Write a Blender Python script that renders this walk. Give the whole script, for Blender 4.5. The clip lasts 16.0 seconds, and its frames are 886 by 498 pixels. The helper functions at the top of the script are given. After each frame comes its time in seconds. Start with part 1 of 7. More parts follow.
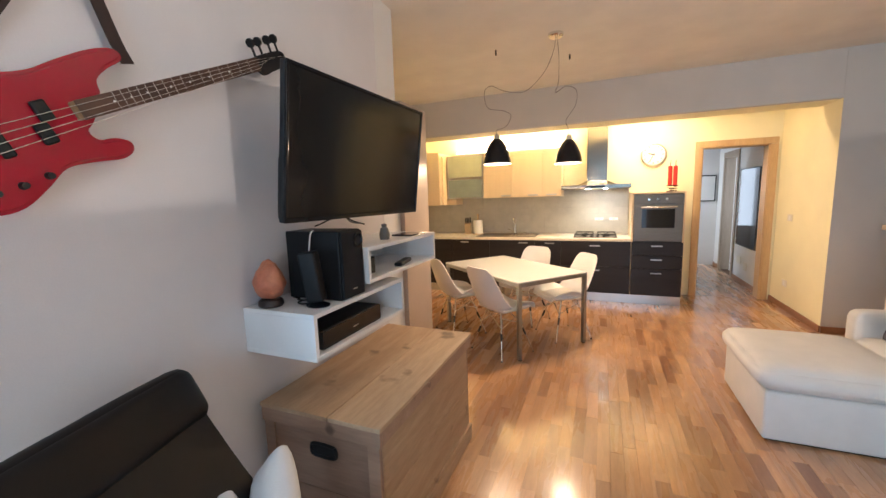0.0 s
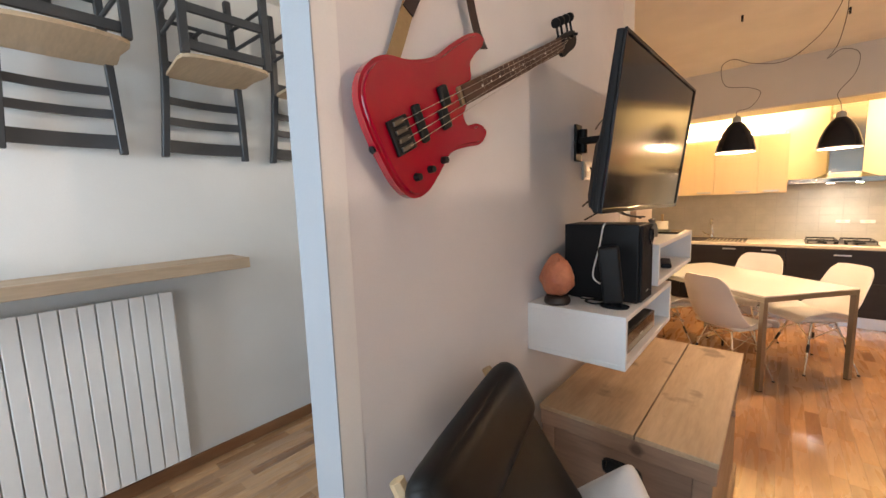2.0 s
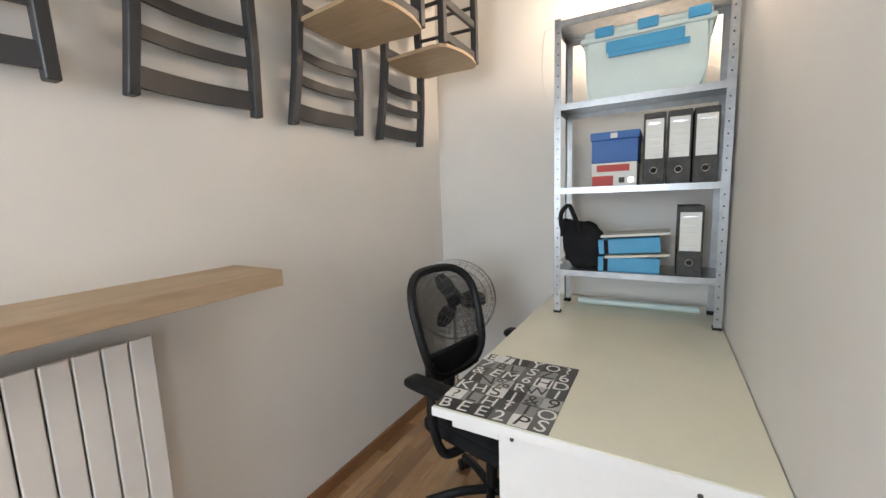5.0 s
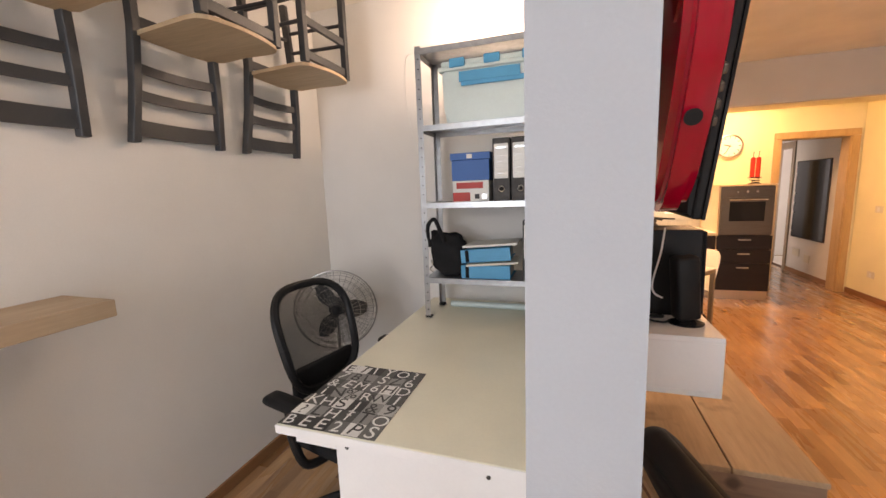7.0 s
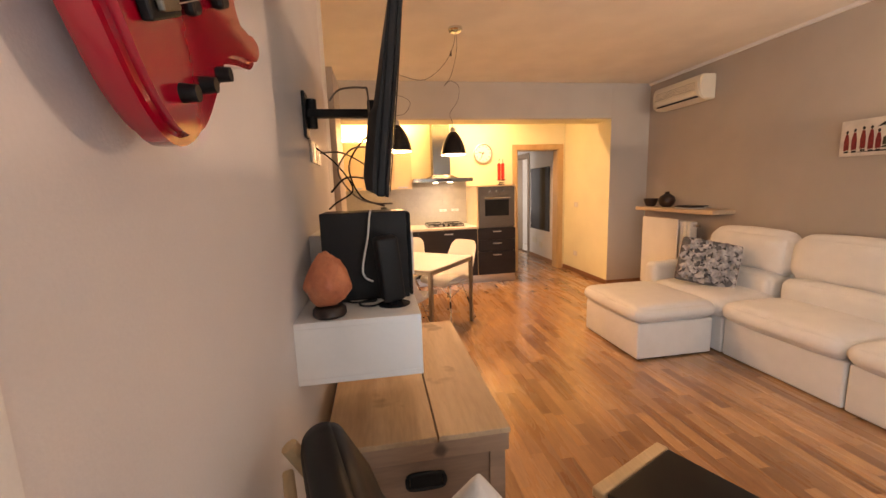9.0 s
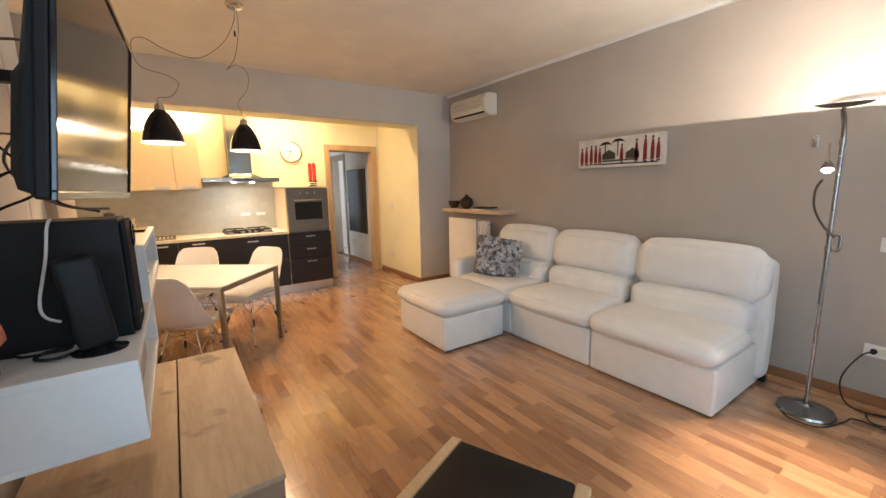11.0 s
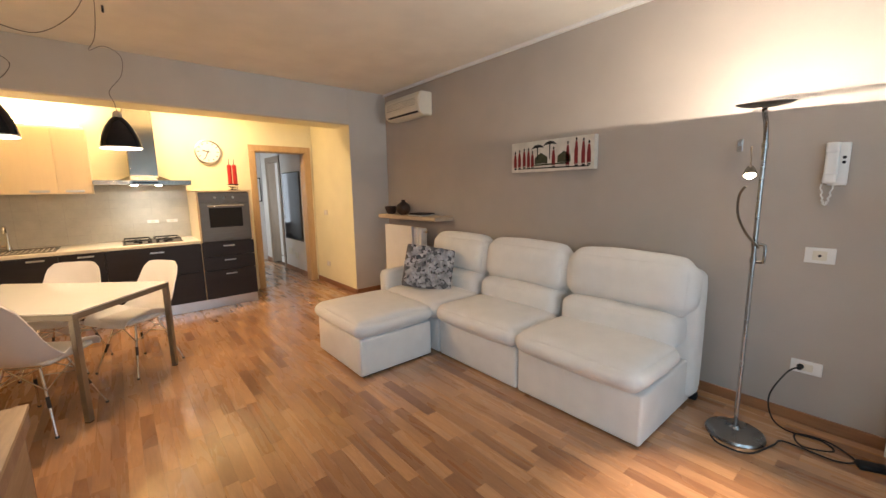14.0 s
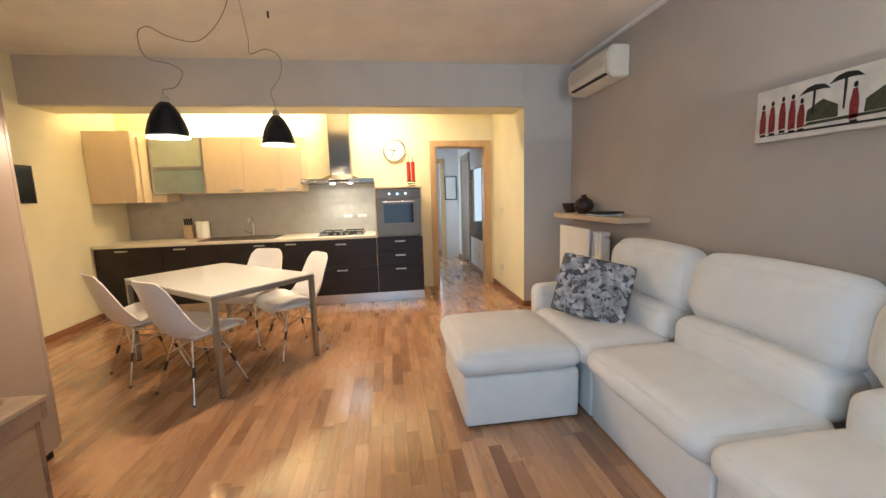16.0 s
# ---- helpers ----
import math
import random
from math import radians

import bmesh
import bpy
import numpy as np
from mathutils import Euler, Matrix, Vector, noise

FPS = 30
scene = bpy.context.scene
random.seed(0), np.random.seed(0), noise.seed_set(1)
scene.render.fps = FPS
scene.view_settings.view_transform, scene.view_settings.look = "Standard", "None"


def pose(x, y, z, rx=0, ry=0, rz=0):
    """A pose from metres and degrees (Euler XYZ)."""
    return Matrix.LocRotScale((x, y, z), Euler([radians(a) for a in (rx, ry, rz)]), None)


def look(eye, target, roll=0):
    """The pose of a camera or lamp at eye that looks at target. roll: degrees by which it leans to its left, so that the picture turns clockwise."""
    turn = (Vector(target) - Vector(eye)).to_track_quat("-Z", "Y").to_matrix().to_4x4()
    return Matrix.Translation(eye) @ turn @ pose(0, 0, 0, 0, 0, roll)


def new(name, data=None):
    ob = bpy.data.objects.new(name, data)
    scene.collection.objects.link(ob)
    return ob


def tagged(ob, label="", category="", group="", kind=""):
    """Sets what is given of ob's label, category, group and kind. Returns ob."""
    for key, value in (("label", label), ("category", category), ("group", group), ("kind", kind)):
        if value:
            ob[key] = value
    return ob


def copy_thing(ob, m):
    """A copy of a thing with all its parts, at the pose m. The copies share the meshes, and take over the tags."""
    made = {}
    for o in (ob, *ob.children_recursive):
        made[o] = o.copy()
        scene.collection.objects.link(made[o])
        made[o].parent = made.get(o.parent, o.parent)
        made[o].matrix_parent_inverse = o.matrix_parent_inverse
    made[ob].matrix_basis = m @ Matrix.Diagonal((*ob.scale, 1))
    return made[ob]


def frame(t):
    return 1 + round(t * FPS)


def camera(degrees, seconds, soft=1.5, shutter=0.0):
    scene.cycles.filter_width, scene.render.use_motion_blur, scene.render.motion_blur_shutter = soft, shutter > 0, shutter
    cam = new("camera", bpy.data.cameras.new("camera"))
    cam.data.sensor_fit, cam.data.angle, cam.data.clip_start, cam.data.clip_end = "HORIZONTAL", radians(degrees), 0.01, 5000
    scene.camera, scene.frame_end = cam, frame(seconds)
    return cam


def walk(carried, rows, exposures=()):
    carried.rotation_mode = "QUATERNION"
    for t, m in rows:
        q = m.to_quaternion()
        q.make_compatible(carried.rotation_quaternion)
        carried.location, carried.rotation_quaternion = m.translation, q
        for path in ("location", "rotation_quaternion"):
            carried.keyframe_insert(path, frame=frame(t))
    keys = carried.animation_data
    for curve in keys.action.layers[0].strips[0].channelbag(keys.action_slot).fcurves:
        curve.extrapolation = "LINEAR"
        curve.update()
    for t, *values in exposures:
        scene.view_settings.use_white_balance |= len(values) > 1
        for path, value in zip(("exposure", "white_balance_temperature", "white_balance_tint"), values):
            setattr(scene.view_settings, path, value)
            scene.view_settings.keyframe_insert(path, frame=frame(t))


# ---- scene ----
cam = camera(97.9, 16.0)
PATH = [
    (0, (-0.08, 0.332, 1.501), (-0.842, 2.162, 1.232), -1.8),
    (0.5, (-0.172, 0.286, 1.511), (-1.151, 2.01, 1.247), -1.8),
    (0.7, (-0.218, 0.262, 1.497), (-1.287, 1.934, 1.247), -2.0),
    (1, (-0.342, 0.213, 1.505), (-1.493, 1.828, 1.245), -1.7),
    (1.5, (-0.519, 0.143, 1.504), (-1.772, 1.683, 1.255), -2.0),
    (2, (-0.707, 0.107, 1.476), (-2.012, 1.604, 1.238), -2.0),
    (2.5, (-0.964, 0.103, 1.494), (-2.298, 1.574, 1.255), -2.1),
    (3, (-1.134, 0.138, 1.472), (-2.5, 1.58, 1.238), -2.4),
    (5.3, (-1.815, 0.15, 1.435), (-2.748, 1.899, 1.168), -2.1),
    (5.5, (-1.799, 0.155, 1.443), (-2.708, 1.916, 1.172), -2.2),
    (6, (-1.73, 0.152, 1.467), (-2.577, 1.942, 1.193), -2.3),
    (6.5, (-1.631, 0.154, 1.495), (-2.391, 1.983, 1.212), -2.2),
    (7, (-1.496, 0.175, 1.527), (-2.125, 2.05, 1.23), -2.1),
    (7.3, (-1.394, 0.217, 1.511), (-1.923, 2.126, 1.231), -2.6),
    (7.4, (-1.384, 0.235, 1.5), (-1.866, 2.157, 1.229), -2.5),
    (7.5, (-1.381, 0.248, 1.49), (-1.812, 2.182, 1.218), -2.6),
    (8, (-1.301, 0.288, 1.467), (-1.48, 2.26, 1.182), -2.4),
    (8.5, (-1.26, 0.316, 1.463), (-1.168, 2.291, 1.156), -2.1),
    (9, (-1.175, 0.337, 1.438), (-0.857, 2.287, 1.132), -1.9),
    (9.5, (-1.103, 0.358, 1.431), (-0.546, 2.253, 1.118), -1.4),
    (10, (-1.057, 0.407, 1.436), (-0.24, 2.204, 1.118), -1.3),
    (12.3, (-0.838, 0.405, 1.429), (0.513, 1.845, 1.114), -0.9),
    (12.5, (-0.815, 0.423, 1.43), (0.582, 1.819, 1.115), -0.9),
    (13, (-0.738, 0.405, 1.432), (0.748, 1.707, 1.118), -0.8),
    (13.5, (-0.621, 0.428, 1.428), (0.855, 1.742, 1.119), -0.7),
    (14, (-0.477, 0.462, 1.434), (0.796, 1.975, 1.132), -0.9),
    (14.4, (-0.315, 0.532, 1.431), (0.73, 2.211, 1.131), -1.0),
    (14.5, (-0.27, 0.55, 1.434), (0.701, 2.272, 1.136), -1.3),
    (15, (-0.036, 0.675, 1.442), (0.651, 2.532, 1.157), -1.5),
    (15.5, (0.229, 0.805, 1.427), (0.676, 2.734, 1.147), -1.7),
    (16, (0.44, 0.975, 1.345), (0.711, 2.938, 1.071), -1.6),
]
EXPOSURES = [(0.0, 0.76, 5950, 8), (1.0, 0.76, 6500, 9), (2.0, 0.71, 7300, 16), (2.5, 0.69, 7700, 21), (3.0, 0.67, 7900, 21), (5.5, 0.69, 8400, 20), (6.5, 0.68, 8700, 22), (7.0, 0.56, 9300, 30), (7.5, 0.50, 11000, 42), (8.0, 0.46, 12300, 46), (8.5, 0.46, 12600, 46), (9.0, 0.59, 9200, 26), (9.5, 0.76, 6800, 9), (10.0, 0.72, 6550, 8), (12.5, 0.41, 6500, 9), (13.5, 0.41, 6600, 9), (14.5, 0.48, 6500, 7), (15.0, 0.58, 6200, 5), (16.0, 0.60, 5650, 3)]
walk(cam, [(t, look(eye, target, roll)) for t, eye, target, roll in PATH], EXPOSURES)

# ---- light ----
world = bpy.data.worlds.new("sky")
scene.world = world
world.use_nodes = True
sky = world.node_tree.nodes.new("ShaderNodeTexSky")
sky.sky_type, sky.sun_disc = "NISHITA", False
sky.sun_elevation, sky.sun_rotation = radians(35), radians(60)
world.node_tree.links.new(sky.outputs[0], world.node_tree.nodes["Background"].inputs[0])
world.node_tree.nodes["Background"].inputs[1].default_value = 0.12

DAY = (0.54, 0.77, 1.0)
WARM = (1.0, 0.58, 0.28)
HALOGEN = (1.0, 0.62, 0.36)


def lamp(name, kind, m, watts, colour, size=0.1, size_y=None, spread=180, cone=None):
    data = bpy.data.lights.new(name, kind)
    data.energy, data.color = watts, colour
    if kind == "AREA":
        data.shape = "RECTANGLE"
        data.size, data.size_y, data.spread = size, size_y or size, radians(spread)
    else:
        data.shadow_soft_size = size
    if cone:
        data.spot_size, data.spot_blend = radians(cone), 0.9
    ob = new(name, data)
    ob.matrix_world = m
    return tagged(ob, kind="structure")


# daylight in the two window openings of the back wall
lamp("window_light", "AREA", pose(-2.45, -1.98, 1.65, 90, 0, 0), 48, DAY, 1.15, 1.5)
lamp("window_light", "AREA", pose(0.4, -1.98, 1.25, 90, 0, 0), 24, DAY, 1.5, 2.1)
# added fill lamps for daylight beyond the hallway; no window is built there
lamp("side_room_window_light", "AREA", pose(0.22, 8.7, 1.5, 0, -90, 0), 15, (0.86, 0.92, 1.0), 1.5, 0.8)
lamp("hall_window_light", "AREA", pose(1.35, 10.3, 1.5, -90, 0, 0), 5, (0.86, 0.92, 1.0), 0.6, 1.6)
# added fill lamp, out of view, for daylight behind the second hallway door
lamp("room_window_light", "AREA", pose(2.8, 7.62, 1.5, 90, 0, 0), 12, (0.86, 0.92, 1.0), 0.9, 1.4)
# uplight and reading bulb of the floor lamp
lamp("uplight", "POINT", pose(1.938, 0.936, 1.8235), 48, (1.0, 0.86, 0.73), 0.0013)
lamp("reading_bulb_light", "SPOT", look((1.905, 0.955, 1.475), (1.2, 0.76, 0.0)), 150, (1.0, 0.74, 0.55), 0.02, cone=52)
# small lamp lying on top of the steel rack
lamp("rack_light", "POINT", pose(-1.93, 2.36, 2.42), 10, (1.0, 0.93, 0.84), 0.04)
# dining pendants
lamp("pendant_light", "POINT", pose(-0.98, 3.84, 1.80), 30, (1.0, 0.66, 0.40), 0.04)
lamp("pendant_light", "POINT", pose(-0.394, 4.26, 1.80), 30, (1.0, 0.66, 0.40), 0.04)
# fluorescent batten lying on the wall cabinets, shining up, and the two hood spots
lamp("kitchen_batten_light", "AREA", pose(-1.5, 6.42, 2.215, 180, 0, 0), 28, (1.0, 0.70, 0.45), 1.6, 0.06)
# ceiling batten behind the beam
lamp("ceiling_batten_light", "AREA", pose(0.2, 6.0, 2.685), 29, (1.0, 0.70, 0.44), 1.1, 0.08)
for hx in (-0.28, -0.05):
    lamp("hood_spot_light", "SPOT", pose(hx, 6.33, 1.53), 8, (1.0, 0.86, 0.70), 0.02, cone=120)


# ---- materials ----
def mat(name, colour, rough=0.6, metal=0.0, vary=0.06, scale=6.0, fine=90.0, bump=0.08, coat=0.0, colour2=None, stretch=(1, 1, 1), glow=0.0, sheen=0.0):
    """A surface with broad mottling and fine grain in world metres."""
    m = bpy.data.materials.new(name)
    m.use_nodes = True
    n, l = m.node_tree.nodes, m.node_tree.links
    b = n["Principled BSDF"]
    geo = n.new("ShaderNodeNewGeometry")
    mp = n.new("ShaderNodeMapping")
    mp.inputs["Scale"].default_value = stretch
    l.new(geo.outputs["Position"], mp.inputs["Vector"])
    broad, grain = n.new("ShaderNodeTexNoise"), n.new("ShaderNodeTexNoise")
    broad.inputs["Scale"].default_value, grain.inputs["Scale"].default_value = scale, fine
    broad.inputs["Detail"].default_value, grain.inputs["Detail"].default_value = 4, 3
    for t in (broad, grain):
        l.new(mp.outputs[0], t.inputs["Vector"])
    ramp = n.new("ShaderNodeMix")
    ramp.data_type = "RGBA"
    c2 = colour2 or tuple(max(0, c * (1 - 2.5 * vary)) for c in colour)
    ramp.inputs["A"].default_value = (*colour, 1)
    ramp.inputs["B"].default_value = (*c2, 1)
    mr = n.new("ShaderNodeMapRange")
    mr.inputs["From Min"].default_value, mr.inputs["From Max"].default_value = 0.35, 0.75
    l.new(broad.outputs["Fac"], mr.inputs["Value"])
    l.new(mr.outputs[0], ramp.inputs["Factor"])
    fine_mix = n.new("ShaderNodeMix")
    fine_mix.data_type, fine_mix.blend_type = "RGBA", "MULTIPLY"
    fine_mix.inputs["Factor"].default_value = min(1, vary * 3)
    l.new(ramp.outputs["Result"], fine_mix.inputs["A"])
    l.new(grain.outputs["Color"], fine_mix.inputs["B"])
    fine_mix2 = n.new("ShaderNodeHueSaturation")
    fine_mix2.inputs["Saturation"].default_value = 1.0
    l.new(fine_mix.outputs["Result"], fine_mix2.inputs["Color"])
    fine_mix2.inputs["Value"].default_value = 1 + vary
    l.new(fine_mix2.outputs[0], b.inputs["Base Color"])
    # keep the grain grey
    bw = n.new("ShaderNodeRGBToBW")
    l.new(grain.outputs["Color"], bw.inputs[0])
    l.new(bw.outputs[0], fine_mix.inputs["B"])
    rr = n.new("ShaderNodeMapRange")
    rr.inputs["To Min"].default_value, rr.inputs["To Max"].default_value = max(0.02, rough * 0.85), min(1, rough * 1.15)
    l.new(broad.outputs["Fac"], rr.inputs["Value"])
    l.new(rr.outputs[0], b.inputs["Roughness"])
    b.inputs["Metallic"].default_value = metal
    if max(colour) < 0.025:
        b.inputs["Specular IOR Level"].default_value = 0.3
    b.inputs["Coat Weight"].default_value = coat
    b.inputs["Coat Roughness"].default_value = 0.08
    b.inputs["Sheen Weight"].default_value = sheen
    if bump:
        bp = n.new("ShaderNodeBump")
        bp.inputs["Strength"].default_value, bp.inputs["Distance"].default_value = bump, 0.01
        l.new(grain.outputs["Fac"], bp.inputs["Height"])
        l.new(bp.outputs[0], b.inputs["Normal"])
    if glow:
        b.inputs["Emission Color"].default_value = (*colour, 1)
        b.inputs["Emission Strength"].default_value = glow
    return m


def wood(name, light, dark, rough=0.45, along="y", grain=14.0, contrast=1.0, knots=0.0, coat=0.0, bump=0.06, pieces=False):
    """Wood with long grain along an axis, streaks and optional knots; pieces vary one from another."""
    m = bpy.data.materials.new(name)
    m.use_nodes = True
    n, l = m.node_tree.nodes, m.node_tree.links
    b = n["Principled BSDF"]
    geo = n.new("ShaderNodeNewGeometry")
    info = n.new("ShaderNodeObjectInfo")
    add = n.new("ShaderNodeMath")
    l.new(info.outputs["Random"], add.inputs[0])
    l.new(geo.outputs["Random Per Island"], add.inputs[1])
    fr = n.new("ShaderNodeMath")
    fr.operation = "FRACT"
    l.new(add.outputs[0], fr.inputs[0])
    mp = n.new("ShaderNodeMapping")
    mp.inputs["Scale"].default_value = {"x": (0.12, 1, 1), "y": (1, 0.12, 1), "z": (1, 1, 0.12)}[along]
    l.new(geo.outputs["Position"], mp.inputs["Vector"])
    off = n.new("ShaderNodeVectorMath")
    off.operation = "ADD"
    l.new(mp.outputs[0], off.inputs[0])
    if pieces:
        sc = n.new("ShaderNodeMath")
        sc.operation = "MULTIPLY"
        sc.inputs[1].default_value = 37.0
        l.new(fr.outputs[0], sc.inputs[0])
        l.new(sc.outputs[0], off.inputs[1])
    t1, t2 = n.new("ShaderNodeTexNoise"), n.new("ShaderNodeTexNoise")
    t1.inputs["Scale"].default_value, t2.inputs["Scale"].default_value = grain, grain * 9
    t1.inputs["Detail"].default_value, t2.inputs["Detail"].default_value = 5, 4
    t1.inputs["Distortion"].default_value = 0.6
    l.new(off.outputs[0], t1.inputs["Vector"])
    l.new(off.outputs[0], t2.inputs["Vector"])
    mix = n.new("ShaderNodeMix")
    mix.data_type = "RGBA"
    mix.inputs["A"].default_value, mix.inputs["B"].default_value = (*light, 1), (*dark, 1)
    mr = n.new("ShaderNodeMapRange")
    mr.inputs["From Min"].default_value, mr.inputs["From Max"].default_value = 0.5 - 0.25 / contrast, 0.5 + 0.25 / contrast
    l.new(t1.outputs["Fac"], mr.inputs["Value"])
    if pieces:
        sm = n.new("ShaderNodeMath")
        sm.operation = "MULTIPLY_ADD"
        sm.inputs[1].default_value, sm.inputs[2].default_value = 0.45, 0.0
        l.new(mr.outputs[0], sm.inputs[0])
        pw = n.new("ShaderNodeMath")
        pw.operation = "POWER"
        pw.inputs[1].default_value = 1.5
        l.new(fr.outputs[0], pw.inputs[0])
        s2 = n.new("ShaderNodeMath")
        s2.operation = "MULTIPLY_ADD"
        s2.inputs[1].default_value = 0.75
        s2.use_clamp = True
        l.new(pw.outputs[0], s2.inputs[0])
        l.new(sm.outputs[0], s2.inputs[2])
        l.new(s2.outputs[0], mix.inputs["Factor"])
    else:
        l.new(mr.outputs[0], mix.inputs["Factor"])
    hs = n.new("ShaderNodeMix")
    hs.data_type, hs.blend_type = "RGBA", "MULTIPLY"
    hs.inputs["Factor"].default_value = 0.35
    l.new(mix.outputs["Result"], hs.inputs["A"])
    l.new(t2.outputs["Fac"], hs.inputs["B"])
    out = hs.outputs["Result"]
    if knots:
        vo = n.new("ShaderNodeTexNoise")
        vo.inputs["Scale"].default_value = 7.0
        vo.inputs["Detail"].default_value = 2
        l.new(geo.outputs["Position"], vo.inputs["Vector"])
        k = n.new("ShaderNodeMapRange")
        k.inputs["From Min"].default_value, k.inputs["From Max"].default_value = 0.66, 0.74
        l.new(vo.outputs["Fac"], k.inputs["Value"])
        km = n.new("ShaderNodeMix")
        km.data_type = "RGBA"
        km.inputs["B"].default_value = (*[c * 0.35 for c in dark], 1)
        kf = n.new("ShaderNodeMath")
        kf.operation = "MULTIPLY"
        kf.inputs[1].default_value = knots
        l.new(k.outputs[0], kf.inputs[0])
        l.new(kf.outputs[0], km.inputs["Factor"])
        l.new(out, km.inputs["A"])
        out = km.outputs["Result"]
    l.new(out, b.inputs["Base Color"])
    r = n.new("ShaderNodeMapRange")
    r.inputs["To Min"].default_value, r.inputs["To Max"].default_value = rough * 0.8, rough * 1.25
    l.new(t1.outputs["Fac"], r.inputs["Value"])
    l.new(r.outputs[0], b.inputs["Roughness"])
    b.inputs["Coat Weight"].default_value = coat
    b.inputs["Coat Roughness"].default_value = 0.15
    bp = n.new("ShaderNodeBump")
    bp.inputs["Strength"].default_value, bp.inputs["Distance"].default_value = bump, 0.004
    l.new(t2.outputs["Fac"], bp.inputs["Height"])
    l.new(bp.outputs[0], b.inputs["Normal"])
    return m


def glass(name, colour=(1, 1, 1), rough=0.02, weight=1.0):
    m = bpy.data.materials.new(name)
    m.use_nodes = True
    b = m.node_tree.nodes["Principled BSDF"]
    b.inputs["Base Color"].default_value = (*colour, 1)
    b.inputs["Roughness"].default_value = rough
    b.inputs["Transmission Weight"].default_value = weight
    b.inputs["IOR"].default_value = 1.45
    return m


def shining(name, colour, strength):
    m = bpy.data.materials.new(name)
    m.use_nodes = True
    b = m.node_tree.nodes["Principled BSDF"]
    b.inputs["Base Color"].default_value = (*colour, 1)
    b.inputs["Emission Color"].default_value = (*colour, 1)
    b.inputs["Emission Strength"].default_value = strength
    return m


TAUPE = mat("taupe_wall_paint", (0.44, 0.39, 0.345), 0.75, vary=0.03, scale=2.5, fine=220, bump=0.05)
GREIGE = mat("greige_wall_paint", (0.60, 0.565, 0.52), 0.7, vary=0.03, scale=2.5, fine=220, bump=0.05)
WHITE_WALL = mat("white_wall_paint", (0.78, 0.76, 0.73), 0.75, vary=0.03, scale=2.0, fine=220, bump=0.05)
YELLOW_WALL = mat("pale_yellow_wall_paint", (0.87, 0.81, 0.56), 0.7, vary=0.03, scale=2.5, fine=220, bump=0.05)
CEILING = mat("ceiling_paint", (0.84, 0.80, 0.73), 0.85, vary=0.04, scale=3.0, fine=160, bump=0.06)
PARQUET = wood("parquet_strips", (0.74, 0.425, 0.215), (0.31, 0.145, 0.066), 0.27, "y", 12, 1.1, coat=0.8, bump=0.03, pieces=True)
SUBFLOOR = mat("dark_joint", (0.10, 0.05, 0.025), 0.8, vary=0.1)
SKIRTING = wood("skirting_wood", (0.42, 0.20, 0.09), (0.26, 0.11, 0.05), 0.4, "y", 10)
DOOR_WOOD = wood("oak_door_frame", (0.72, 0.50, 0.26), (0.58, 0.37, 0.17), 0.4, "z", 10)
MAPLE = mat("maple_cabinet_front", (0.82, 0.655, 0.43), 0.4, vary=0.03, scale=5, fine=45, bump=0.01, stretch=(1, 1, 0.08))
WENGE = wood("dark_wenge_front", (0.013, 0.008, 0.008), (0.006, 0.004, 0.004), 0.48, "x", 16, 1.0)
WORKTOP = mat("cream_laminate_worktop", (0.78, 0.72, 0.60), 0.35, vary=0.05, scale=20, fine=200, bump=0.02)
STEEL = mat("brushed_steel", (0.20, 0.176, 0.148), 0.42, 1.0, vary=0.05, scale=8, fine=60, bump=0.03, stretch=(1, 1, 12))
CHROME = mat("chrome", (0.75, 0.74, 0.72), 0.10, 1.0, vary=0.02, bump=0)
TABLE_METAL = mat("grey_table_metal", (0.36, 0.355, 0.34), 0.38, 1.0, vary=0.04, bump=0.02)
ALU = mat("satin_aluminium", (0.60, 0.60, 0.60), 0.30, 1.0, vary=0.03, bump=0.02)
GALV = mat("galvanised_steel", (0.42, 0.43, 0.44), 0.33, 0.9, vary=0.08, scale=30, fine=120, bump=0.03)
TILE = mat("pale_glazed_tile", (0.52, 0.495, 0.42), 0.16, vary=0.05, scale=9, fine=70, bump=0.02)
GROUT = mat("pale_grout", (0.47, 0.445, 0.385), 0.9, vary=0.08)
WHITE_PLASTIC = mat("white_plastic", (0.80, 0.79, 0.77), 0.35, vary=0.02, bump=0.01)
WHITE_LACQUER = mat("white_laminate", (0.82, 0.81, 0.80), 0.40, vary=0.02, bump=0.02)
CREAM_LAMINATE = mat("cream_desk_laminate", (0.82, 0.80, 0.66), 0.30, vary=0.03, scale=3, bump=0.015)
WHITE_GLASS = mat("white_glass_top", (0.82, 0.84, 0.82), 0.08, vary=0.01, bump=0, coat=0.5)
FABRIC = mat("off_white_sofa_cover", (0.78, 0.76, 0.735), 0.95, vary=0.025, scale=9, fine=420, bump=0.35, sheen=0.1)
FABRIC.node_tree.nodes["Principled BSDF"].inputs["Specular IOR Level"].default_value = 0.15
BLACK_PLASTIC = mat("black_plastic", (0.010, 0.010, 0.011), 0.5, vary=0.1, bump=0.04)
GLOSS_BLACK = mat("gloss_black", (0.012, 0.012, 0.014), 0.12, vary=0.05, bump=0)
SCREEN = mat("tv_screen", (0.012, 0.012, 0.012), 0.13, vary=0.02, bump=0)
BLACK_FABRIC = mat("black_fabric", (0.016, 0.016, 0.018), 0.9, vary=0.15, scale=12, fine=500, bump=0.3)
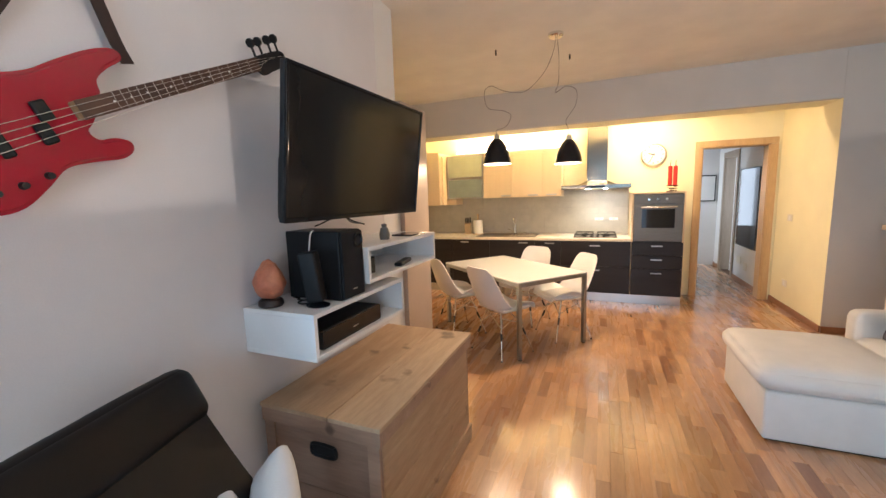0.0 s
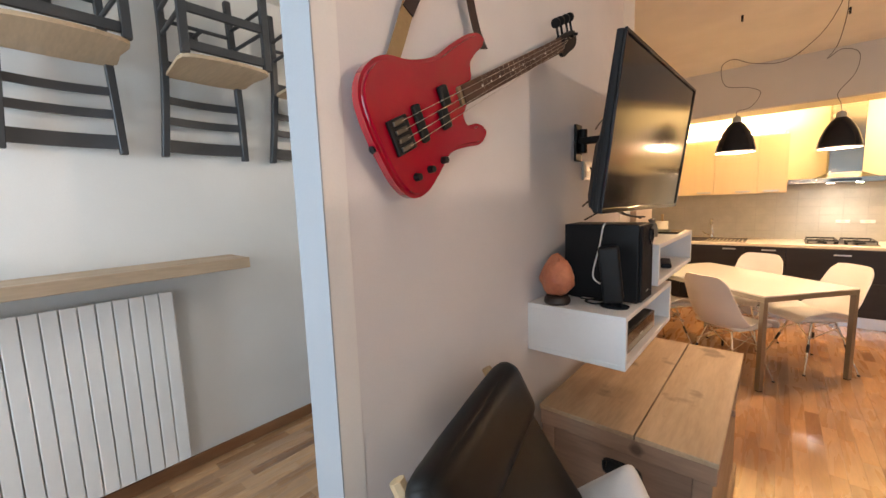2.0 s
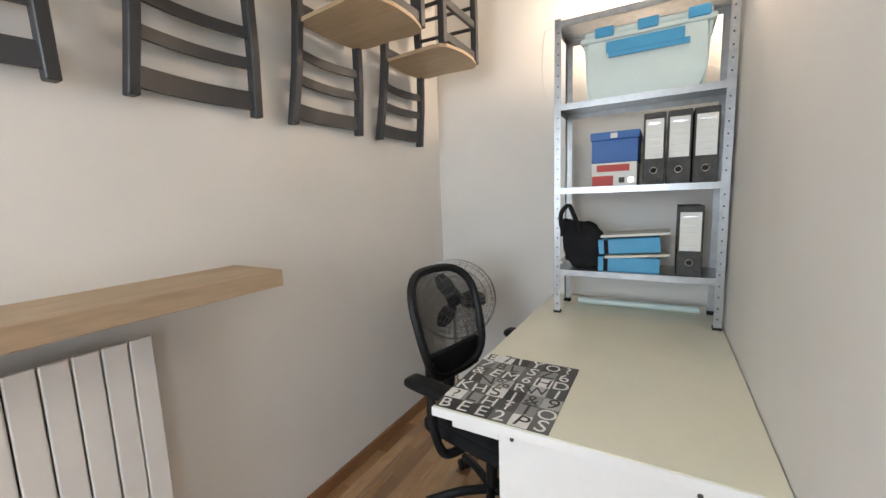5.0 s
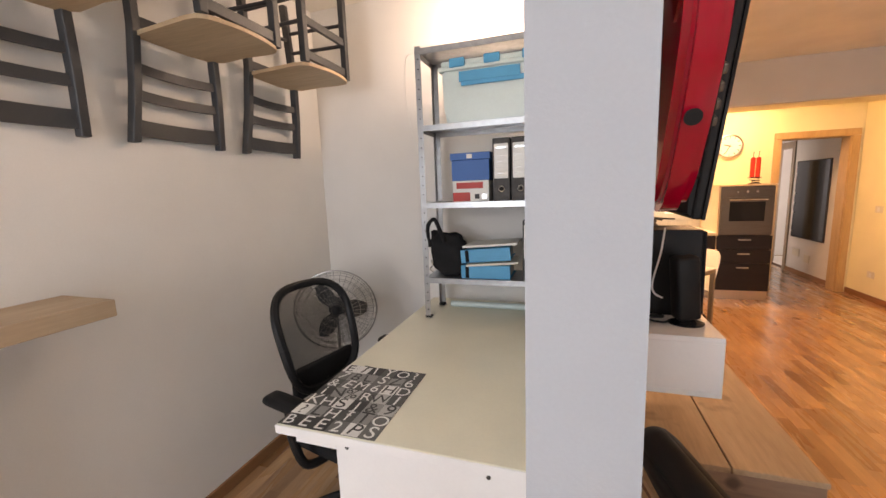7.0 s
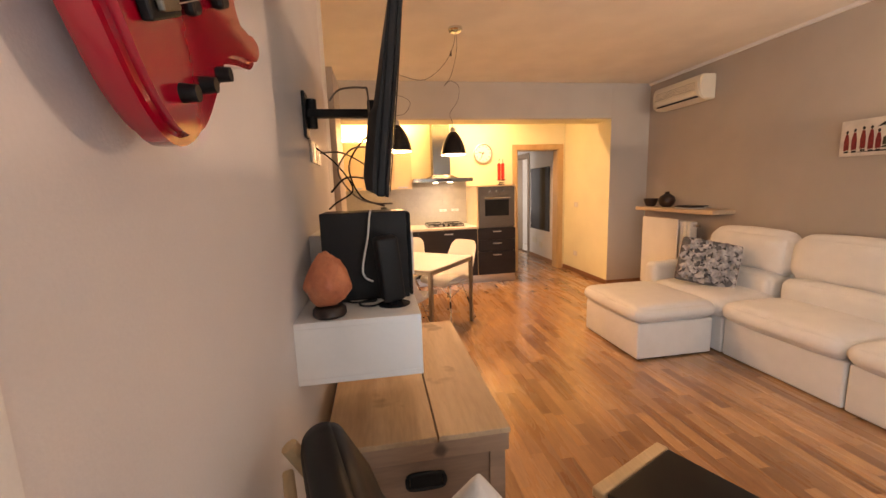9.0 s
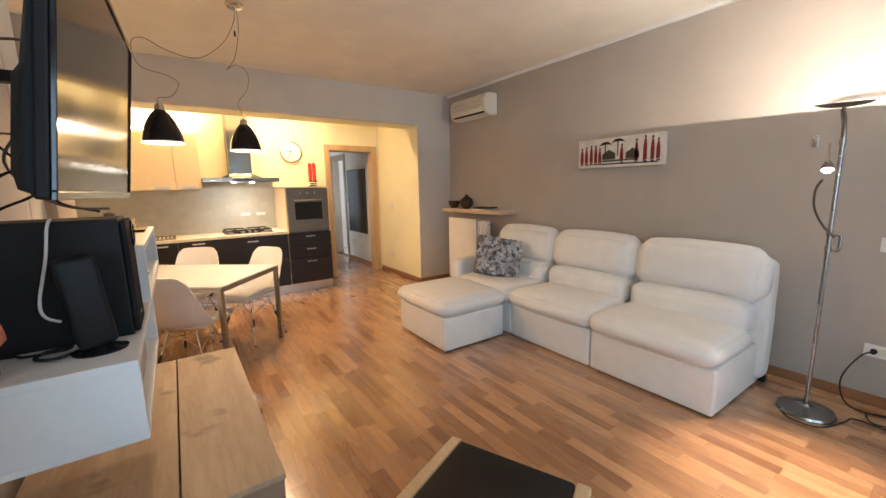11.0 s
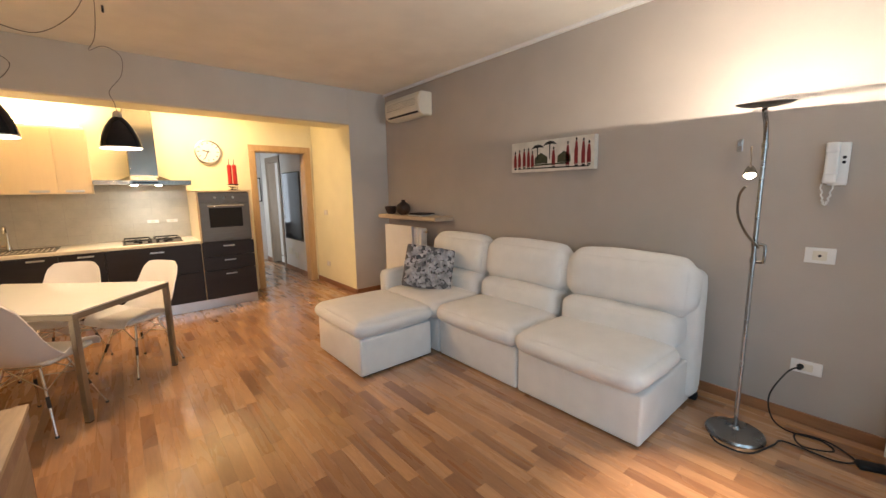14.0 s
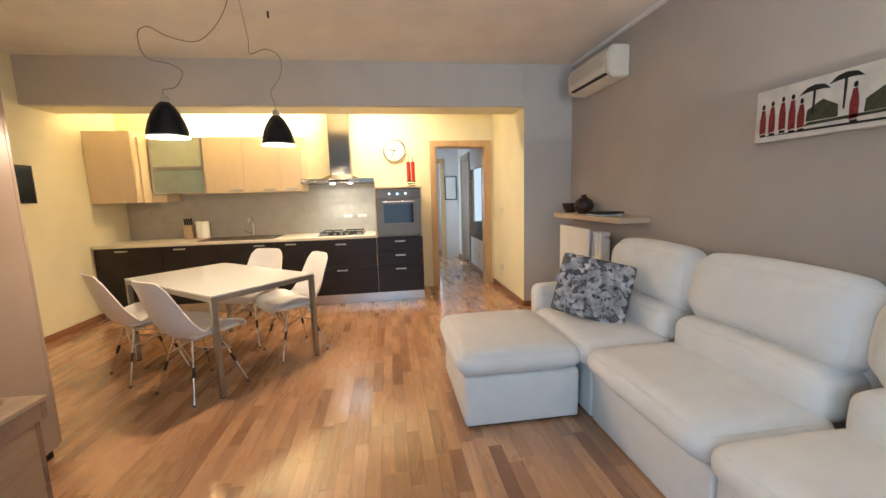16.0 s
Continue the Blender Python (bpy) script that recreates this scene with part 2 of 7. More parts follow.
LEATHER = mat("black_leather", (0.008, 0.007, 0.0065), 0.48, vary=0.15, scale=7, fine=320, bump=0.05)
PINE = wood("old_pine", (0.77, 0.57, 0.37), (0.47, 0.31, 0.185), 0.6, "y", 11, 1.2, knots=0.8, bump=0.12, pieces=True)
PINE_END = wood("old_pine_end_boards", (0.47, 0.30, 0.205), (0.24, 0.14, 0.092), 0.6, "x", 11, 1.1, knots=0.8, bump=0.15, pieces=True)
BIRCH = wood("birch_plywood", (0.74, 0.55, 0.34), (0.62, 0.43, 0.24), 0.45, "y", 9, 0.8)
BIRCH_LIGHT = wood("pale_shelf_oak", (0.72, 0.58, 0.42), (0.60, 0.46, 0.32), 0.5, "y", 9, 0.9)
DARK_CHAIR = mat("charcoal_painted_wood", (0.045, 0.045, 0.048), 0.45, vary=0.08, scale=10, fine=120, bump=0.05)
RED = mat("candy_red_lacquer", (0.38, 0.002, 0.018), 0.10, vary=0.04, scale=4, bump=0, coat=0.8)
ROSEWOOD = wood("rosewood", (0.13, 0.06, 0.035), (0.06, 0.028, 0.018), 0.45, "y", 20)
TAN = mat("tan_suede", (0.42, 0.27, 0.13), 0.9, vary=0.1)
DARK_LEATHER = mat("dark_strap_leather", (0.045, 0.020, 0.015), 0.6, vary=0.15)
SALT = mat("pink_salt_crystal", (0.72, 0.26, 0.13), 0.45, vary=0.14, scale=14, fine=45, bump=0.5, colour2=(0.50, 0.13, 0.07))
BLUE_CARD = mat("blue_card", (0.012, 0.13, 0.42), 0.5, vary=0.04)
CYAN = mat("cyan_plastic", (0.02, 0.34, 0.60), 0.4, vary=0.04)
RED_CARD = mat("red_card", (0.55, 0.04, 0.03), 0.5, vary=0.04)
PAPER = mat("white_paper", (0.80, 0.80, 0.77), 0.7, vary=0.03)
GREY_CARD = mat("dark_grey_marbled_card", (0.065, 0.06, 0.058), 0.6, vary=0.2, scale=40)
GREEN = mat("leaf_green_print", (0.20, 0.42, 0.03), 0.5, vary=0.04)
BOX_CLEAR = mat("frosted_box_plastic", (0.62, 0.74, 0.72), 0.3, vary=0.03, bump=0.01)
WINDOW_GLASS = glass("window_glass")
FROST = mat("frosted_green_glass", (0.56, 0.62, 0.46), 0.22, vary=0.04, bump=0.01)
FROST_DARK = mat("frosted_grey_green_glass", (0.34, 0.41, 0.36), 0.18, vary=0.05, bump=0.01)
HOOD_STEEL = mat("polished_hood_steel", (0.21, 0.195, 0.17), 0.22, 1.0, vary=0.04, scale=8, fine=60, bump=0.015, stretch=(1, 1, 12))
MANTEL = wood("shelf_oak_board", (0.60, 0.44, 0.30), (0.47, 0.33, 0.22), 0.55, "y", 9, 0.9)
LAMP_STEEL = mat("satin_lamp_steel", (0.36, 0.35, 0.34), 0.27, 1.0, vary=0.04, bump=0.01)
SHELF_GREY = mat("grey_bookcase_back", (0.47, 0.45, 0.41), 0.6, vary=0.04, scale=4)
DARK_MIRROR = mat("smoked_mirror", (0.05, 0.062, 0.08), 0.06, 1.0, vary=0.02, bump=0)
OVEN_GLASS = mat("oven_glass", (0.02, 0.02, 0.02), 0.07, vary=0.02, bump=0)
BULB = shining("glowing_bulb", (1.0, 0.80, 0.55), 14.0)
HALO_BULB = shining("glowing_halogen", (1.0, 0.85, 0.68), 45.0)
HOOD_BULB = shining("glowing_hood_spot", (1.0, 0.90, 0.76), 100.0)
RUBBER = mat("black_rubber", (0.02, 0.02, 0.02), 0.8, vary=0.1)
COTTON = mat("pale_cotton_pillow", (0.82, 0.78, 0.76), 0.9, vary=0.05, fine=300, bump=0.2)
CERAMIC = mat("dark_brown_ceramic", (0.035, 0.018, 0.014), 0.4, vary=0.15)
RADIATOR = mat("radiator_enamel", (0.76, 0.75, 0.73), 0.4, vary=0.02, bump=0.01)
CABLE = mat("grey_cable", (0.16, 0.14, 0.12), 0.5, vary=0.05, bump=0)
IVORY = mat("ivory_plastic", (0.74, 0.70, 0.60), 0.4, vary=0.03, bump=0.01)
ROSE_LAMINATE = mat("dusky_beige_laminate", (0.48, 0.38, 0.30), 0.3, vary=0.04, scale=3, bump=0.02)


# ---- building helpers ----
def box(bm, x0, x1, y0, y1, z0, z1, m=None):
    r = bmesh.ops.create_cube(bm, size=1)
    t = pose((x0 + x1) / 2, (y0 + y1) / 2, (z0 + z1) / 2) @ Matrix.Diagonal((abs(x1 - x0), abs(y1 - y0), abs(z1 - z0), 1))
    bmesh.ops.transform(bm, matrix=(m @ t) if m else t, verts=r["verts"])
    return r["verts"]


def soft_box(bm, x0, x1, y0, y1, z0, z1, r=0.005, seg=2, m=None):
    tmp = bmesh.new()
    box(tmp, x0, x1, y0, y1, z0, z1)
    bmesh.ops.bevel(tmp, geom=tmp.edges[:], offset=r, segments=seg, affect="EDGES", profile=0.5)
    if m:
        bmesh.ops.transform(tmp, matrix=m, verts=tmp.verts)
    join(bm, tmp)


def join(bm, tmp):
    me = bpy.data.meshes.new("tmp")
    tmp.to_mesh(me)
    tmp.free()
    bm.from_mesh(me)
    bpy.data.meshes.remove(me)


def cyl(bm, a, b, r0, r1=None, seg=16, caps=True):
    a, b = Vector(a), Vector(b)
    d = b - a
    m = Matrix.Translation((a + b) / 2) @ d.to_track_quat("Z", "Y").to_matrix().to_4x4()
    bmesh.ops.create_cone(bm, cap_ends=caps, segments=seg, radius1=r0, radius2=r0 if r1 is None else r1, depth=d.length, matrix=m)


def ball(bm, c, r, seg=16, squash=(1, 1, 1)):
    bmesh.ops.create_uvsphere(bm, u_segments=seg, v_segments=max(6, seg // 2), radius=r, matrix=pose(*c) @ Matrix.Diagonal((*squash, 1)))


def smooth_path(pts, n=6):
    pts = [Vector(p) for p in pts]
    out = []
    for i in range(len(pts) - 1):
        p0, p1, p2, p3 = pts[max(i - 1, 0)], pts[i], pts[i + 1], pts[min(i + 2, len(pts) - 1)]
        for k in range(n):
            t = k / n
            out.append(0.5 * (2 * p1 + (p2 - p0) * t + (2 * p0 - 5 * p1 + 4 * p2 - p3) * t * t + (3 * p1 - p0 - 3 * p2 + p3) * t ** 3))
    out.append(pts[-1])
    return out


def tube(bm, pts, r, seg=8, n=6, smooth=True):
    pts = smooth_path(pts, n) if smooth else [Vector(p) for p in pts]
    rings = []
    up = Vector((0.31, 0.17, 0.93)).normalized()
    for i, p in enumerate(pts):
        d = (pts[min(i + 1, len(pts) - 1)] - pts[max(i - 1, 0)]).normalized()
        s = d.cross(up)
        s = s.normalized() if s.length > 1e-4 else d.orthogonal().normalized()
        u = s.cross(d)
        rings.append([bm.verts.new(p + r * (math.cos(a) * s + math.sin(a) * u)) for a in (2 * math.pi * k / seg for k in range(seg))])
    for a, b in zip(rings, rings[1:]):
        for k in range(seg):
            bm.faces.new((a[k], a[(k + 1) % seg], b[(k + 1) % seg], b[k]))
    bm.faces.new(rings[0][::-1])
    bm.faces.new(rings[-1])


def lathe(bm, profile, c=(0, 0, 0), seg=32, m=None):
    """A turned body: profile of (radius, height) pairs about a vertical axis."""
    rings = []
    for r, z in profile:
        ring = []
        for k in range(seg):
            a = 2 * math.pi * k / seg
            p = Vector((r * math.cos(a), r * math.sin(a), z))
            ring.append(bm.verts.new((m @ p if m else p) + Vector(c)))
        rings.append(ring)
    for a, b in zip(rings, rings[1:]):
        for k in range(seg):
            bm.faces.new((a[k], a[(k + 1) % seg], b[(k + 1) % seg], b[k]))
    return rings


def cushion(bm, x0, x1, y0, y1, z0, z1, r=0.06, puff=0.03, sag=0.0, wrinkle=0.006, seed=0, res=14, m=None):
    """A stuffed block: rounded edges, faces swollen in the middle, a little uneven."""
    tmp = bmesh.new()
    cx, cy, cz = (x0 + x1) / 2, (y0 + y1) / 2, (z0 + z1) / 2
    hx, hy, hz = (x1 - x0) / 2, (y1 - y0) / 2, (z1 - z0) / 2
    bmesh.ops.create_cube(tmp, size=2)
    bmesh.ops.subdivide_edges(tmp, edges=tmp.edges[:], cuts=res, use_grid_fill=True)
    r = min(r, hx, hy, hz)
    for v in tmp.verts:
        ux, uy, uz = v.co
        # denser towards the edges
        ux, uy, uz = (math.sin(u * math.pi / 2) for u in (ux, uy, uz))
        p = Vector((ux * hx, uy * hy, uz * hz))
        core = Vector((max(-hx + r, min(hx - r, p.x)), max(-hy + r, min(hy - r, p.y)), max(-hz + r, min(hz - r, p.z))))
        d = p - core
        if d.length > 1e-6:
            d = d.normalized() * min(r, max(abs(d.x), abs(d.y), abs(d.z)))
            p = core + d
        bx, by, bz = (1 - ux * ux), (1 - uy * uy), (1 - uz * uz)
        p.z += math.copysign(1, uz) * abs(uz) ** 3 * puff * bx ** 0.6 * by ** 0.6 - (sag * bx * by if uz > 0 else 0)
        p.x += math.copysign(1, ux) * abs(ux) ** 3 * puff * 0.6 * by ** 0.6 * bz ** 0.6
        p.y += math.copysign(1, uy) * abs(uy) ** 3 * puff * 0.6 * bx ** 0.6 * bz ** 0.6
        w = noise.noise(Vector((p.x * 7 + seed * 3.1, p.y * 7, p.z * 7))) + 0.5 * noise.noise(Vector((p.x * 16 + seed, p.y * 16, p.z * 16)))
        p += p.normalized() * wrinkle * w
        v.co = p + Vector((cx, cy, cz))
    if m:
        bmesh.ops.transform(tmp, matrix=m, verts=tmp.verts)
    join(bm, tmp)


STANDS = {}


def thing(name, label, category, at=None, group="", kind=""):
    ob = new(name)
    ob.empty_display_size = 0.1
    m = Matrix.Identity(4) if at is None else at if isinstance(at, Matrix) else Matrix.Translation(at)
    ob.matrix_world = m
    STANDS[ob.name] = m.copy()
    return tagged(ob, label, category, group, kind)


def finish(name, bm, material, smooth=False, angle=40):
    bmesh.ops.recalc_face_normals(bm, faces=bm.faces[:])
    if smooth:
        for f in bm.faces:
            f.smooth = True
        lim = radians(angle)
        for e in bm.edges:
            e.smooth = not (len(e.link_faces) == 2 and e.calc_face_angle(0) > lim)
    me = bpy.data.meshes.new(name)
    bm.to_mesh(me)
    bm.free()
    me.materials.append(material)
    return me


def part(name, bm, material, parent=None, label="", smooth=False, angle=40, local=False):
    """Links a bmesh, given in world metres unless local, as one mesh under a thing or a part."""
    ob = new(name, finish(name, bm, material, smooth, angle))
    if parent is not None:
        ob.parent = parent
        STANDS[ob.name] = STANDS[parent.name] if local else Matrix.Identity(4)
        if not local:
            ob.matrix_parent_inverse = STANDS[parent.name].inverted()
    return tagged(ob, label)


def solo(name, bm, material, label, category, group="", kind="", smooth=False, angle=40):
    ob = new(name, finish(name, bm, material, smooth, angle))
    return tagged(ob, label, category, group, kind)


def shape(fill, *args, **kw):
    bm = bmesh.new()
    fill(bm, *args, **kw)
    return bm


def boxes(*list_of):
    bm = bmesh.new()
    for b in list_of:
        box(bm, *b)
    return bm


def softs(*list_of, r=0.004, seg=2, m=None):
    bm = bmesh.new()
    for b in list_of:
        soft_box(bm, *b, r=r, seg=seg, m=m)
    return bm


def setting(name, bm, material, label="", category="wall"):
    return solo(name, bm, material, label, category, kind="structure")


# ---- structure ----
TOP = 2.76
setting("floor", boxes((-3.4, 2.7, -2.2, 6.8, -0.12, -0.012), (0.9, 2.1, 6.8, 10.6, -0.12, -0.012)), SUBFLOOR, "strip parquet floor in mixed warm brown tones", "floor")
# back wall with the two window openings
setting("wall_south", boxes((-3.4, -3.05, -2.2, -2.0, 0, TOP), (-3.05, -1.85, -2.2, -2.0, 0, 0.88), (-3.05, -1.85, -2.2, -2.0, 2.42, TOP), (-1.85, -0.4, -2.2, -2.0, 0, TOP), (-0.4, 1.2, -2.2, -2.0, 2.32, TOP), (1.2, 2.7, -2.2, -2.0, 0, TOP)), WHITE_WALL, "plain white wall with two window openings")
setting("wall_east", boxes((2.57, 2.7, -2.0, 5.3, 0, TOP)), TAUPE, "taupe-grey painted living room wall")
setting("wall_pier", boxes((2.0, 2.7, 5.3, 5.304, 0, TOP)), GREIGE, "grey painted pier beside the kitchen opening")
setting("wall_kitchen_east", boxes((2.0, 2.7, 5.304, 6.62, 0, TOP)), YELLOW_WALL, "pale yellow kitchen side wall")
setting("wall_north", boxes((-3.2, 1.13, 6.62, 6.8, 0, TOP), (1.13, 1.90, 6.62, 6.8, 2.06, TOP), (1.90, 2.7, 6.62, 6.8, 0, TOP)), YELLOW_WALL, "pale yellow kitchen wall with a doorway")
setting("wall_dining_west", boxes((-3.2, -2.98, 2.80, 6.62, 0, TOP)), YELLOW_WALL, "pale yellow wall beside the dining table")
setting("wall_nook_north", boxes((-3.2, -1.43, 2.60, 2.68, 0, TOP)), WHITE_WALL, "white end wall of the study nook")
setting("wall_dining_south", boxes((-3.2, -1.434, 2.68, 2.80, 0, TOP)), WHITE_WALL, "white wall behind the tall cabinet")
setting("wall_west", boxes((-3.4, -3.2, -2.0, 6.8, 0, TOP)), WHITE_WALL, "white outer wall of the study nook")
bm = boxes((-1.535, -1.43, 0.56, 2.56, 0, TOP))
setting("wall_partition", bm, mat("lavender_white_paint", (0.76, 0.715, 0.705), 0.7, vary=0.03, scale=2.5, fine=220, bump=0.05), "pale lavender-white partition wall carrying the television")
setting("wall_partition_back", boxes((-1.539, -1.536, 0.5605, 2.60, 0, TOP)), WHITE_WALL, "white painted back of the partition")
# white end face; dim bluish daylight is put into its darker colour
setting("wall_partition_end", boxes((-1.539, -1.4268, 0.5565, 0.5595, 0, TOP)), mat("blue_shaded_end_paint", (0.38, 0.40, 0.425), 0.7, vary=0.03, scale=2.5, fine=220, bump=0.05), "white partition end with bluish shade put into its colour")
setting("wall_partition_border", boxes((-1.4295, -1.4270, 0.5605, 0.62, 0, TOP)), mat("pale_border_paint", (0.85, 0.82, 0.79), 0.7, vary=0.03, scale=2.5, fine=220, bump=0.05), "pale painted border strip on the partition edge")
setting("wall_partition_corner", boxes((-1.535, -1.4285, 2.5605, 2.5995, 0, TOP)), WHITE_WALL, "white corner strip at the far end of the partition")
setting("ceiling", boxes((-3.4, 2.7, -2.2, 5.3, TOP, TOP + 0.15)), CEILING, "warm white painted ceiling", "ceiling")
setting("ceiling_kitchen", boxes((-3.4, 2.7, 5.3, 6.8, TOP, TOP + 0.15)), YELLOW_WALL, "pale yellow kitchen ceiling", "ceiling")
setting("beam", softs((-2.98, 2.0, 5.3, 5.36, 2.31, TOP), r=0.004), GREIGE, "grey painted dropped beam over the kitchen opening", "beam")
setting("beam_underside", softs((-2.98, 2.0, 5.362, 5.70, 2.306, TOP), r=0.004), YELLOW_WALL, "pale yellow inner side of the dropped beam", "beam")
setting("trim", boxes((2.54, 2.57, -2.0, 5.3, TOP - 0.03, TOP - 0.002)), WHITE_LACQUER, "thin white ceiling moulding", "trim")
# hallway beyond the doorway
setting("wall_hall_east", boxes((1.96, 2.1, 6.8, 8.14, 0, TOP), (1.96, 2.1, 8.14, 8.86, 2.06, TOP), (1.96, 2.1, 8.86, 10.6, 0, TOP)), WHITE_WALL, "white hallway wall with a doorway")
setting("wall_far_room", boxes((3.5, 3.6, 7.6, 9.6, 0, TOP), (2.1, 3.5, 7.5, 7.6, 0, TOP), (2.1, 3.5, 9.6, 9.7, 0, TOP), (2.1, 3.5, 7.6, 9.6, TOP, TOP + 0.1), (2.1, 3.5, 7.6, 9.6, -0.1, -0.012)), WHITE_WALL, "white walls of the room beyond the hallway")
setting("wall_hall_west", boxes((0.9, 1.02, 6.8, 8.3, 0, TOP), (0.9, 1.02, 8.3, 9.1, 2.06, TOP), (0.9, 1.02, 9.1, 10.6, 0, TOP)), WHITE_WALL, "white hallway wall with a doorway")
setting("wall_hall_north", boxes((0.9, 1.1, 9.3, 9.4, 0, TOP), (1.1, 1.6, 9.3, 9.4, 2.06, TOP), (1.6, 2.1, 9.3, 9.4, 0, TOP), (0.9, 2.1, 10.5, 10.6, 0, TOP)), WHITE_WALL, "white end wall of the hallway with a doorway")
setting("ceiling_hall", boxes((0.9, 2.1, 6.8, 10.6, TOP, TOP + 0.1)), WHITE_WALL, "white hallway ceiling", "ceiling")
setting("wall_side_room", boxes((0.1, 0.2, 8.1, 9.3, 0, TOP), (0.1, 0.9, 8.1, 8.2, 0, TOP), (0.1, 0.9, 9.2, 9.3, 0, TOP), (0.1, 0.9, 8.1, 9.3, TOP, TOP + 0.1), (0.1, 0.9, 8.1, 9.3, -0.1, -0.012)), WHITE_WALL, "white walls of the side room")


def skirting(name, *list_of):
    setting(name, softs(*list_of, r=0.003), SKIRTING, "low reddish-brown wooden skirting board", "skirting")


skirting("baseboard_east", (2.556, 2.57, -2.0, 5.286, 0, 0.07))
skirting("baseboard_kitchen", (1.986, 2.0, 5.3, 6.62, 0, 0.07))
skirting("baseboard_pier", (2.0, 2.57, 5.286, 5.3, 0, 0.07))
skirting("baseboard_dining", (-2.98, -2.966, 2.82, 5.98, 0, 0.07))
skirting("baseboard_nook", (-3.2, -3.186, -2.0, 2.586, 0, 0.07))
skirting("baseboard_nook_end", (-3.2, -1.56, 2.586, 2.60, 0, 0.07))
skirting("baseboard_partition", (-1.43, -1.416, 0.56, 2.55, 0, 0.07))
skirting("baseboard_hall", (1.946, 1.96, 6.82, 8.06, 0, 0.07), (1.946, 1.96, 8.94, 9.3, 0, 0.07))


def doorway(name, x0, x1, y, top, depth=0.18, label="pale oak door frame with flat architrave"):
    d = thing(name, label, "door frame", (x0, y, 0), kind="structure")
    w = 0.085
    part("jamb", softs((x0, x0 + 0.03, y - 0.002, y + depth, 0, top)), DOOR_WOOD, d)
    part("jamb", softs((x1 - 0.03, x1, y - 0.002, y + depth, 0, top)), DOOR_WOOD, d)
    part("head", softs((x0 + 0.03, x1 - 0.03, y - 0.002, y + depth, top - 0.03, top)), DOOR_WOOD, d)
    part("architrave", softs((x0 - w + 0.02, x0 + 0.02, y - 0.022, y - 0.0025, 0, top - 0.02)), DOOR_WOOD, d)
    part("architrave", softs((x1 - 0.02, x1 + w - 0.02, y - 0.022, y - 0.0025, 0, top - 0.02)), DOOR_WOOD, d)
    part("architrave", softs((x0 - w + 0.02, x1 + w - 0.02, y - 0.022, y - 0.0025, top - 0.018, top + w - 0.02)), DOOR_WOOD, d)
    return d


doorway("door_1", 1.13, 1.90, 6.62, 2.06)
doorway("door_2", 1.1, 1.6, 9.3, 2.06, 0.1)
hd = thing("door_3", "greyed oak door frame in the hallway wall", "door frame", (1.96, 8.5, 0), kind="structure")
HALL_OAK = wood("greyed_oak_frame", (0.42, 0.33, 0.25), (0.33, 0.25, 0.18), 0.45, "z", 10)
for y0, y1 in ((8.14, 8.17), (8.83, 8.86)):
    part("jamb", softs((1.957, 2.102, y0, y1, 0, 2.06)), HALL_OAK, hd)
part("head", softs((1.957, 2.102, 8.17, 8.83, 2.03, 2.06)), HALL_OAK, hd)
for y0, y1 in ((8.07, 8.155), (8.845, 8.93)):
    part("architrave", softs((1.938, 1.9565, y0, y1, 0, 2.04)), HALL_OAK, hd)
part("architrave", softs((1.938, 1.9565, 8.07, 8.93, 2.042, 2.125)), HALL_OAK, hd)


def window(name, x0, x1, z0, z1, leaves=2):
    w = thing(name, "white framed window with clear panes", "window", (x0, -2.1, z0), kind="structure")
    part("window_frame", softs((x0, x0 + 0.06, -2.14, -2.07, z0, z1), (x1 - 0.06, x1, -2.14, -2.07, z0, z1), (x0, x1, -2.14, -2.07, z0, z0 + 0.07), (x0, x1, -2.14, -2.07, z1 - 0.07, z1), ((x0 + x1) / 2 - 0.05, (x0 + x1) / 2 + 0.05, -2.135, -2.075, z0 + 0.07, z1 - 0.07)), WHITE_LACQUER, w)
    mid = (x0 + x1) / 2
    for a, b in ((x0 + 0.06, mid - 0.05), (mid + 0.05, x1 - 0.06)):
        g = part("pane", boxes((a, b, -2.11, -2.104, z0 + 0.07, z1 - 0.07)), WINDOW_GLASS, w)
        g.visible_shadow = False


window("window_1", -3.05, -1.85, 0.88, 2.42)
window("window_2", -0.4, 1.2, 0.0, 2.32)
setting("backdrop", boxes((-200, 200, -80.2, -80, -20, 40)), mat("distant_haze", (0.45, 0.52, 0.58), 0.9, vary=0.1, scale=0.05), "pale distance outside the windows", "backdrop")
setting("ground", boxes((-300, 300, -300, -2.3, -3.2, -3.0)), mat("outdoor_ground", (0.20, 0.20, 0.17), 0.9, vary=0.2, scale=0.5), "ground outside below the windows", "ground")


# ---- kitchen ----
FRONT, BACK = 5.93, 6.618


def handle(parent, x, y, z, length=0.13):
    bm = bmesh.new()
    soft_box(bm, x - length / 2, x + length / 2, y - 0.028, y - 0.018, z - 0.008, z + 0.008, r=0.003)
    for s in (-1, 1):
        box(bm, x + s * (length / 2 - 0.012) - 0.006, x + s * (length / 2 - 0.012) + 0.006, y - 0.019, y + 0.001, z - 0.006, z + 0.006)
    part("handle", bm, ALU, parent, "satin metal bar handle")


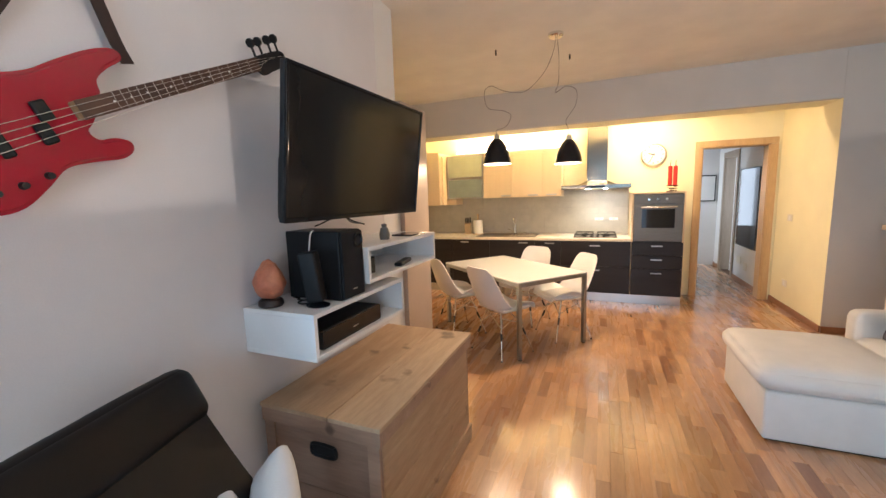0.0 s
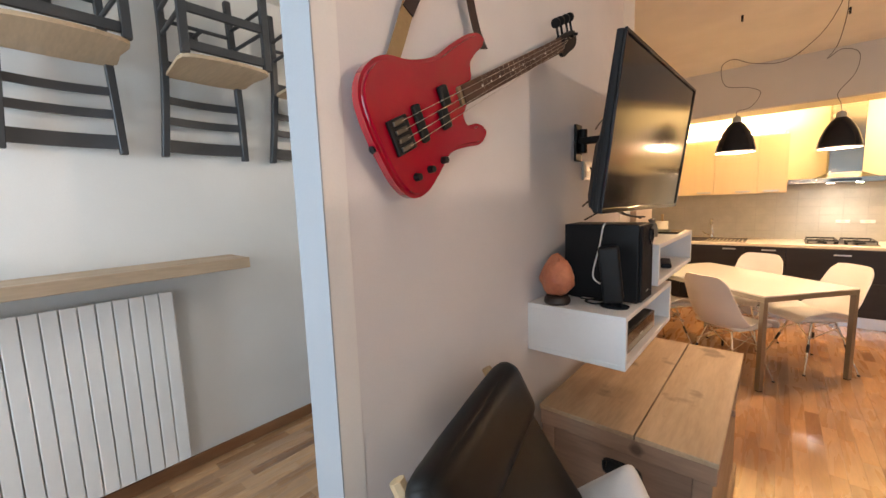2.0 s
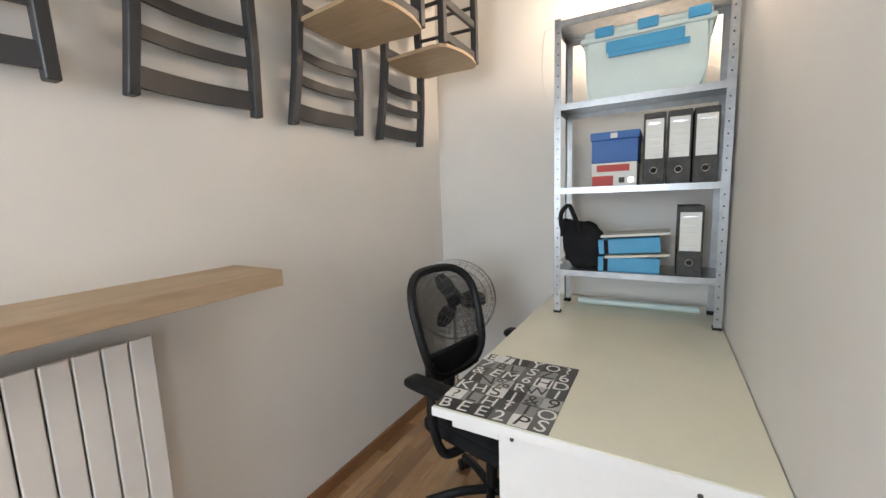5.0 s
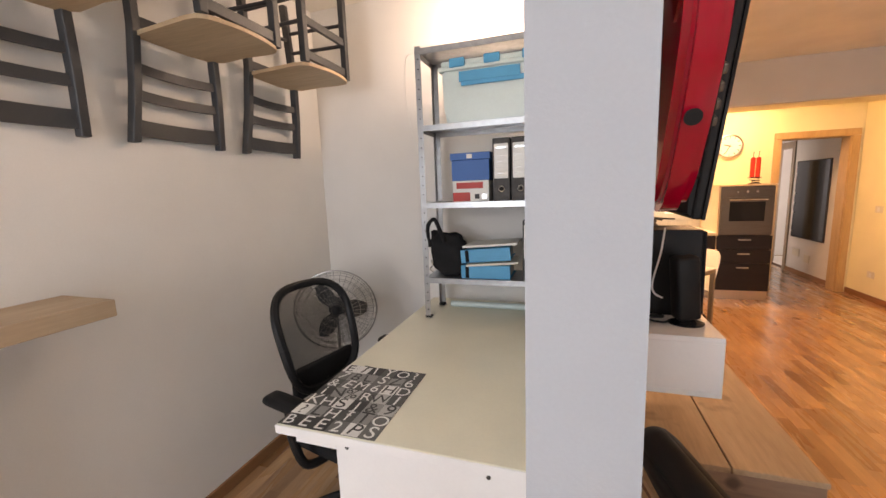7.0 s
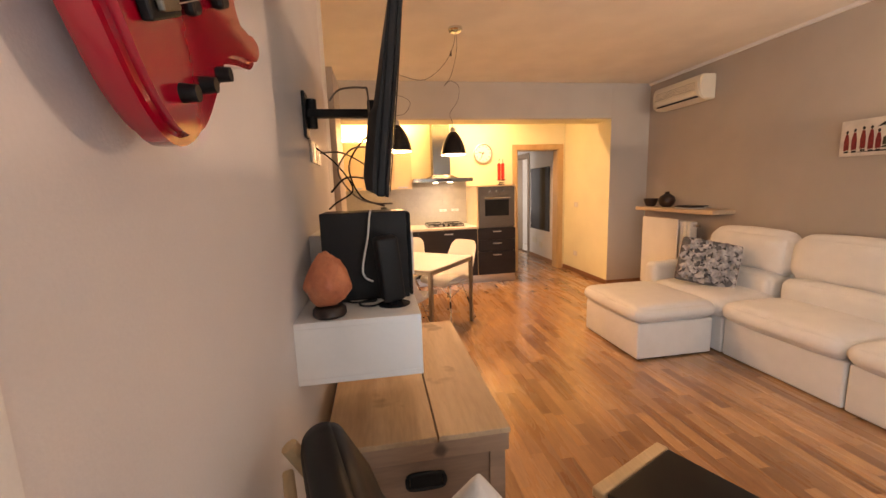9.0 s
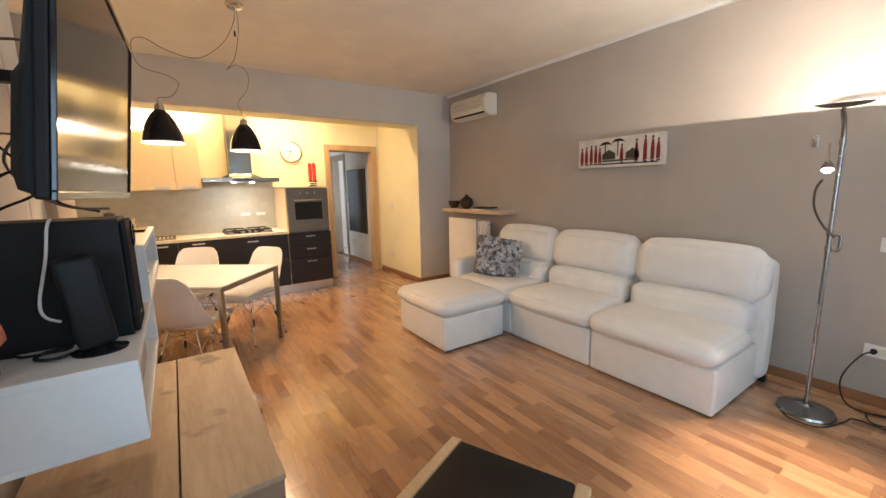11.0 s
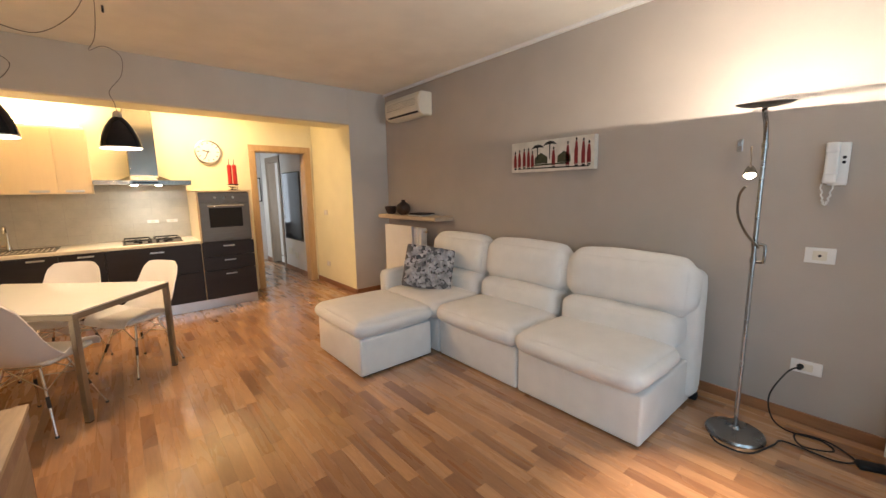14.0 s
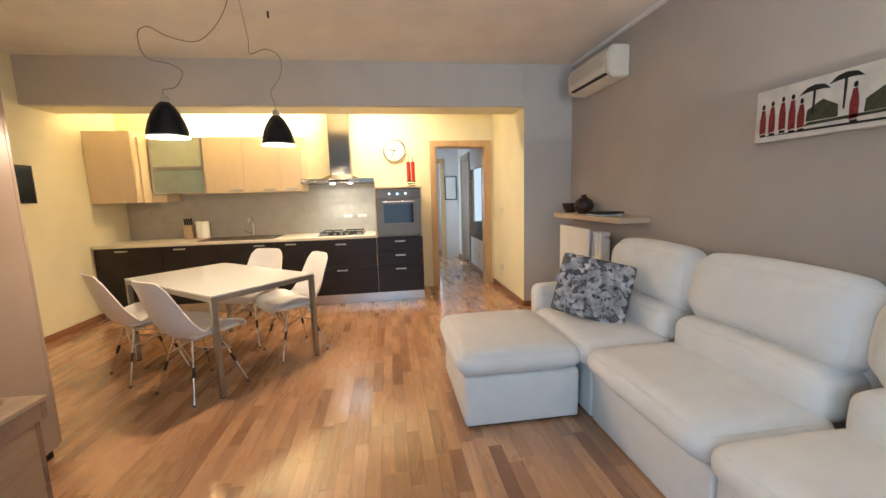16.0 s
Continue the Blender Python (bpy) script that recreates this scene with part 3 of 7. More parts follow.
def base_unit(x0, x1, fronts, label):
    u = thing("base_cabinet", label, "kitchen cabinet", (x0, FRONT, 0), group="kitchen base cabinets")
    part("body", boxes((x0 + 0.001, x1 - 0.001, FRONT + 0.02, BACK, 0.12, 0.835)), WENGE, u)
    for z0, z1, hx, hz in fronts:
        name = "drawer_front" if z1 - z0 < 0.5 else "door"
        f = part(name, softs((x0 + 0.002, x1 - 0.002, FRONT, FRONT + 0.0195, z0, z1), r=0.002), WENGE, u)
        handle(f, hx, FRONT, hz)
    return u


for x0, x1, hx in ((-2.97, -2.25, -2.67), (-2.25, -1.65, -2.04), (-1.65, -0.98, -1.14), (-0.98, -0.62, -0.77)):
    base_unit(x0, x1, [(0.125, 0.828, hx, 0.80)], "dark wenge kitchen base cabinet with one door")
base_unit(-0.62, 0.27, [(0.125, 0.485, -0.17, 0.44), (0.49, 0.828, -0.17, 0.775)], "dark wenge kitchen base cabinet with two wide drawers")

oven_unit = thing("oven_cabinet", "dark wenge three-drawer unit in a pale housing for the built-in oven", "kitchen cabinet", (0.27, FRONT, 0))
part("side_panel", boxes((0.272, 0.290, FRONT + 0.002, BACK, 0.12, 1.45)), MAPLE, oven_unit, "pale maple side panel")
part("side_panel", boxes((0.850, 0.868, FRONT + 0.002, BACK, 0.12, 1.45)), MAPLE, oven_unit, "pale maple side panel")
part("top", boxes((0.268, 0.872, FRONT - 0.003, BACK, 1.452, 1.472)), MAPLE, oven_unit, "pale maple top")
part("body", boxes((0.292, 0.848, FRONT + 0.03, BACK, 0.12, 1.45)), WENGE, oven_unit)
for z0, z1 in ((0.125, 0.478), (0.483, 0.655), (0.66, 0.835)):
    f = part("drawer_front", softs((0.275, 0.865, FRONT, FRONT + 0.0195, z0, z1), r=0.002), WENGE, oven_unit)
    handle(f, 0.57, FRONT, z1 - 0.05)

oven = thing("oven", "built-in stainless steel oven with a dark glass door", "oven", (0.57, FRONT, 0.86))
part("front_plate", softs((0.292, 0.848, FRONT - 0.004, FRONT + 0.03, 0.845, 1.445), r=0.003), STEEL, oven)
part("control_panel", softs((0.294, 0.846, FRONT - 0.014, FRONT - 0.0045, 1.33, 1.440), r=0.003), STEEL, oven, "steel control panel")
door = part("oven_door", softs((0.296, 0.844, FRONT - 0.022, FRONT - 0.0045, 0.87, 1.318), r=0.004), STEEL, oven, "steel oven door")
part("door_glass", softs((0.385, 0.755, FRONT - 0.0245, FRONT - 0.0225, 1.02, 1.26), r=0.001), OVEN_GLASS, door, "dark glass pane")
bm = bmesh.new()
cyl(bm, (0.37, FRONT - 0.05, 1.285), (0.77, FRONT - 0.05, 1.285), 0.009)
for hx in (0.39, 0.75):
    cyl(bm, (hx, FRONT - 0.05, 1.285), (hx, FRONT - 0.02, 1.285), 0.006)
part("handle", bm, CHROME, door, "round chrome handle", smooth=True)
for kx in (0.46, 0.56, 0.66):
    bm = bmesh.new()
    cyl(bm, (kx, FRONT - 0.0145, 1.385), (kx, FRONT - 0.036, 1.385), 0.017, 0.015, 20)
    part("knob", bm, CHROME, oven, "chrome control knob", smooth=True)

plinth = solo("kitchen_plinth", softs((-2.972, 0.868, FRONT + 0.03, FRONT + 0.046, 0.0, 0.118), r=0.002), ALU, "satin aluminium kitchen plinth", "plinth", smooth=False)
solo("worktop", softs((-2.977, 0.268, FRONT - 0.02, BACK, 0.838, 0.872), r=0.004), WORKTOP, "long cream laminate worktop on dark cabinets", "worktop")

# wall tiles behind the worktop
splash = setting("backsplash", boxes((-2.97, 0.268, 6.6165, 6.6195, 0.873, 1.545)), GROUT, "pale glazed tile splashback", "splashback")

# sink and tap
sink = thing("sink", "stainless steel inset sink with drainer", "sink", (-1.43, 6.24, 0.872))
bm = bmesh.new()
for b in ((-1.88, -0.99, 5.99, 6.02), (-1.88, -0.99, 6.44, 6.48), (-1.88, -1.85, 6.02, 6.44), (-1.02, -0.99, 6.02, 6.44), (-1.44, -1.40, 6.02, 6.44)):
    soft_box(bm, *b, 0.8725, 0.880, r=0.002)
part("rim", bm, STEEL, sink)
part("bowl", boxes((-1.85, -1.44, 6.02, 6.44, 0.8725, 0.8745)), STEEL, sink)
bm = bmesh.new()
for k in range(9):
    soft_box(bm, -1.38 + k * 0.04, -1.36 + k * 0.04, 6.04, 6.42, 0.8725, 0.8775, r=0.001)
part("drainer", bm, STEEL, sink)
tap = thing("tap", "chrome swan-neck kitchen mixer tap", "tap", (-1.38, 6.50, 0.872))
bm = bmesh.new()
cyl(bm, (-1.38, 6.50, 0.872), (-1.38, 6.50, 0.93), 0.024, 0.02)
tube(bm, [(-1.38, 6.50, 0.93), (-1.38, 6.50, 1.07), (-1.38, 6.46, 1.125), (-1.38, 6.38, 1.12), (-1.38, 6.345, 1.06)], 0.011, 10)
part("spout", bm, CHROME, tap, smooth=True)
part("lever", shape(tube, [(-1.40, 6.50, 0.91), (-1.45, 6.48, 0.93), (-1.49, 6.47, 0.96)], 0.007), CHROME, tap, smooth=True)

# hob
hob = thing("gas_hob", "four-burner stainless gas hob with black pan supports", "hob", (-0.18, 6.28, 0.872))
part("hob_plate", softs((-0.46, 0.11, 6.03, 6.53, 0.8725, 0.882), r=0.003), STEEL, hob)
for bx, by, br in ((-0.32, 6.16, 0.045), (-0.32, 6.40, 0.055), (-0.03, 6.16, 0.055), (-0.03, 6.40, 0.04)):
    bm = bmesh.new()
    cyl(bm, (bx, by, 0.882), (bx, by, 0.892), br, br * 0.9, 24)
    cyl(bm, (bx, by, 0.892), (bx, by, 0.899), br * 0.75, br * 0.7, 24)
    part("burner", bm, BLACK_PLASTIC, hob, smooth=True)
for gx in (-0.32, -0.03):
    bm = bmesh.new()
    for a, b in (((gx - 0.12, 6.06), (gx + 0.12, 6.06)), ((gx - 0.12, 6.50), (gx + 0.12, 6.50)), ((gx - 0.12, 6.06), (gx - 0.12, 6.50)), ((gx + 0.12, 6.06), (gx + 0.12, 6.50)), ((gx, 6.06), (gx, 6.50)), ((gx - 0.12, 6.16), (gx + 0.12, 6.16)), ((gx - 0.12, 6.40), (gx + 0.12, 6.40))):
        tube(bm, [(*a, 0.912), (*b, 0.912)], 0.005, 6, smooth=False)
    for sx in (-0.12, 0.12):
        for sy in (6.07, 6.49):
            cyl(bm, (gx + sx, sy, 0.882), (gx + sx, sy, 0.912), 0.005, seg=6)
    part("pan_support", bm, BLACK_PLASTIC, hob, "black enamelled pan support")
for k in range(4):
    bm = bmesh.new()
    cyl(bm, (-0.30 + k * 0.08, 6.055, 0.882), (-0.30 + k * 0.08, 6.055, 0.905), 0.016, 0.013, 14)
    part("knob", bm, BLACK_PLASTIC, hob, smooth=True)

# cooker hood
hood = thing("cooker_hood", "stainless steel chimney cooker hood with lit spots", "cooker hood", (-0.18, 6.35, 1.55))
part("canopy", softs((-0.64, 0.265, 6.13, BACK, 1.545, 1.60), r=0.003), HOOD_STEEL, hood)
bm = bmesh.new()
rings = []
for hx, y0, z in ((0.26, 6.28, 1.60), (0.135, 6.36, 1.66)):
    rings.append([bm.verts.new(p) for p in ((-0.17 - hx, y0, z), (-0.17 + hx, y0, z), (-0.17 + hx, BACK, z), (-0.17 - hx, BACK, z))])
for k in range(4):
    bm.faces.new((rings[0][k], rings[0][(k + 1) % 4], rings[1][(k + 1) % 4], rings[1][k]))
part("collar", bm, HOOD_STEEL, hood)
part("chimney", softs((-0.305, -0.035, 6.36, BACK, 1.655, TOP), r=0.003), HOOD_STEEL, hood)
part("control_strip", softs((-0.30, -0.06, 6.1275, 6.1295, 1.56, 1.585), r=0.0008), GLOSS_BLACK, hood)
for hx in (-0.28, -0.05):
    bm = bmesh.new()
    cyl(bm, (hx, 6.33, 1.5445), (hx, 6.33, 1.5405), 0.03, seg=20)
    part("spot_lamp", bm, HOOD_BULB, hood, "glowing halogen spot")

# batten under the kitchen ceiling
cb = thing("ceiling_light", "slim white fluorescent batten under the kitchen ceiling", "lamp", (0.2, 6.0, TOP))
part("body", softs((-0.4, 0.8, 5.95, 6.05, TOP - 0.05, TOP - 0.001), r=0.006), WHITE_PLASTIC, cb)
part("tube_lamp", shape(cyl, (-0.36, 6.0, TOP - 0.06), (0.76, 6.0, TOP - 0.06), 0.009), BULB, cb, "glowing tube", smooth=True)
# batten lying on top of the wall cabinets
batten = thing("batten_lamp", "slim white fluorescent batten on top of the wall cabinets", "lamp", (-1.5, 6.42, 2.14))
part("body", softs((-2.35, -0.66, 6.38, 6.46, 2.1405, 2.18), r=0.006), WHITE_PLASTIC, batten)
part("tube_lamp", shape(cyl, (-2.3, 6.42, 2.195), (-0.7, 6.42, 2.195), 0.013), BULB, batten, "glowing tube", smooth=True)


# wall cabinets
def wall_unit(x0, x1, z0, z1, y, hx, label, material, kind="door"):
    u = thing("wall_cabinet", label, "kitchen cabinet", (x0, y, z0), group="kitchen wall cabinets")
    part("body", boxes((x0 + 0.001, x1 - 0.001, y + 0.021, BACK, z0 + 0.002, z1)), MAPLE, u)
    if kind == "door":
        d = part("door", softs((x0 + 0.0015, x1 - 0.0015, y, y + 0.0195, z0, z1), r=0.002), material, u)
        if hx is not None:
            bm = bmesh.new()
            soft_box(bm, hx - 0.075, hx + 0.075, y - 0.022, y - 0.0005, z0 + 0.018, z0 + 0.026, r=0.002)
            soft_box(bm, hx - 0.075, hx + 0.075, y - 0.022, y - 0.019, z0 + 0.018, z0 + 0.040, r=0.001)
            part("handle", bm, ALU, d, "satin metal pull")
    return u


wall_unit(-1.83, -1.365, 1.455, 2.14, 6.29, -1.47, "maple wall cabinet with one door", MAPLE)
wall_unit(-1.365, -0.92, 1.455, 2.14, 6.29, -1.06, "maple wall cabinet with one door", MAPLE)
wall_unit(-0.92, -0.645, 1.455, 2.14, 6.29, -0.79, "narrow maple wall cabinet with one door", MAPLE)
gcab = wall_unit(-2.44, -1.83, 1.455, 2.14, 6.29, None, "wall cabinet with two frosted green glass doors in metal frames", MAPLE, "glass")
for z0, z1, tone in ((1.455, 1.775, FROST_DARK), (1.78, 2.14, FROST)):
    d = part("door", softs((-2.438, -1.832, 6.27, 6.29, z0, z0 + 0.02), (-2.438, -1.832, 6.27, 6.29, z1 - 0.02, z1), (-2.438, -2.418, 6.27, 6.29, z0 + 0.02, z1 - 0.02), (-1.852, -1.832, 6.27, 6.29, z0 + 0.02, z1 - 0.02), r=0.001), ALU, gcab, "metal door frame")
    part("pane", boxes((-2.418, -1.852, 6.276, 6.282, z0 + 0.02, z1 - 0.02)), tone, d, "frosted green glass")
corner = thing("corner_wall_cabinet", "deep maple corner wall cabinet for the boiler", "kitchen cabinet", (-2.9, 6.0, 1.33))
part("body", softs((-2.975, -2.47, 6.035, BACK, 1.365, 2.18), r=0.002), MAPLE, corner)
part("door", softs((-2.973, -2.475, 6.015, 6.0335, 1.36, 2.185), r=0.002), MAPLE, corner)
part("rail", softs((-2.468, -2.445, 6.10, 6.25, 1.36, 2.13), r=0.004), MAPLE, corner)
part("underside_shelf", softs((-2.468, -2.30, 6.30, BACK, 1.36, 1.45), r=0.003), MAPLE, corner)

# clock and candles
clock = thing("wall_clock", "round white wall clock with chrome rim", "clock", (0.56, 6.61, 2.0))
CL = pose(0.56, 6.618, 1.995, 90)
bm = bmesh.new()
lathe(bm, [(0.150, 0.0), (0.158, 0.012), (0.158, 0.030), (0.146, 0.036), (0.140, 0.028)], seg=48, m=CL)
part("rim", bm, ALU, clock, smooth=True)
bm = bmesh.new()
lathe(bm, [(0.0005, 0.02), (0.141, 0.02)], seg=48, m=CL)
part("dial", bm, PAPER, clock, "white dial")
for k in range(12):
    a = k * math.pi / 6
    bm = bmesh.new()
    soft_box(bm, -0.004, 0.004, 0.105, 0.128, 0.0205, 0.0225, r=0.0005, seg=1, m=CL @ pose(0, 0, 0, 0, 0, -math.degrees(a)))
    part("hour_mark", bm, BLACK_PLASTIC, clock)
for name, ln, deg, w in (("hour_hand", 0.07, -75, 0.006), ("minute_hand", 0.105, 205, 0.004)):
    bm = bmesh.new()
    soft_box(bm, -w, w, -0.02, ln, 0.023, 0.0245, r=0.0005, seg=1, m=CL @ pose(0, 0, 0, 0, 0, -deg))
    part(name, bm, BLACK_PLASTIC, clock)

candle = thing("candle_ornament", "two red candles on a curled dark stand", "ornament", (0.77, 6.3, 1.472))
for cx in (0.735, 0.795):
    bm = bmesh.new()
    cyl(bm, (cx, 6.30, 1.555), (cx, 6.30, 1.80), 0.026, seg=20)
    ball(bm, (cx, 6.30, 1.80), 0.026, 16, (1, 1, 0.5))
    c = part("candle", bm, mat("red_wax", (0.60, 0.03, 0.02), 0.4, vary=0.05) if cx < 0.75 else bpy.data.materials["red_wax"], candle, "red wax candle", smooth=True)
    part("wick", shape(tube, [(cx, 6.30, 1.80), (cx, 6.302, 1.845), (cx + 0.004, 6.30, 1.885)], 0.004, 6), BLACK_PLASTIC, c)
bm = bmesh.new()
for zz in (1.48, 1.51, 1.54):
    tube(bm, [(0.765 + 0.055 * math.cos(a * 0.7 + zz * 40), 6.30 + 0.04 * math.sin(a * 0.7 + zz * 40), zz + 0.002 * a) for a in range(9)], 0.005, 6, 3)
soft_box(bm, 0.70, 0.83, 6.26, 6.34, 1.4725, 1.478, r=0.002)
soft_box(bm, 0.70, 0.83, 6.26, 6.34, 1.548, 1.556, r=0.002)
part("stand", bm, BLACK_PLASTIC, candle)

# things on the worktop
kb = thing("knife_block", "pale wooden knife block with dark handled knives", "knife block", (-2.22, 6.45, 0.872))
KB = pose(-2.16, 6.46, 0.872) @ pose(0, 0, 0, 12, 0, 10)
part("block", softs((-0.05, 0.05, -0.05, 0.06, 0.006, 0.19), r=0.006, m=KB), BIRCH, kb)
for k in range(4):
    part("knife_handle", softs((-0.04 + 0.025 * k, -0.024 + 0.025 * k, -0.01, 0.015, 0.191, 0.27 + 0.01 * (k % 2)), r=0.004, m=KB), BLACK_PLASTIC, kb)
roll = thing("paper_towel_roll", "white paper towel roll on a wooden stand", "paper towel", (-1.97, 6.40, 0.872))
bm = bmesh.new()
lathe(bm, [(0.001, 0.886), (0.075, 0.886), (0.077, 0.89), (0.077, 1.095), (0.075, 1.10), (0.02, 1.10), (0.02, 1.09)], (-1.97, 6.40, 0), 32)
part("roll", bm, PAPER, roll, smooth=True)
bm = bmesh.new()
lathe(bm, [(0.001, 0.8722), (0.085, 0.8722), (0.085, 0.884), (0.012, 0.886), (0.012, 1.17), (0.018, 1.18), (0.018, 1.20), (0.001, 1.205)], (-1.97, 6.40, 0), 24)
part("stand", bm, BIRCH, roll, smooth=True)
for sx in (0.0, 0.20):
    s = thing("wall_socket", "white plastic wall socket on the splashback", "socket", (-0.12 + sx, 6.6, 1.1), group="splashback sockets")
    part("plate", softs((-0.19 + sx, -0.07 + sx, 6.606, 6.6105, 1.075, 1.115), r=0.003), WHITE_PLASTIC, s)
    part("insert", softs((-0.15 + sx, -0.11 + sx, 6.6035, 6.6055, 1.082, 1.108), r=0.002), IVORY, s)
pic = thing("dark_picture", "small dark framed board on the dining wall", "picture", (-2.97, 5.25, 1.55))
part("frame", softs((-2.98, -2.955, 5.05, 5.30, 1.38, 1.74), r=0.003), BLACK_PLASTIC, pic)
part("panel", softs((-2.9545, -2.952, 5.07, 5.28, 1.40, 1.72), r=0.001), GLOSS_BLACK, pic)
for wx, wy, wz in ((1.994, 6.2, 1.12), (1.994, 6.2, 0.32)):
    s = thing("light_switch", "small ivory wall plate on the yellow wall", "switch", (wx, wy, wz), group="kitchen wall plates")
    part("plate", softs((wx - 0.002, 2.0, wy - 0.06, wy + 0.06, wz - 0.04, wz + 0.04), r=0.002), IVORY, s)
    part("rocker", softs((wx - 0.005, wx - 0.0025, wy - 0.02, wy + 0.02, wz - 0.025, wz + 0.025), r=0.001), WHITE_PLASTIC, s)

# hallway
hm = thing("hall_mirror", "tall smoked mirror with small white hooks on the hallway wall", "mirror", (1.95, 7.5, 1.2))
part("frame", softs((1.945, 1.96, 7.10, 7.98, 0.585, 1.79), r=0.003), GREY_CARD, hm)
part("mirror_glass", boxes((1.941, 1.9445, 7.115, 7.965, 0.60, 1.775)), DARK_MIRROR, hm)
for z in (1.58, 1.28, 1.13, 0.98, 0.68):
    part("hook", softs((1.925, 1.9408, 7.93, 7.962, z - 0.012, z + 0.012), r=0.004), WHITE_PLASTIC, hm, "small white hook")
hk = thing("wall_hook", "small white hook on the hallway wall", "hook", (1.96, 6.98, 1.87))
part("plate", softs((1.95, 1.96, 6.965, 6.995, 1.82, 1.90), r=0.003), WHITE_PLASTIC, hk)
part("prong", shape(tube, [(1.95, 6.98, 1.885), (1.925, 6.98, 1.88), (1.918, 6.98, 1.90)], 0.005), WHITE_PLASTIC, hk, smooth=True)
for z in (0.28, 0.34):
    pl = thing("hall_wall_plate", "small pale plate low on the hallway wall", "wall plate", (1.96, 7.5, z))
    part("plate", softs((1.952, 1.96, 7.42 if z < 0.3 else 7.70, 7.56 if z < 0.3 else 7.90, z - 0.05, z + 0.07), r=0.003), IVORY, pl)
fp = thing("room_picture", "framed pale print on the wall of the far room", "picture", (3.48, 8.6, 1.5))
part("frame", softs((3.47, 3.50, 8.95, 9.50, 1.15, 1.85), r=0.004), WHITE_LACQUER, fp)
part("print", boxes((3.465, 3.4695, 8.99, 9.46, 1.19, 1.81)), FROST, fp)
hp = thing("hall_picture", "framed pale print hanging in the hallway", "picture", (1.6, 9.29, 1.5))
part("frame", softs((1.66, 1.92, 9.27, 9.30, 1.25, 1.75), r=0.003), BLACK_PLASTIC, hp)
part("print", boxes((1.68, 1.90, 9.266, 9.2695, 1.27, 1.73)), PAPER, hp)

# tall cabinet beside the partition
tall = thing("tall_cabinet", "tall dusky beige laminate cabinet against the partition end", "cabinet", (-1.7, 2.98, 0))
part("body", softs((-2.0, -1.398, 2.805, 3.20, 0.05, 2.17), r=0.003), ROSE_LAMINATE, tall)
part("plinth", boxes((-1.98, -1.42, 2.83, 3.18, 0, 0.049)), BLACK_PLASTIC, tall)
part("door", softs((-1.998, -1.40, 3.202, 3.222, 0.06, 2.165), r=0.003), ROSE_LAMINATE, tall)

# ---- dining ----
table = thing("dining_table", "square-legged metal dining table with a white glass top", "table", pose(-1.0, 4.41, 0, 0, 0, -39.5))
TL, TW = 0.675, 0.425
part("tabletop", softs((-TL, TL, -TW, TW, 0.716, 0.726), r=0.002), WHITE_GLASS, table, "white glass tabletop", local=True)
part("apron", softs((-TL, TL, -TW, -TW + 0.03, 0.680, 0.715), (-TL, TL, TW - 0.03, TW, 0.680, 0.715), (-TL, -TL + 0.03, -TW + 0.03, TW - 0.03, 0.680, 0.715), (TL - 0.03, TL, -TW + 0.03, TW - 0.03, 0.680, 0.715), r=0.002), TABLE_METAL, table, local=True)
for sx in (-1, 1):
    for sy in (-1, 1):
        cx, cy = sx * (TL - 0.0185), sy * (TW - 0.0185)
        leg = part("leg", softs((cx - 0.018, cx + 0.018, cy - 0.018, cy + 0.018, 0.006, 0.679), r=0.003), TABLE_METAL, table, local=True)
        part("foot_cap", boxes((cx - 0.016, cx + 0.016, cy - 0.016, cy + 0.016, 0, 0.006)), RUBBER, leg, local=True)


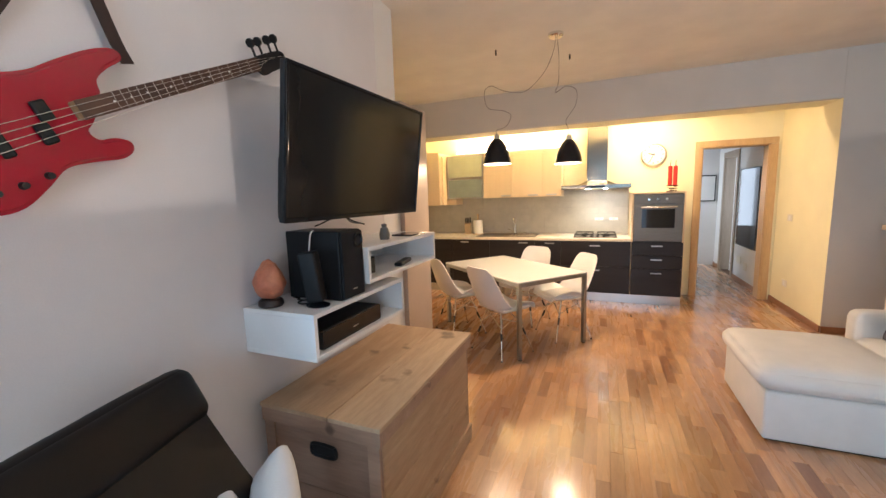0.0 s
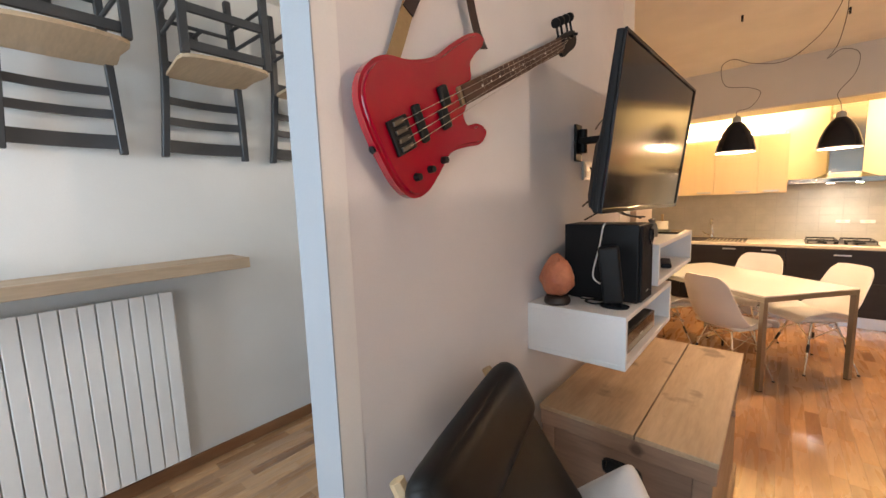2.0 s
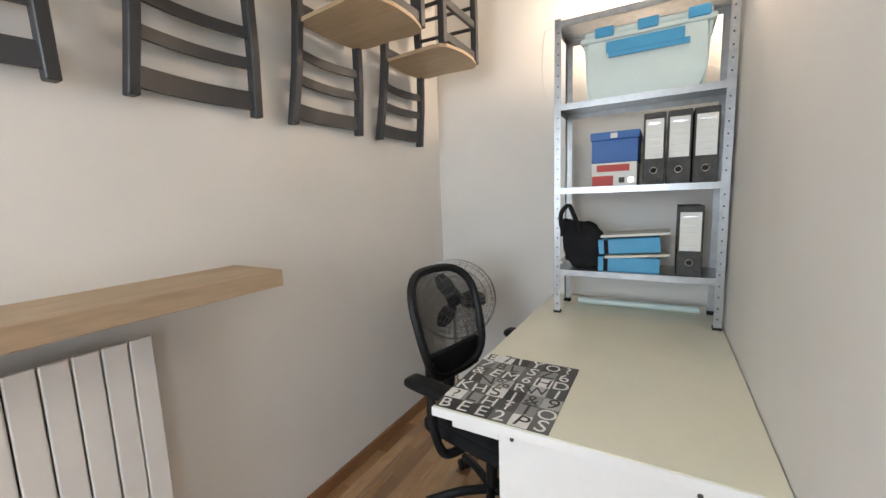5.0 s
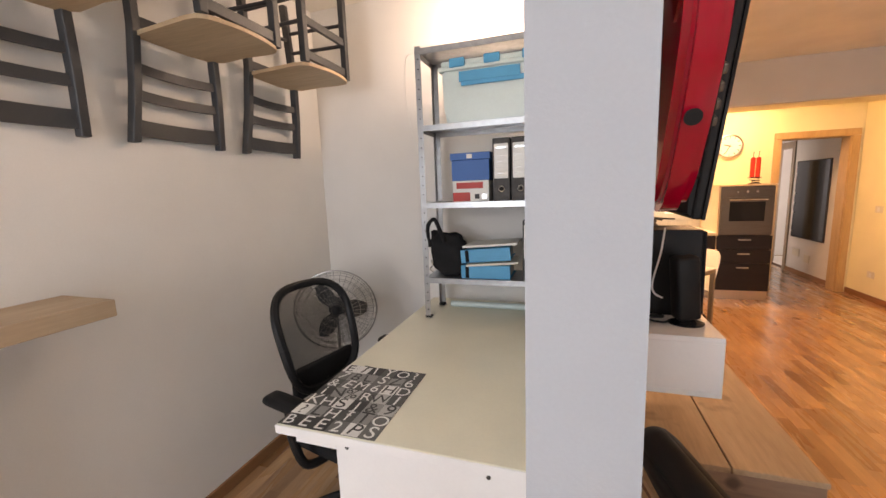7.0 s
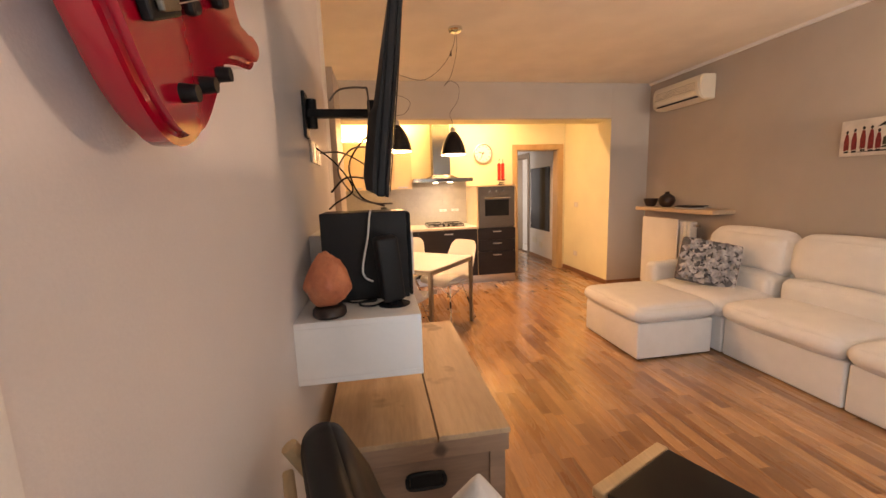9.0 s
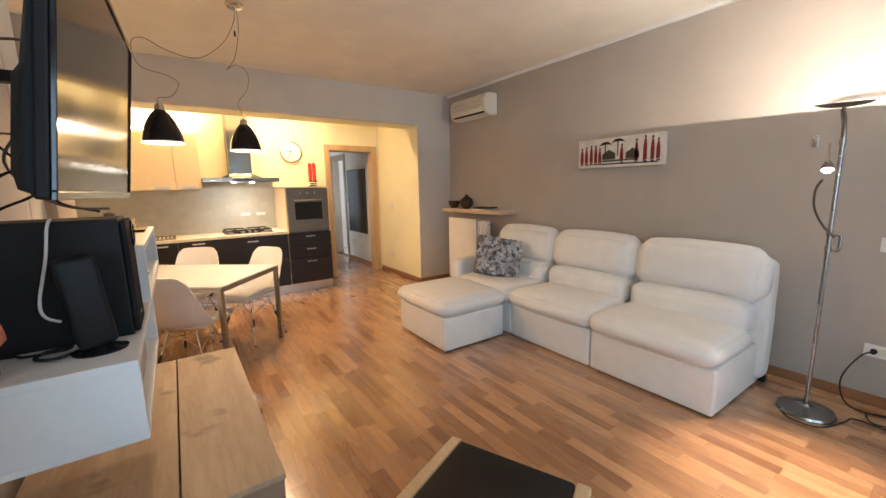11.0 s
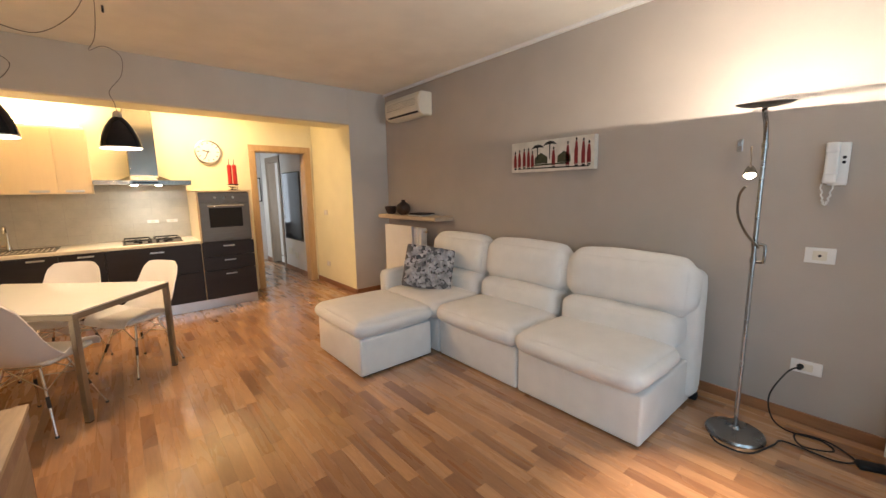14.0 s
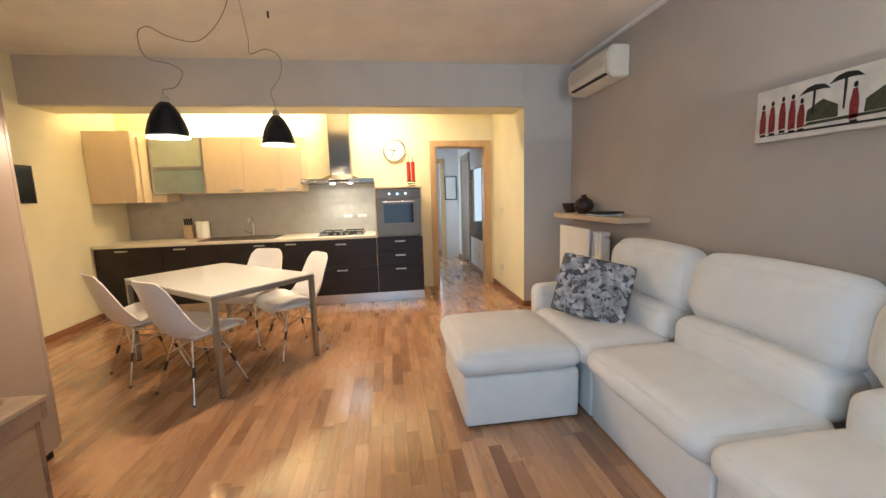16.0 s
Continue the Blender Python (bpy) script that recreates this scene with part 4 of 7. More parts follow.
def shell_chair(m):
    """Moulded shell chair on splayed metal legs; it faces local +y."""
    c = thing("shell_chair", "white moulded shell chair with a seat pad and splayed dowel legs", "chair", m, group="chairs round the dining table")
    prof = smooth_path([(0, 0.235, 0.418), (0, 0.205, 0.442), (0, 0.08, 0.430), (0, -0.07, 0.417), (0, -0.165, 0.445), (0, -0.232, 0.54), (0, -0.282, 0.69), (0, -0.322, 0.855)], 5)
    n = len(prof)
    bm = bmesh.new()
    grid = []
    for i, p in enumerate(prof):
        t = i / (n - 1)
        w = 0.20 + 0.045 * math.sin(min(1, t / 0.5) * math.pi / 2) if t < 0.5 else 0.245 - 0.062 * ((t - 0.5) / 0.5) ** 1.3
        w *= 1 if t < 0.9 else 1 - 0.07 * ((t - 0.9) / 0.1) ** 2
        rise = math.exp(-((t - 0.42) / 0.26) ** 2)
        fold = max(0, min(1, (t - 0.32) / 0.35))
        row = []
        for k in range(13):
            u = -1 + k / 6
            lift = abs(u) ** 2.4
            top = 0.040 * abs(u) ** 8 * max(0, (t - 0.85) / 0.15)
            row.append(bm.verts.new((u * w, p.y + 0.105 * lift * fold * (1 - 0.65 * max(0, t - 0.6) / 0.4), p.z + 0.115 * lift * rise * (1 - 0.7 * fold) - top)))
        grid.append(row)
    for a, b in zip(grid, grid[1:]):
        for k in range(12):
            bm.faces.new((a[k], a[k + 1], b[k + 1], b[k]))
    bmesh.ops.recalc_face_normals(bm, faces=bm.faces[:])
    bmesh.ops.solidify(bm, geom=bm.faces[:], thickness=0.010)
    part("shell", bm, WHITE_PLASTIC, c, smooth=True, local=True, angle=60)
    bm = bmesh.new()
    cushion(bm, -0.19, 0.19, -0.14, 0.20, 0.432, 0.462, r=0.014, puff=0.012, wrinkle=0.002, res=8)
    part("seat_pad", bm, WHITE_PLASTIC, c, "thin white seat pad", smooth=True, local=True)
    bm = bmesh.new()
    tops = {}
    for sx in (-1, 1):
        for sy in (-1, 1):
            tops[sx, sy] = Vector((sx * 0.10, sy * 0.09 - 0.01, 0.405))
    for sx in (-1, 1):
        tube(bm, [tops[sx, -1], tops[sx, 1]], 0.006, 6, smooth=False)
        tube(bm, [(sx * 0.10, -0.10, 0.405), (-sx * 0.155, -0.145, 0.28)], 0.004, 6, smooth=False)
        tube(bm, [(sx * 0.10, 0.08, 0.405), (-sx * 0.155, 0.135, 0.28)], 0.004, 6, smooth=False)
        tube(bm, [(sx * 0.12, -0.10, 0.36), (sx * 0.155, 0.135, 0.28)], 0.004, 6, smooth=False)
        tube(bm, [(sx * 0.12, 0.09, 0.36), (sx * 0.155, -0.145, 0.28)], 0.004, 6, smooth=False)
    for sy in (-1, 1):
        tube(bm, [tops[-1, sy], tops[1, sy]], 0.006, 6, smooth=False)
    part("strut_frame", bm, CHROME, c, "thin metal cross struts", local=True, smooth=True)
    for sx in (-1, 1):
        for sy in (-1, 1):
            a, b = tops[sx, sy], Vector((sx * 0.215, sy * 0.20, 0.004))
            bm = bmesh.new()
            cyl(bm, a, a.lerp(b, 0.42), 0.008, 0.008, 10)
            cyl(bm, a.lerp(b, 0.58), b, 0.0085, 0.0065, 10)
            leg = part("leg", bm, CHROME, c, "splayed metal leg", local=True, smooth=True)
            bm = bmesh.new()
            cyl(bm, a.lerp(b, 0.42), a.lerp(b, 0.58), 0.0098, 0.0098, 10)
            part("leg_sleeve", bm, WENGE, leg, "dark wooden sleeve", local=True, smooth=True)
            bm = bmesh.new()
            cyl(bm, b - Vector((0, 0, 0.004)), b + Vector((0, 0, 0.008)), 0.010, seg=8)
            part("foot", bm, RUBBER, leg, local=True)
    return c


chair = shell_chair(pose(-0.96, 3.87, 0, 0, 0, -34))
for x, y, r in ((-1.53, 4.26, -43), (-0.92, 4.86, 158), (-0.45, 4.48, 126)):
    copy_thing(chair, pose(x, y, 0, 0, 0, r))

# pendants
rose = thing("ceiling_rose", "chrome ceiling rose for the two pendant cords", "ceiling rose", (-0.46, 3.72, TOP))
bm = bmesh.new()
lathe(bm, [(0.001, TOP - 0.03), (0.05, TOP - 0.028), (0.06, TOP - 0.018), (0.06, TOP)], (-0.46, 3.72, 0), 32)
part("cover", bm, CHROME, rose, smooth=True)
PENDANTS = ((-0.98, 3.84), (-0.394, 4.26))
for i, (px, py) in enumerate(PENDANTS):
    hook = thing("ceiling_hook", "small dark ceiling hook", "hook", (px, py, TOP - 0.02), group="pendant hooks")
    part("hook_shank", shape(cyl, (px, py, TOP), (px, py, TOP - 0.045), 0.007), BLACK_PLASTIC, hook)
    pend = thing("pendant_lamp", "black conical pendant lamp with a glowing white inside", "pendant lamp", (px, py, 1.78), group="dining pendants")
    bm = bmesh.new()
    lathe(bm, [(0.014, 2.045), (0.028, 2.03), (0.030, 2.00)], (px, py, 0), 24)
    part("cap", bm, ALU, pend, "grey metal cap", smooth=True)
    outer = [(0.030, 2.0), (0.055, 1.975), (0.085, 1.925), (0.108, 1.87), (0.122, 1.815), (0.126, 1.785)]
    bm = bmesh.new()
    lathe(bm, outer, (px, py, 0), 40)
    sh = part("shade", bm, GLOSS_BLACK, pend, "glossy black shade", smooth=True)
    bm = bmesh.new()
    lathe(bm, [(0.126, 1.785), (0.124, 1.776), (0.119, 1.785)] + [(r - 0.004, z - 0.002) for r, z in outer[::-1][1:]] + [(0.002, 1.996)], (px, py, 0), 40)
    part("lining", bm, WHITE_PLASTIC, sh, "white inner lining", smooth=True)
    bm = bmesh.new()
    lathe(bm, [(0.001, 1.845), (0.03, 1.85), (0.045, 1.875), (0.03, 1.91), (0.015, 1.94), (0.014, 1.995)], (px, py, 0), 20)
    part("bulb", bm, BULB, pend, "glowing bulb", smooth=True)
    part("diffuser", shape(lathe, [(0.001, 1.795), (0.117, 1.795)], (px, py, 0), 32), shining("lit_diffuser_%d" % i, (1.0, 0.93, 0.80), 1.6), pend, "glowing white diffuser").visible_shadow = False
    # slack cord from the rose to the shade, looping in the air
    if i == 0:
        cord = [(-0.46, 3.72, TOP - 0.03), (-0.48, 3.72, 2.62), (-0.56, 3.75, 2.48), (-0.72, 3.80, 2.37), (-0.90, 3.82, 2.40), (-1.02, 3.83, 2.46), (-1.09, 3.84, 2.42), (-1.06, 3.84, 2.28), (-0.92, 3.84, 2.24), (-0.85, 3.84, 2.19), (-0.90, 3.84, 2.10), (-0.98, 3.84, 2.08), (px, py, 2.045)]
    else:
        cord = [(-0.45, 3.73, TOP - 0.03), (-0.44, 3.78, 2.60), (-0.46, 3.95, 2.45), (-0.50, 4.1, 2.40), (-0.42, 4.2, 2.47), (-0.33, 4.24, 2.43), (-0.34, 4.26, 2.30), (-0.42, 4.26, 2.18), (-0.40, 4.26, 2.10), (px, py, 2.045)]
    part("cord", shape(tube, cord, 0.0024, 6, 6), CABLE, pend, "thin grey looping cord", smooth=True)


# ---- sofa ----
def sofa_module(name, y0, y1, seed, label, outer=0.0):
    s = thing(name, label, "sofa", (2.0, (y0 + y1) / 2, 0), group="modular sofa")
    bm = bmesh.new()
    soft_box(bm, 1.575, 2.34, y0 + 0.006, y1 - 0.006, 0.010, 0.318, r=0.018, seg=4)
    part("base", bm, FABRIC, s, smooth=True)
    part("plinth", boxes((1.62, 2.32, y0 + 0.03, y1 - 0.03, 0, 0.0098)), BLACK_PLASTIC, s)
    bm = bmesh.new()
    cushion(bm, 1.515, 2.13, y0 + 0.003, y1 - 0.003, 0.319, 0.462, r=0.073, puff=0.032, wrinkle=0.0035, seed=seed)
    part("seat_cushion", bm, FABRIC, s, smooth=True)
    bm = bmesh.new()
    cushion(bm, 2.035, 2.34, y0 + 0.035, y1 - 0.035, 0.40, 0.625, r=0.065, puff=0.02, wrinkle=0.002, seed=seed + 5)
    part("lumbar_cushion", bm, FABRIC, s, smooth=True)
    bm = bmesh.new()
    cushion(bm, -0.12, 0.13, y0 + 0.004 - outer * 0.6, y1 - 0.004, 0.0, 0.365, r=0.11, puff=0.034, wrinkle=0.0025, seed=seed + 9, m=pose(2.222, 0, 0.605, 0, 7, 0))
    part("back_cushion", bm, FABRIC, s, smooth=True)
    bm = bmesh.new()
    cushion(bm, 2.25, 2.43, y0 - 0.002 - outer, y1 + 0.002, 0.04, 0.90, r=0.06, puff=0.01, wrinkle=0.003, seed=seed + 2)
    part("back_frame", bm, FABRIC, s, smooth=True)
    return s


first = sofa_module("sofa_module", 1.25, 2.11, 1, "off-white fabric sofa seat with a high padded back", 0.03)
part("foot", softs((2.37, 2.42, 1.225, 1.27, 0, 0.045), r=0.006), BLACK_PLASTIC, first, "small dark foot")
sofa_module("sofa_module", 2.11, 2.97, 4, "off-white fabric sofa seat with a high padded back")
end = sofa_module("sofa_module", 2.97, 3.78, 7, "off-white fabric sofa end seat beside the ottoman")
bm = bmesh.new()
cushion(bm, 1.56, 2.36, 3.775, 3.94, 0.04, 0.62, r=0.05, puff=0.012, wrinkle=0.003, seed=3)
part("armrest", bm, FABRIC, end, "low square armrest", smooth=True)
otto = thing("ottoman", "off-white fabric ottoman pushed against the sofa", "ottoman", (1.16, 3.4, 0), group="modular sofa")
bm = bmesh.new()
soft_box(bm, 0.825, 1.515, 3.005, 3.795, 0.012, 0.312, r=0.018, seg=4)
part("base", bm, FABRIC, otto, smooth=True)
part("plinth", boxes((0.85, 1.49, 3.03, 3.77, 0, 0.0118)), BLACK_PLASTIC, otto)
bm = bmesh.new()
cushion(bm, 0.79, 1.535, 2.985, 3.81, 0.318, 0.45, r=0.065, puff=0.032, wrinkle=0.003, seed=12)
part("cushion", bm, FABRIC, otto, smooth=True)

# grey ruffled pillow on the end seat
bm = bmesh.new()
PM = pose(1.80, 3.39, 0.685, 0, 0, -32) @ pose(0, 0, 0, -20, 0, 0) @ pose(0, 0, 0, 0, 11, 0) @ Matrix.Diagonal((1.14, 1, 1.1, 1))
cushion(bm, -0.21, 0.21, -0.02, 0.02, -0.19, 0.19, r=0.02, puff=0.0, wrinkle=0, res=10)
for v in bm.verts:
    bx, bz = 1 - min(1, abs(v.co.x) / 0.21) ** 2, 1 - min(1, abs(v.co.z) / 0.19) ** 2
    v.co.y *= 1 + 3.2 * (bx * bz) ** 0.5
pillow = thing("ruffled_pillow", "grey and white ruffled pillow leaning on the sofa end", "pillow", (1.8, 3.4, 0.5))
bmesh.ops.transform(bm, matrix=PM, verts=bm.verts)
RUFFLE = mat("grey_ruffle_fabric", (0.22, 0.20, 0.195), 0.95, vary=0.2, scale=40, fine=300, bump=0.3, colour2=(0.10, 0.085, 0.08))
part("pillow_body", bm, RUFFLE, pillow, smooth=True)
rnd = random.Random(4)
bm = bmesh.new()
for k in range(230):
    u, w = rnd.uniform(-0.19, 0.19), rnd.uniform(-0.17, 0.17)
    d = 0.02 * (1 + 3.2 * ((1 - (u / 0.21) ** 2) * (1 - (w / 0.19) ** 2)) ** 0.5)
    pm = PM @ pose(u, -d - 0.004, w, 90 + rnd.uniform(-35, 35), rnd.uniform(-35, 35), rnd.uniform(0, 360))
    ring = [bm.verts.new(pm @ Vector((math.cos(a) * 0.031 * rnd.uniform(0.8, 1.15), math.sin(a) * 0.022, 0.009 * math.sin(2 * a)))) for a in (i * math.pi / 4 for i in range(8))]
    c = bm.verts.new(pm @ Vector((0, 0, -0.006)))
    for i in range(8):
        bm.faces.new((ring[i], ring[(i + 1) % 8], c))
pet = part("ruffle_petals", bm, mat("ruffle_petal_fabric", (0.74, 0.69, 0.67), 0.95, vary=0.12, scale=15, fine=300, bump=0.2, colour2=(0.25, 0.23, 0.225)), pillow, "ruffled fabric petals", smooth=True)
tagged(pet, kind="stuff")

# ---- sofa wall ----
WX = 2.57
canvas = thing("canvas_print", "long canvas print with red standing shapes and black trees", "picture", (WX - 0.02, 2.53, 1.72))
Y0, Y1, Z0, Z1 = 2.105, 2.958, 1.588, 1.862
part("canvas", softs((WX - 0.055, WX, Y0, Y1, Z0, Z1), r=0.003), mat("unbleached_canvas", (0.74, 0.69, 0.62), 0.8, vary=0.08, scale=14, fine=400, bump=0.15), canvas, "off-white canvas")
PAINT_RED = mat("dark_red_paint", (0.33, 0.02, 0.022), 0.7, vary=0.25, scale=70)
PAINT_BLACK = mat("black_paint", (0.02, 0.02, 0.018), 0.7, vary=0.1)
PAINT_OLIVE = mat("olive_paint", (0.07, 0.07, 0.035), 0.7, vary=0.2, scale=40)
CX = WX - 0.0562
rnd = random.Random(11)


def blot(pts, material, name):
    """A flat patch of paint on the canvas; points are (along, up) in metres."""
    bm = bmesh.new()
    f = bm.faces.new([bm.verts.new((CX, Y1 - a, Z0 + b)) for a, b in pts])
    r = bmesh.ops.extrude_face_region(bm, geom=[f])
    bmesh.ops.translate(bm, vec=(-0.0012, 0, 0), verts=[v for v in r["geom"] if isinstance(v, bmesh.types.BMVert)])
    part(name, bm, material, canvas)


for a, h in ((0.045, 0.17), (0.095, 0.18), (0.15, 0.19), (0.20, 0.19), (0.245, 0.16), (0.47, 0.18), (0.61, 0.21), (0.69, 0.235), (0.755, 0.225), (0.805, 0.20)):
    w = 0.019
    b = 0.045 + rnd.uniform(-0.008, 0.008)
    blot([(a - w * 0.8, b), (a + w, b + 0.004), (a + w * 0.9, b + (h - b) * 0.6), (a + w * 0.45, h), (a - w * 0.45, h), (a - w * 0.9, b + (h - b) * 0.55)], PAINT_RED, "red_stroke")
    blot([(a + 0.009 * math.cos(i * math.pi / 4), h + 0.016 + 0.014 * math.sin(i * math.pi / 4)) for i in range(8)], PAINT_BLACK, "black_dot")
    blot([(a - 0.012, b - 0.018), (a + 0.02, b - 0.016), (a + 0.018, b - 0.003), (a - 0.01, b - 0.003)], PAINT_BLACK, "black_stroke")
for a, w, h in ((0.30, 0.07, 0.215), (0.43, 0.07, 0.235)):
    blot([(a - 0.004, 0.10), (a + 0.004, 0.10), (a + 0.006, h), (a - 0.006, h)], PAINT_BLACK, "tree_trunk")
    blot([(a - w, h - 0.012), (a - w * 0.5, h + 0.018), (a, h + 0.026), (a + w * 0.6, h + 0.018), (a + w, h - 0.008), (a + w * 0.4, h - 0.002), (a - w * 0.4, h - 0.004)], PAINT_BLACK, "tree_crown")
for a, w in ((0.34, 0.07), (0.575, 0.065)):
    blot([(a - w, 0.07), (a + w, 0.07), (a + w * 0.95, 0.125), (a, 0.165), (a - w * 0.95, 0.125)], PAINT_OLIVE, "dark_hut")
blot([(0.03, 0.028), (0.80, 0.020), (0.82, 0.030), (0.30, 0.036)], PAINT_BLACK, "ground_stroke")
blot([(0.26, 0.05), (0.60, 0.055), (0.62, 0.068), (0.28, 0.066)], PAINT_OLIVE, "ground_stroke")

ac = thing("air_conditioner", "ivory wall-mounted split air conditioner", "air conditioner", (WX - 0.1, 4.65, 2.33))
bm = bmesh.new()
prof = [(0, 0), (-0.15, 0), (-0.20, 0.04), (-0.205, 0.20), (-0.17, 0.265), (0, 0.27)]
ends = [[bm.verts.new((WX + a, y, 2.33 + b)) for a, b in prof] for y in (4.24, 4.99)]
for k in range(len(prof)):
    bm.faces.new((ends[0][k], ends[0][(k + 1) % 6], ends[1][(k + 1) % 6], ends[1][k]))
bm.faces.new(ends[0])
bm.faces.new(ends[1])
bmesh.ops.bevel(bm, geom=bm.edges[:], offset=0.012, segments=3, affect="EDGES")
part("casing", bm, IVORY, ac, smooth=True)
part("front_panel", softs((WX - 0.212, WX - 0.204, 4.27, 4.96, 2.435, 2.535), r=0.004), IVORY, ac)
part("outlet_slot", softs((WX - 0.2085, WX - 0.17, 4.28, 4.90, 2.352, 2.366), r=0.002), BLACK_PLASTIC, ac, "dark air outlet")
part("flap", softs((WX - 0.214, WX - 0.206, 4.28, 4.90, 2.372, 2.42), r=0.003), IVORY, ac)
bm = bmesh.new()
for k in range(5):
    box(bm, WX - 0.212, WX - 0.2045, 4.30, 4.93, 2.442 + 0.018 * k, 2.446 + 0.018 * k)
part("grille", bm, GREY_CARD, ac)

ledge = thing("corner_ledge", "thick pale oak ledge above the radiator", "shelf", (WX - 0.15, 4.6, 1.09))
part("board", softs((2.285, WX, 3.88, 5.12, 1.075, 1.122), r=0.006), BIRCH_LIGHT, ledge)
bowl = solo("ceramic_bowl", shape(lathe, [(0.001, 1.1225), (0.05, 1.1225), (0.065, 1.15), (0.085, 1.20), (0.088, 1.225), (0.082, 1.225), (0.06, 1.16), (0.001, 1.14)], (2.42, 5.0, 0), 28), CERAMIC, "dark brown ceramic bowl on the ledge", "bowl", smooth=True)
solo("round_vase", shape(lathe, [(0.001, 1.1225), (0.05, 1.1225), (0.085, 1.16), (0.098, 1.20), (0.085, 1.25), (0.045, 1.28), (0.022, 1.295), (0.03, 1.315), (0.02, 1.315), (0.018, 1.29)], (2.43, 4.72, 0), 28), CERAMIC, "round dark brown ceramic vase on the ledge", "vase", smooth=True)
for k, (dy, dz, a) in enumerate(((0, 0, 6), (0.02, 0.012, -8), (-0.03, 0.024, 14))):
    solo("magazine", softs((-0.09, 0.09, -0.13, 0.13, 0, 0.011), r=0.002, m=pose(2.42, 4.33 + dy, 1.1225 + dz, 0, 0, a)), (PAPER, GREY_CARD, BLACK_PLASTIC)[k], ("pale", "grey", "black")[k] + " magazine lying on the ledge", "magazine", "magazines on the ledge")

rad = thing("covered_radiator", "white radiator with a flat front cover under the ledge", "radiator", (2.42, 4.66, 0.5))
part("front_cover", softs((2.295, 2.312, 4.36, 4.975, 0.12, 0.995), r=0.004), RADIATOR, rad)
for k in range(12):
    part("fin", softs((2.335, 2.43, 4.215 + 0.062 * k, 4.265 + 0.062 * k, 0.13, 0.975), r=0.012), RADIATOR, rad)
part("valve", shape(cyl, (2.385, 4.214, 0.93), (2.385, 4.14, 0.93), 0.016), CHROME, rad, smooth=True)
bm = bmesh.new()
cyl(bm, (2.385, 4.5, 0.13), (2.385, 4.5, 0.0), 0.012)
cyl(bm, (2.385, 4.8, 0.13), (2.385, 4.8, 0.0), 0.012)
part("pipes", bm, CHROME, rad, smooth=True)

# floor lamp
fl = thing("floor_lamp", "brushed steel floor lamp with a flat uplight and a reading arm", "floor lamp", (2.12, 0.95, 0))
LX, LY = 2.14, 0.955
bm = bmesh.new()
lathe(bm, [(0.001, 0.0), (0.142, 0.0), (0.145, 0.008), (0.140, 0.022), (0.09, 0.034), (0.03, 0.042), (0.018, 0.06)], (LX, LY, 0), 40)
part("foot", bm, LAMP_STEEL, fl, smooth=True)
bm = bmesh.new()
tube(bm, [(LX, LY, 0.05), (LX, LY, 1.2), (LX, LY, 1.60), (LX - 0.005, LY, 1.68), (LX - 0.03, LY, 1.745), (LX - 0.075, LY, 1.782), (LX - 0.13, LY - 0.008, 1.80)], 0.0115, 12)
part("pole", bm, LAMP_STEEL, fl, smooth=True)
bm = bmesh.new()
HM = pose(LX - 0.20, LY - 0.02, 1.800, 2.3, -4.9, 0)
lathe(bm, [(0.001, 0.0), (0.05, 0.001), (0.092, 0.010), (0.115, 0.020), (0.111, 0.022), (0.088, 0.014), (0.05, 0.006), (0.001, 0.005)], (0, 0, 0), 40, m=HM)
part("uplight_dish", bm, STEEL, fl, "flat tilted steel dish", smooth=True)
bm = bmesh.new()
cyl(bm, HM @ Vector((-0.03, 0, 0.015)), HM @ Vector((0.03, 0, 0.015)), 0.006)
# added wire beside the halogen rod, there only to cast the wall streak
bm2 = bmesh.new()
tube(bm2, [HM @ Vector((0.05, -0.098, 0.0295)), HM @ Vector((0.05, 0.015, 0.0275))], 0.0009, 6, smooth=False)
for q, h in ((-0.098, 0.0295), (0.015, 0.0275)):
    tube(bm2, [HM @ Vector((0.05, q, 0.017)), HM @ Vector((0.05, q, h))], 0.0009, 6, smooth=False)
part("guard_wire", bm2, LAMP_STEEL, fl, "thin added wire that casts a shadow streak on the wall")
part("halogen_rod", bm, HALO_BULB, fl, "glowing halogen rod", smooth=True).visible_shadow = False
part("dimmer", shape(tube, [(LX, LY - 0.008, 1.115), (LX, LY - 0.035, 1.118), (LX, LY - 0.046, 1.105), (LX, LY - 0.046, 1.035), (LX, LY - 0.035, 1.022), (LX, LY - 0.008, 1.025)], 0.008, 10, 4), LAMP_STEEL, fl, "looped steel grip", smooth=True)
for z in (1.015, 1.105, 1.62):
    part("collar", shape(cyl, (LX, LY, z), (LX, LY, z + 0.03), 0.0155, seg=20), LAMP_STEEL, fl, smooth=True)
bm = bmesh.new()
tube(bm, [(LX, LY - 0.02, 1.10), (LX - 0.06, LY + 0.03, 1.18), (LX - 0.14, LY + 0.055, 1.28), (LX - 0.20, LY + 0.045, 1.38), (LX - 0.215, LY + 0.02, 1.43)], 0.006, 8)
arm = part("reading_arm", bm, STEEL, fl, smooth=True)
RX, RY = LX - 0.22, LY + 0.005
AIM = Vector((-0.655, -0.195, -1.475)).normalized()
HEAD = Matrix.Translation((RX, RY, 1.485)) @ Vector((0, 0, 1)).rotation_difference(AIM).to_matrix().to_4x4()
bm = bmesh.new()
lathe(bm, [(0.001, -0.045), (0.014, -0.043), (0.024, -0.022), (0.030, 0.004), (0.027, 0.004), (0.020, -0.018), (0.001, -0.03)], (0, 0, 0), 20, m=HEAD)
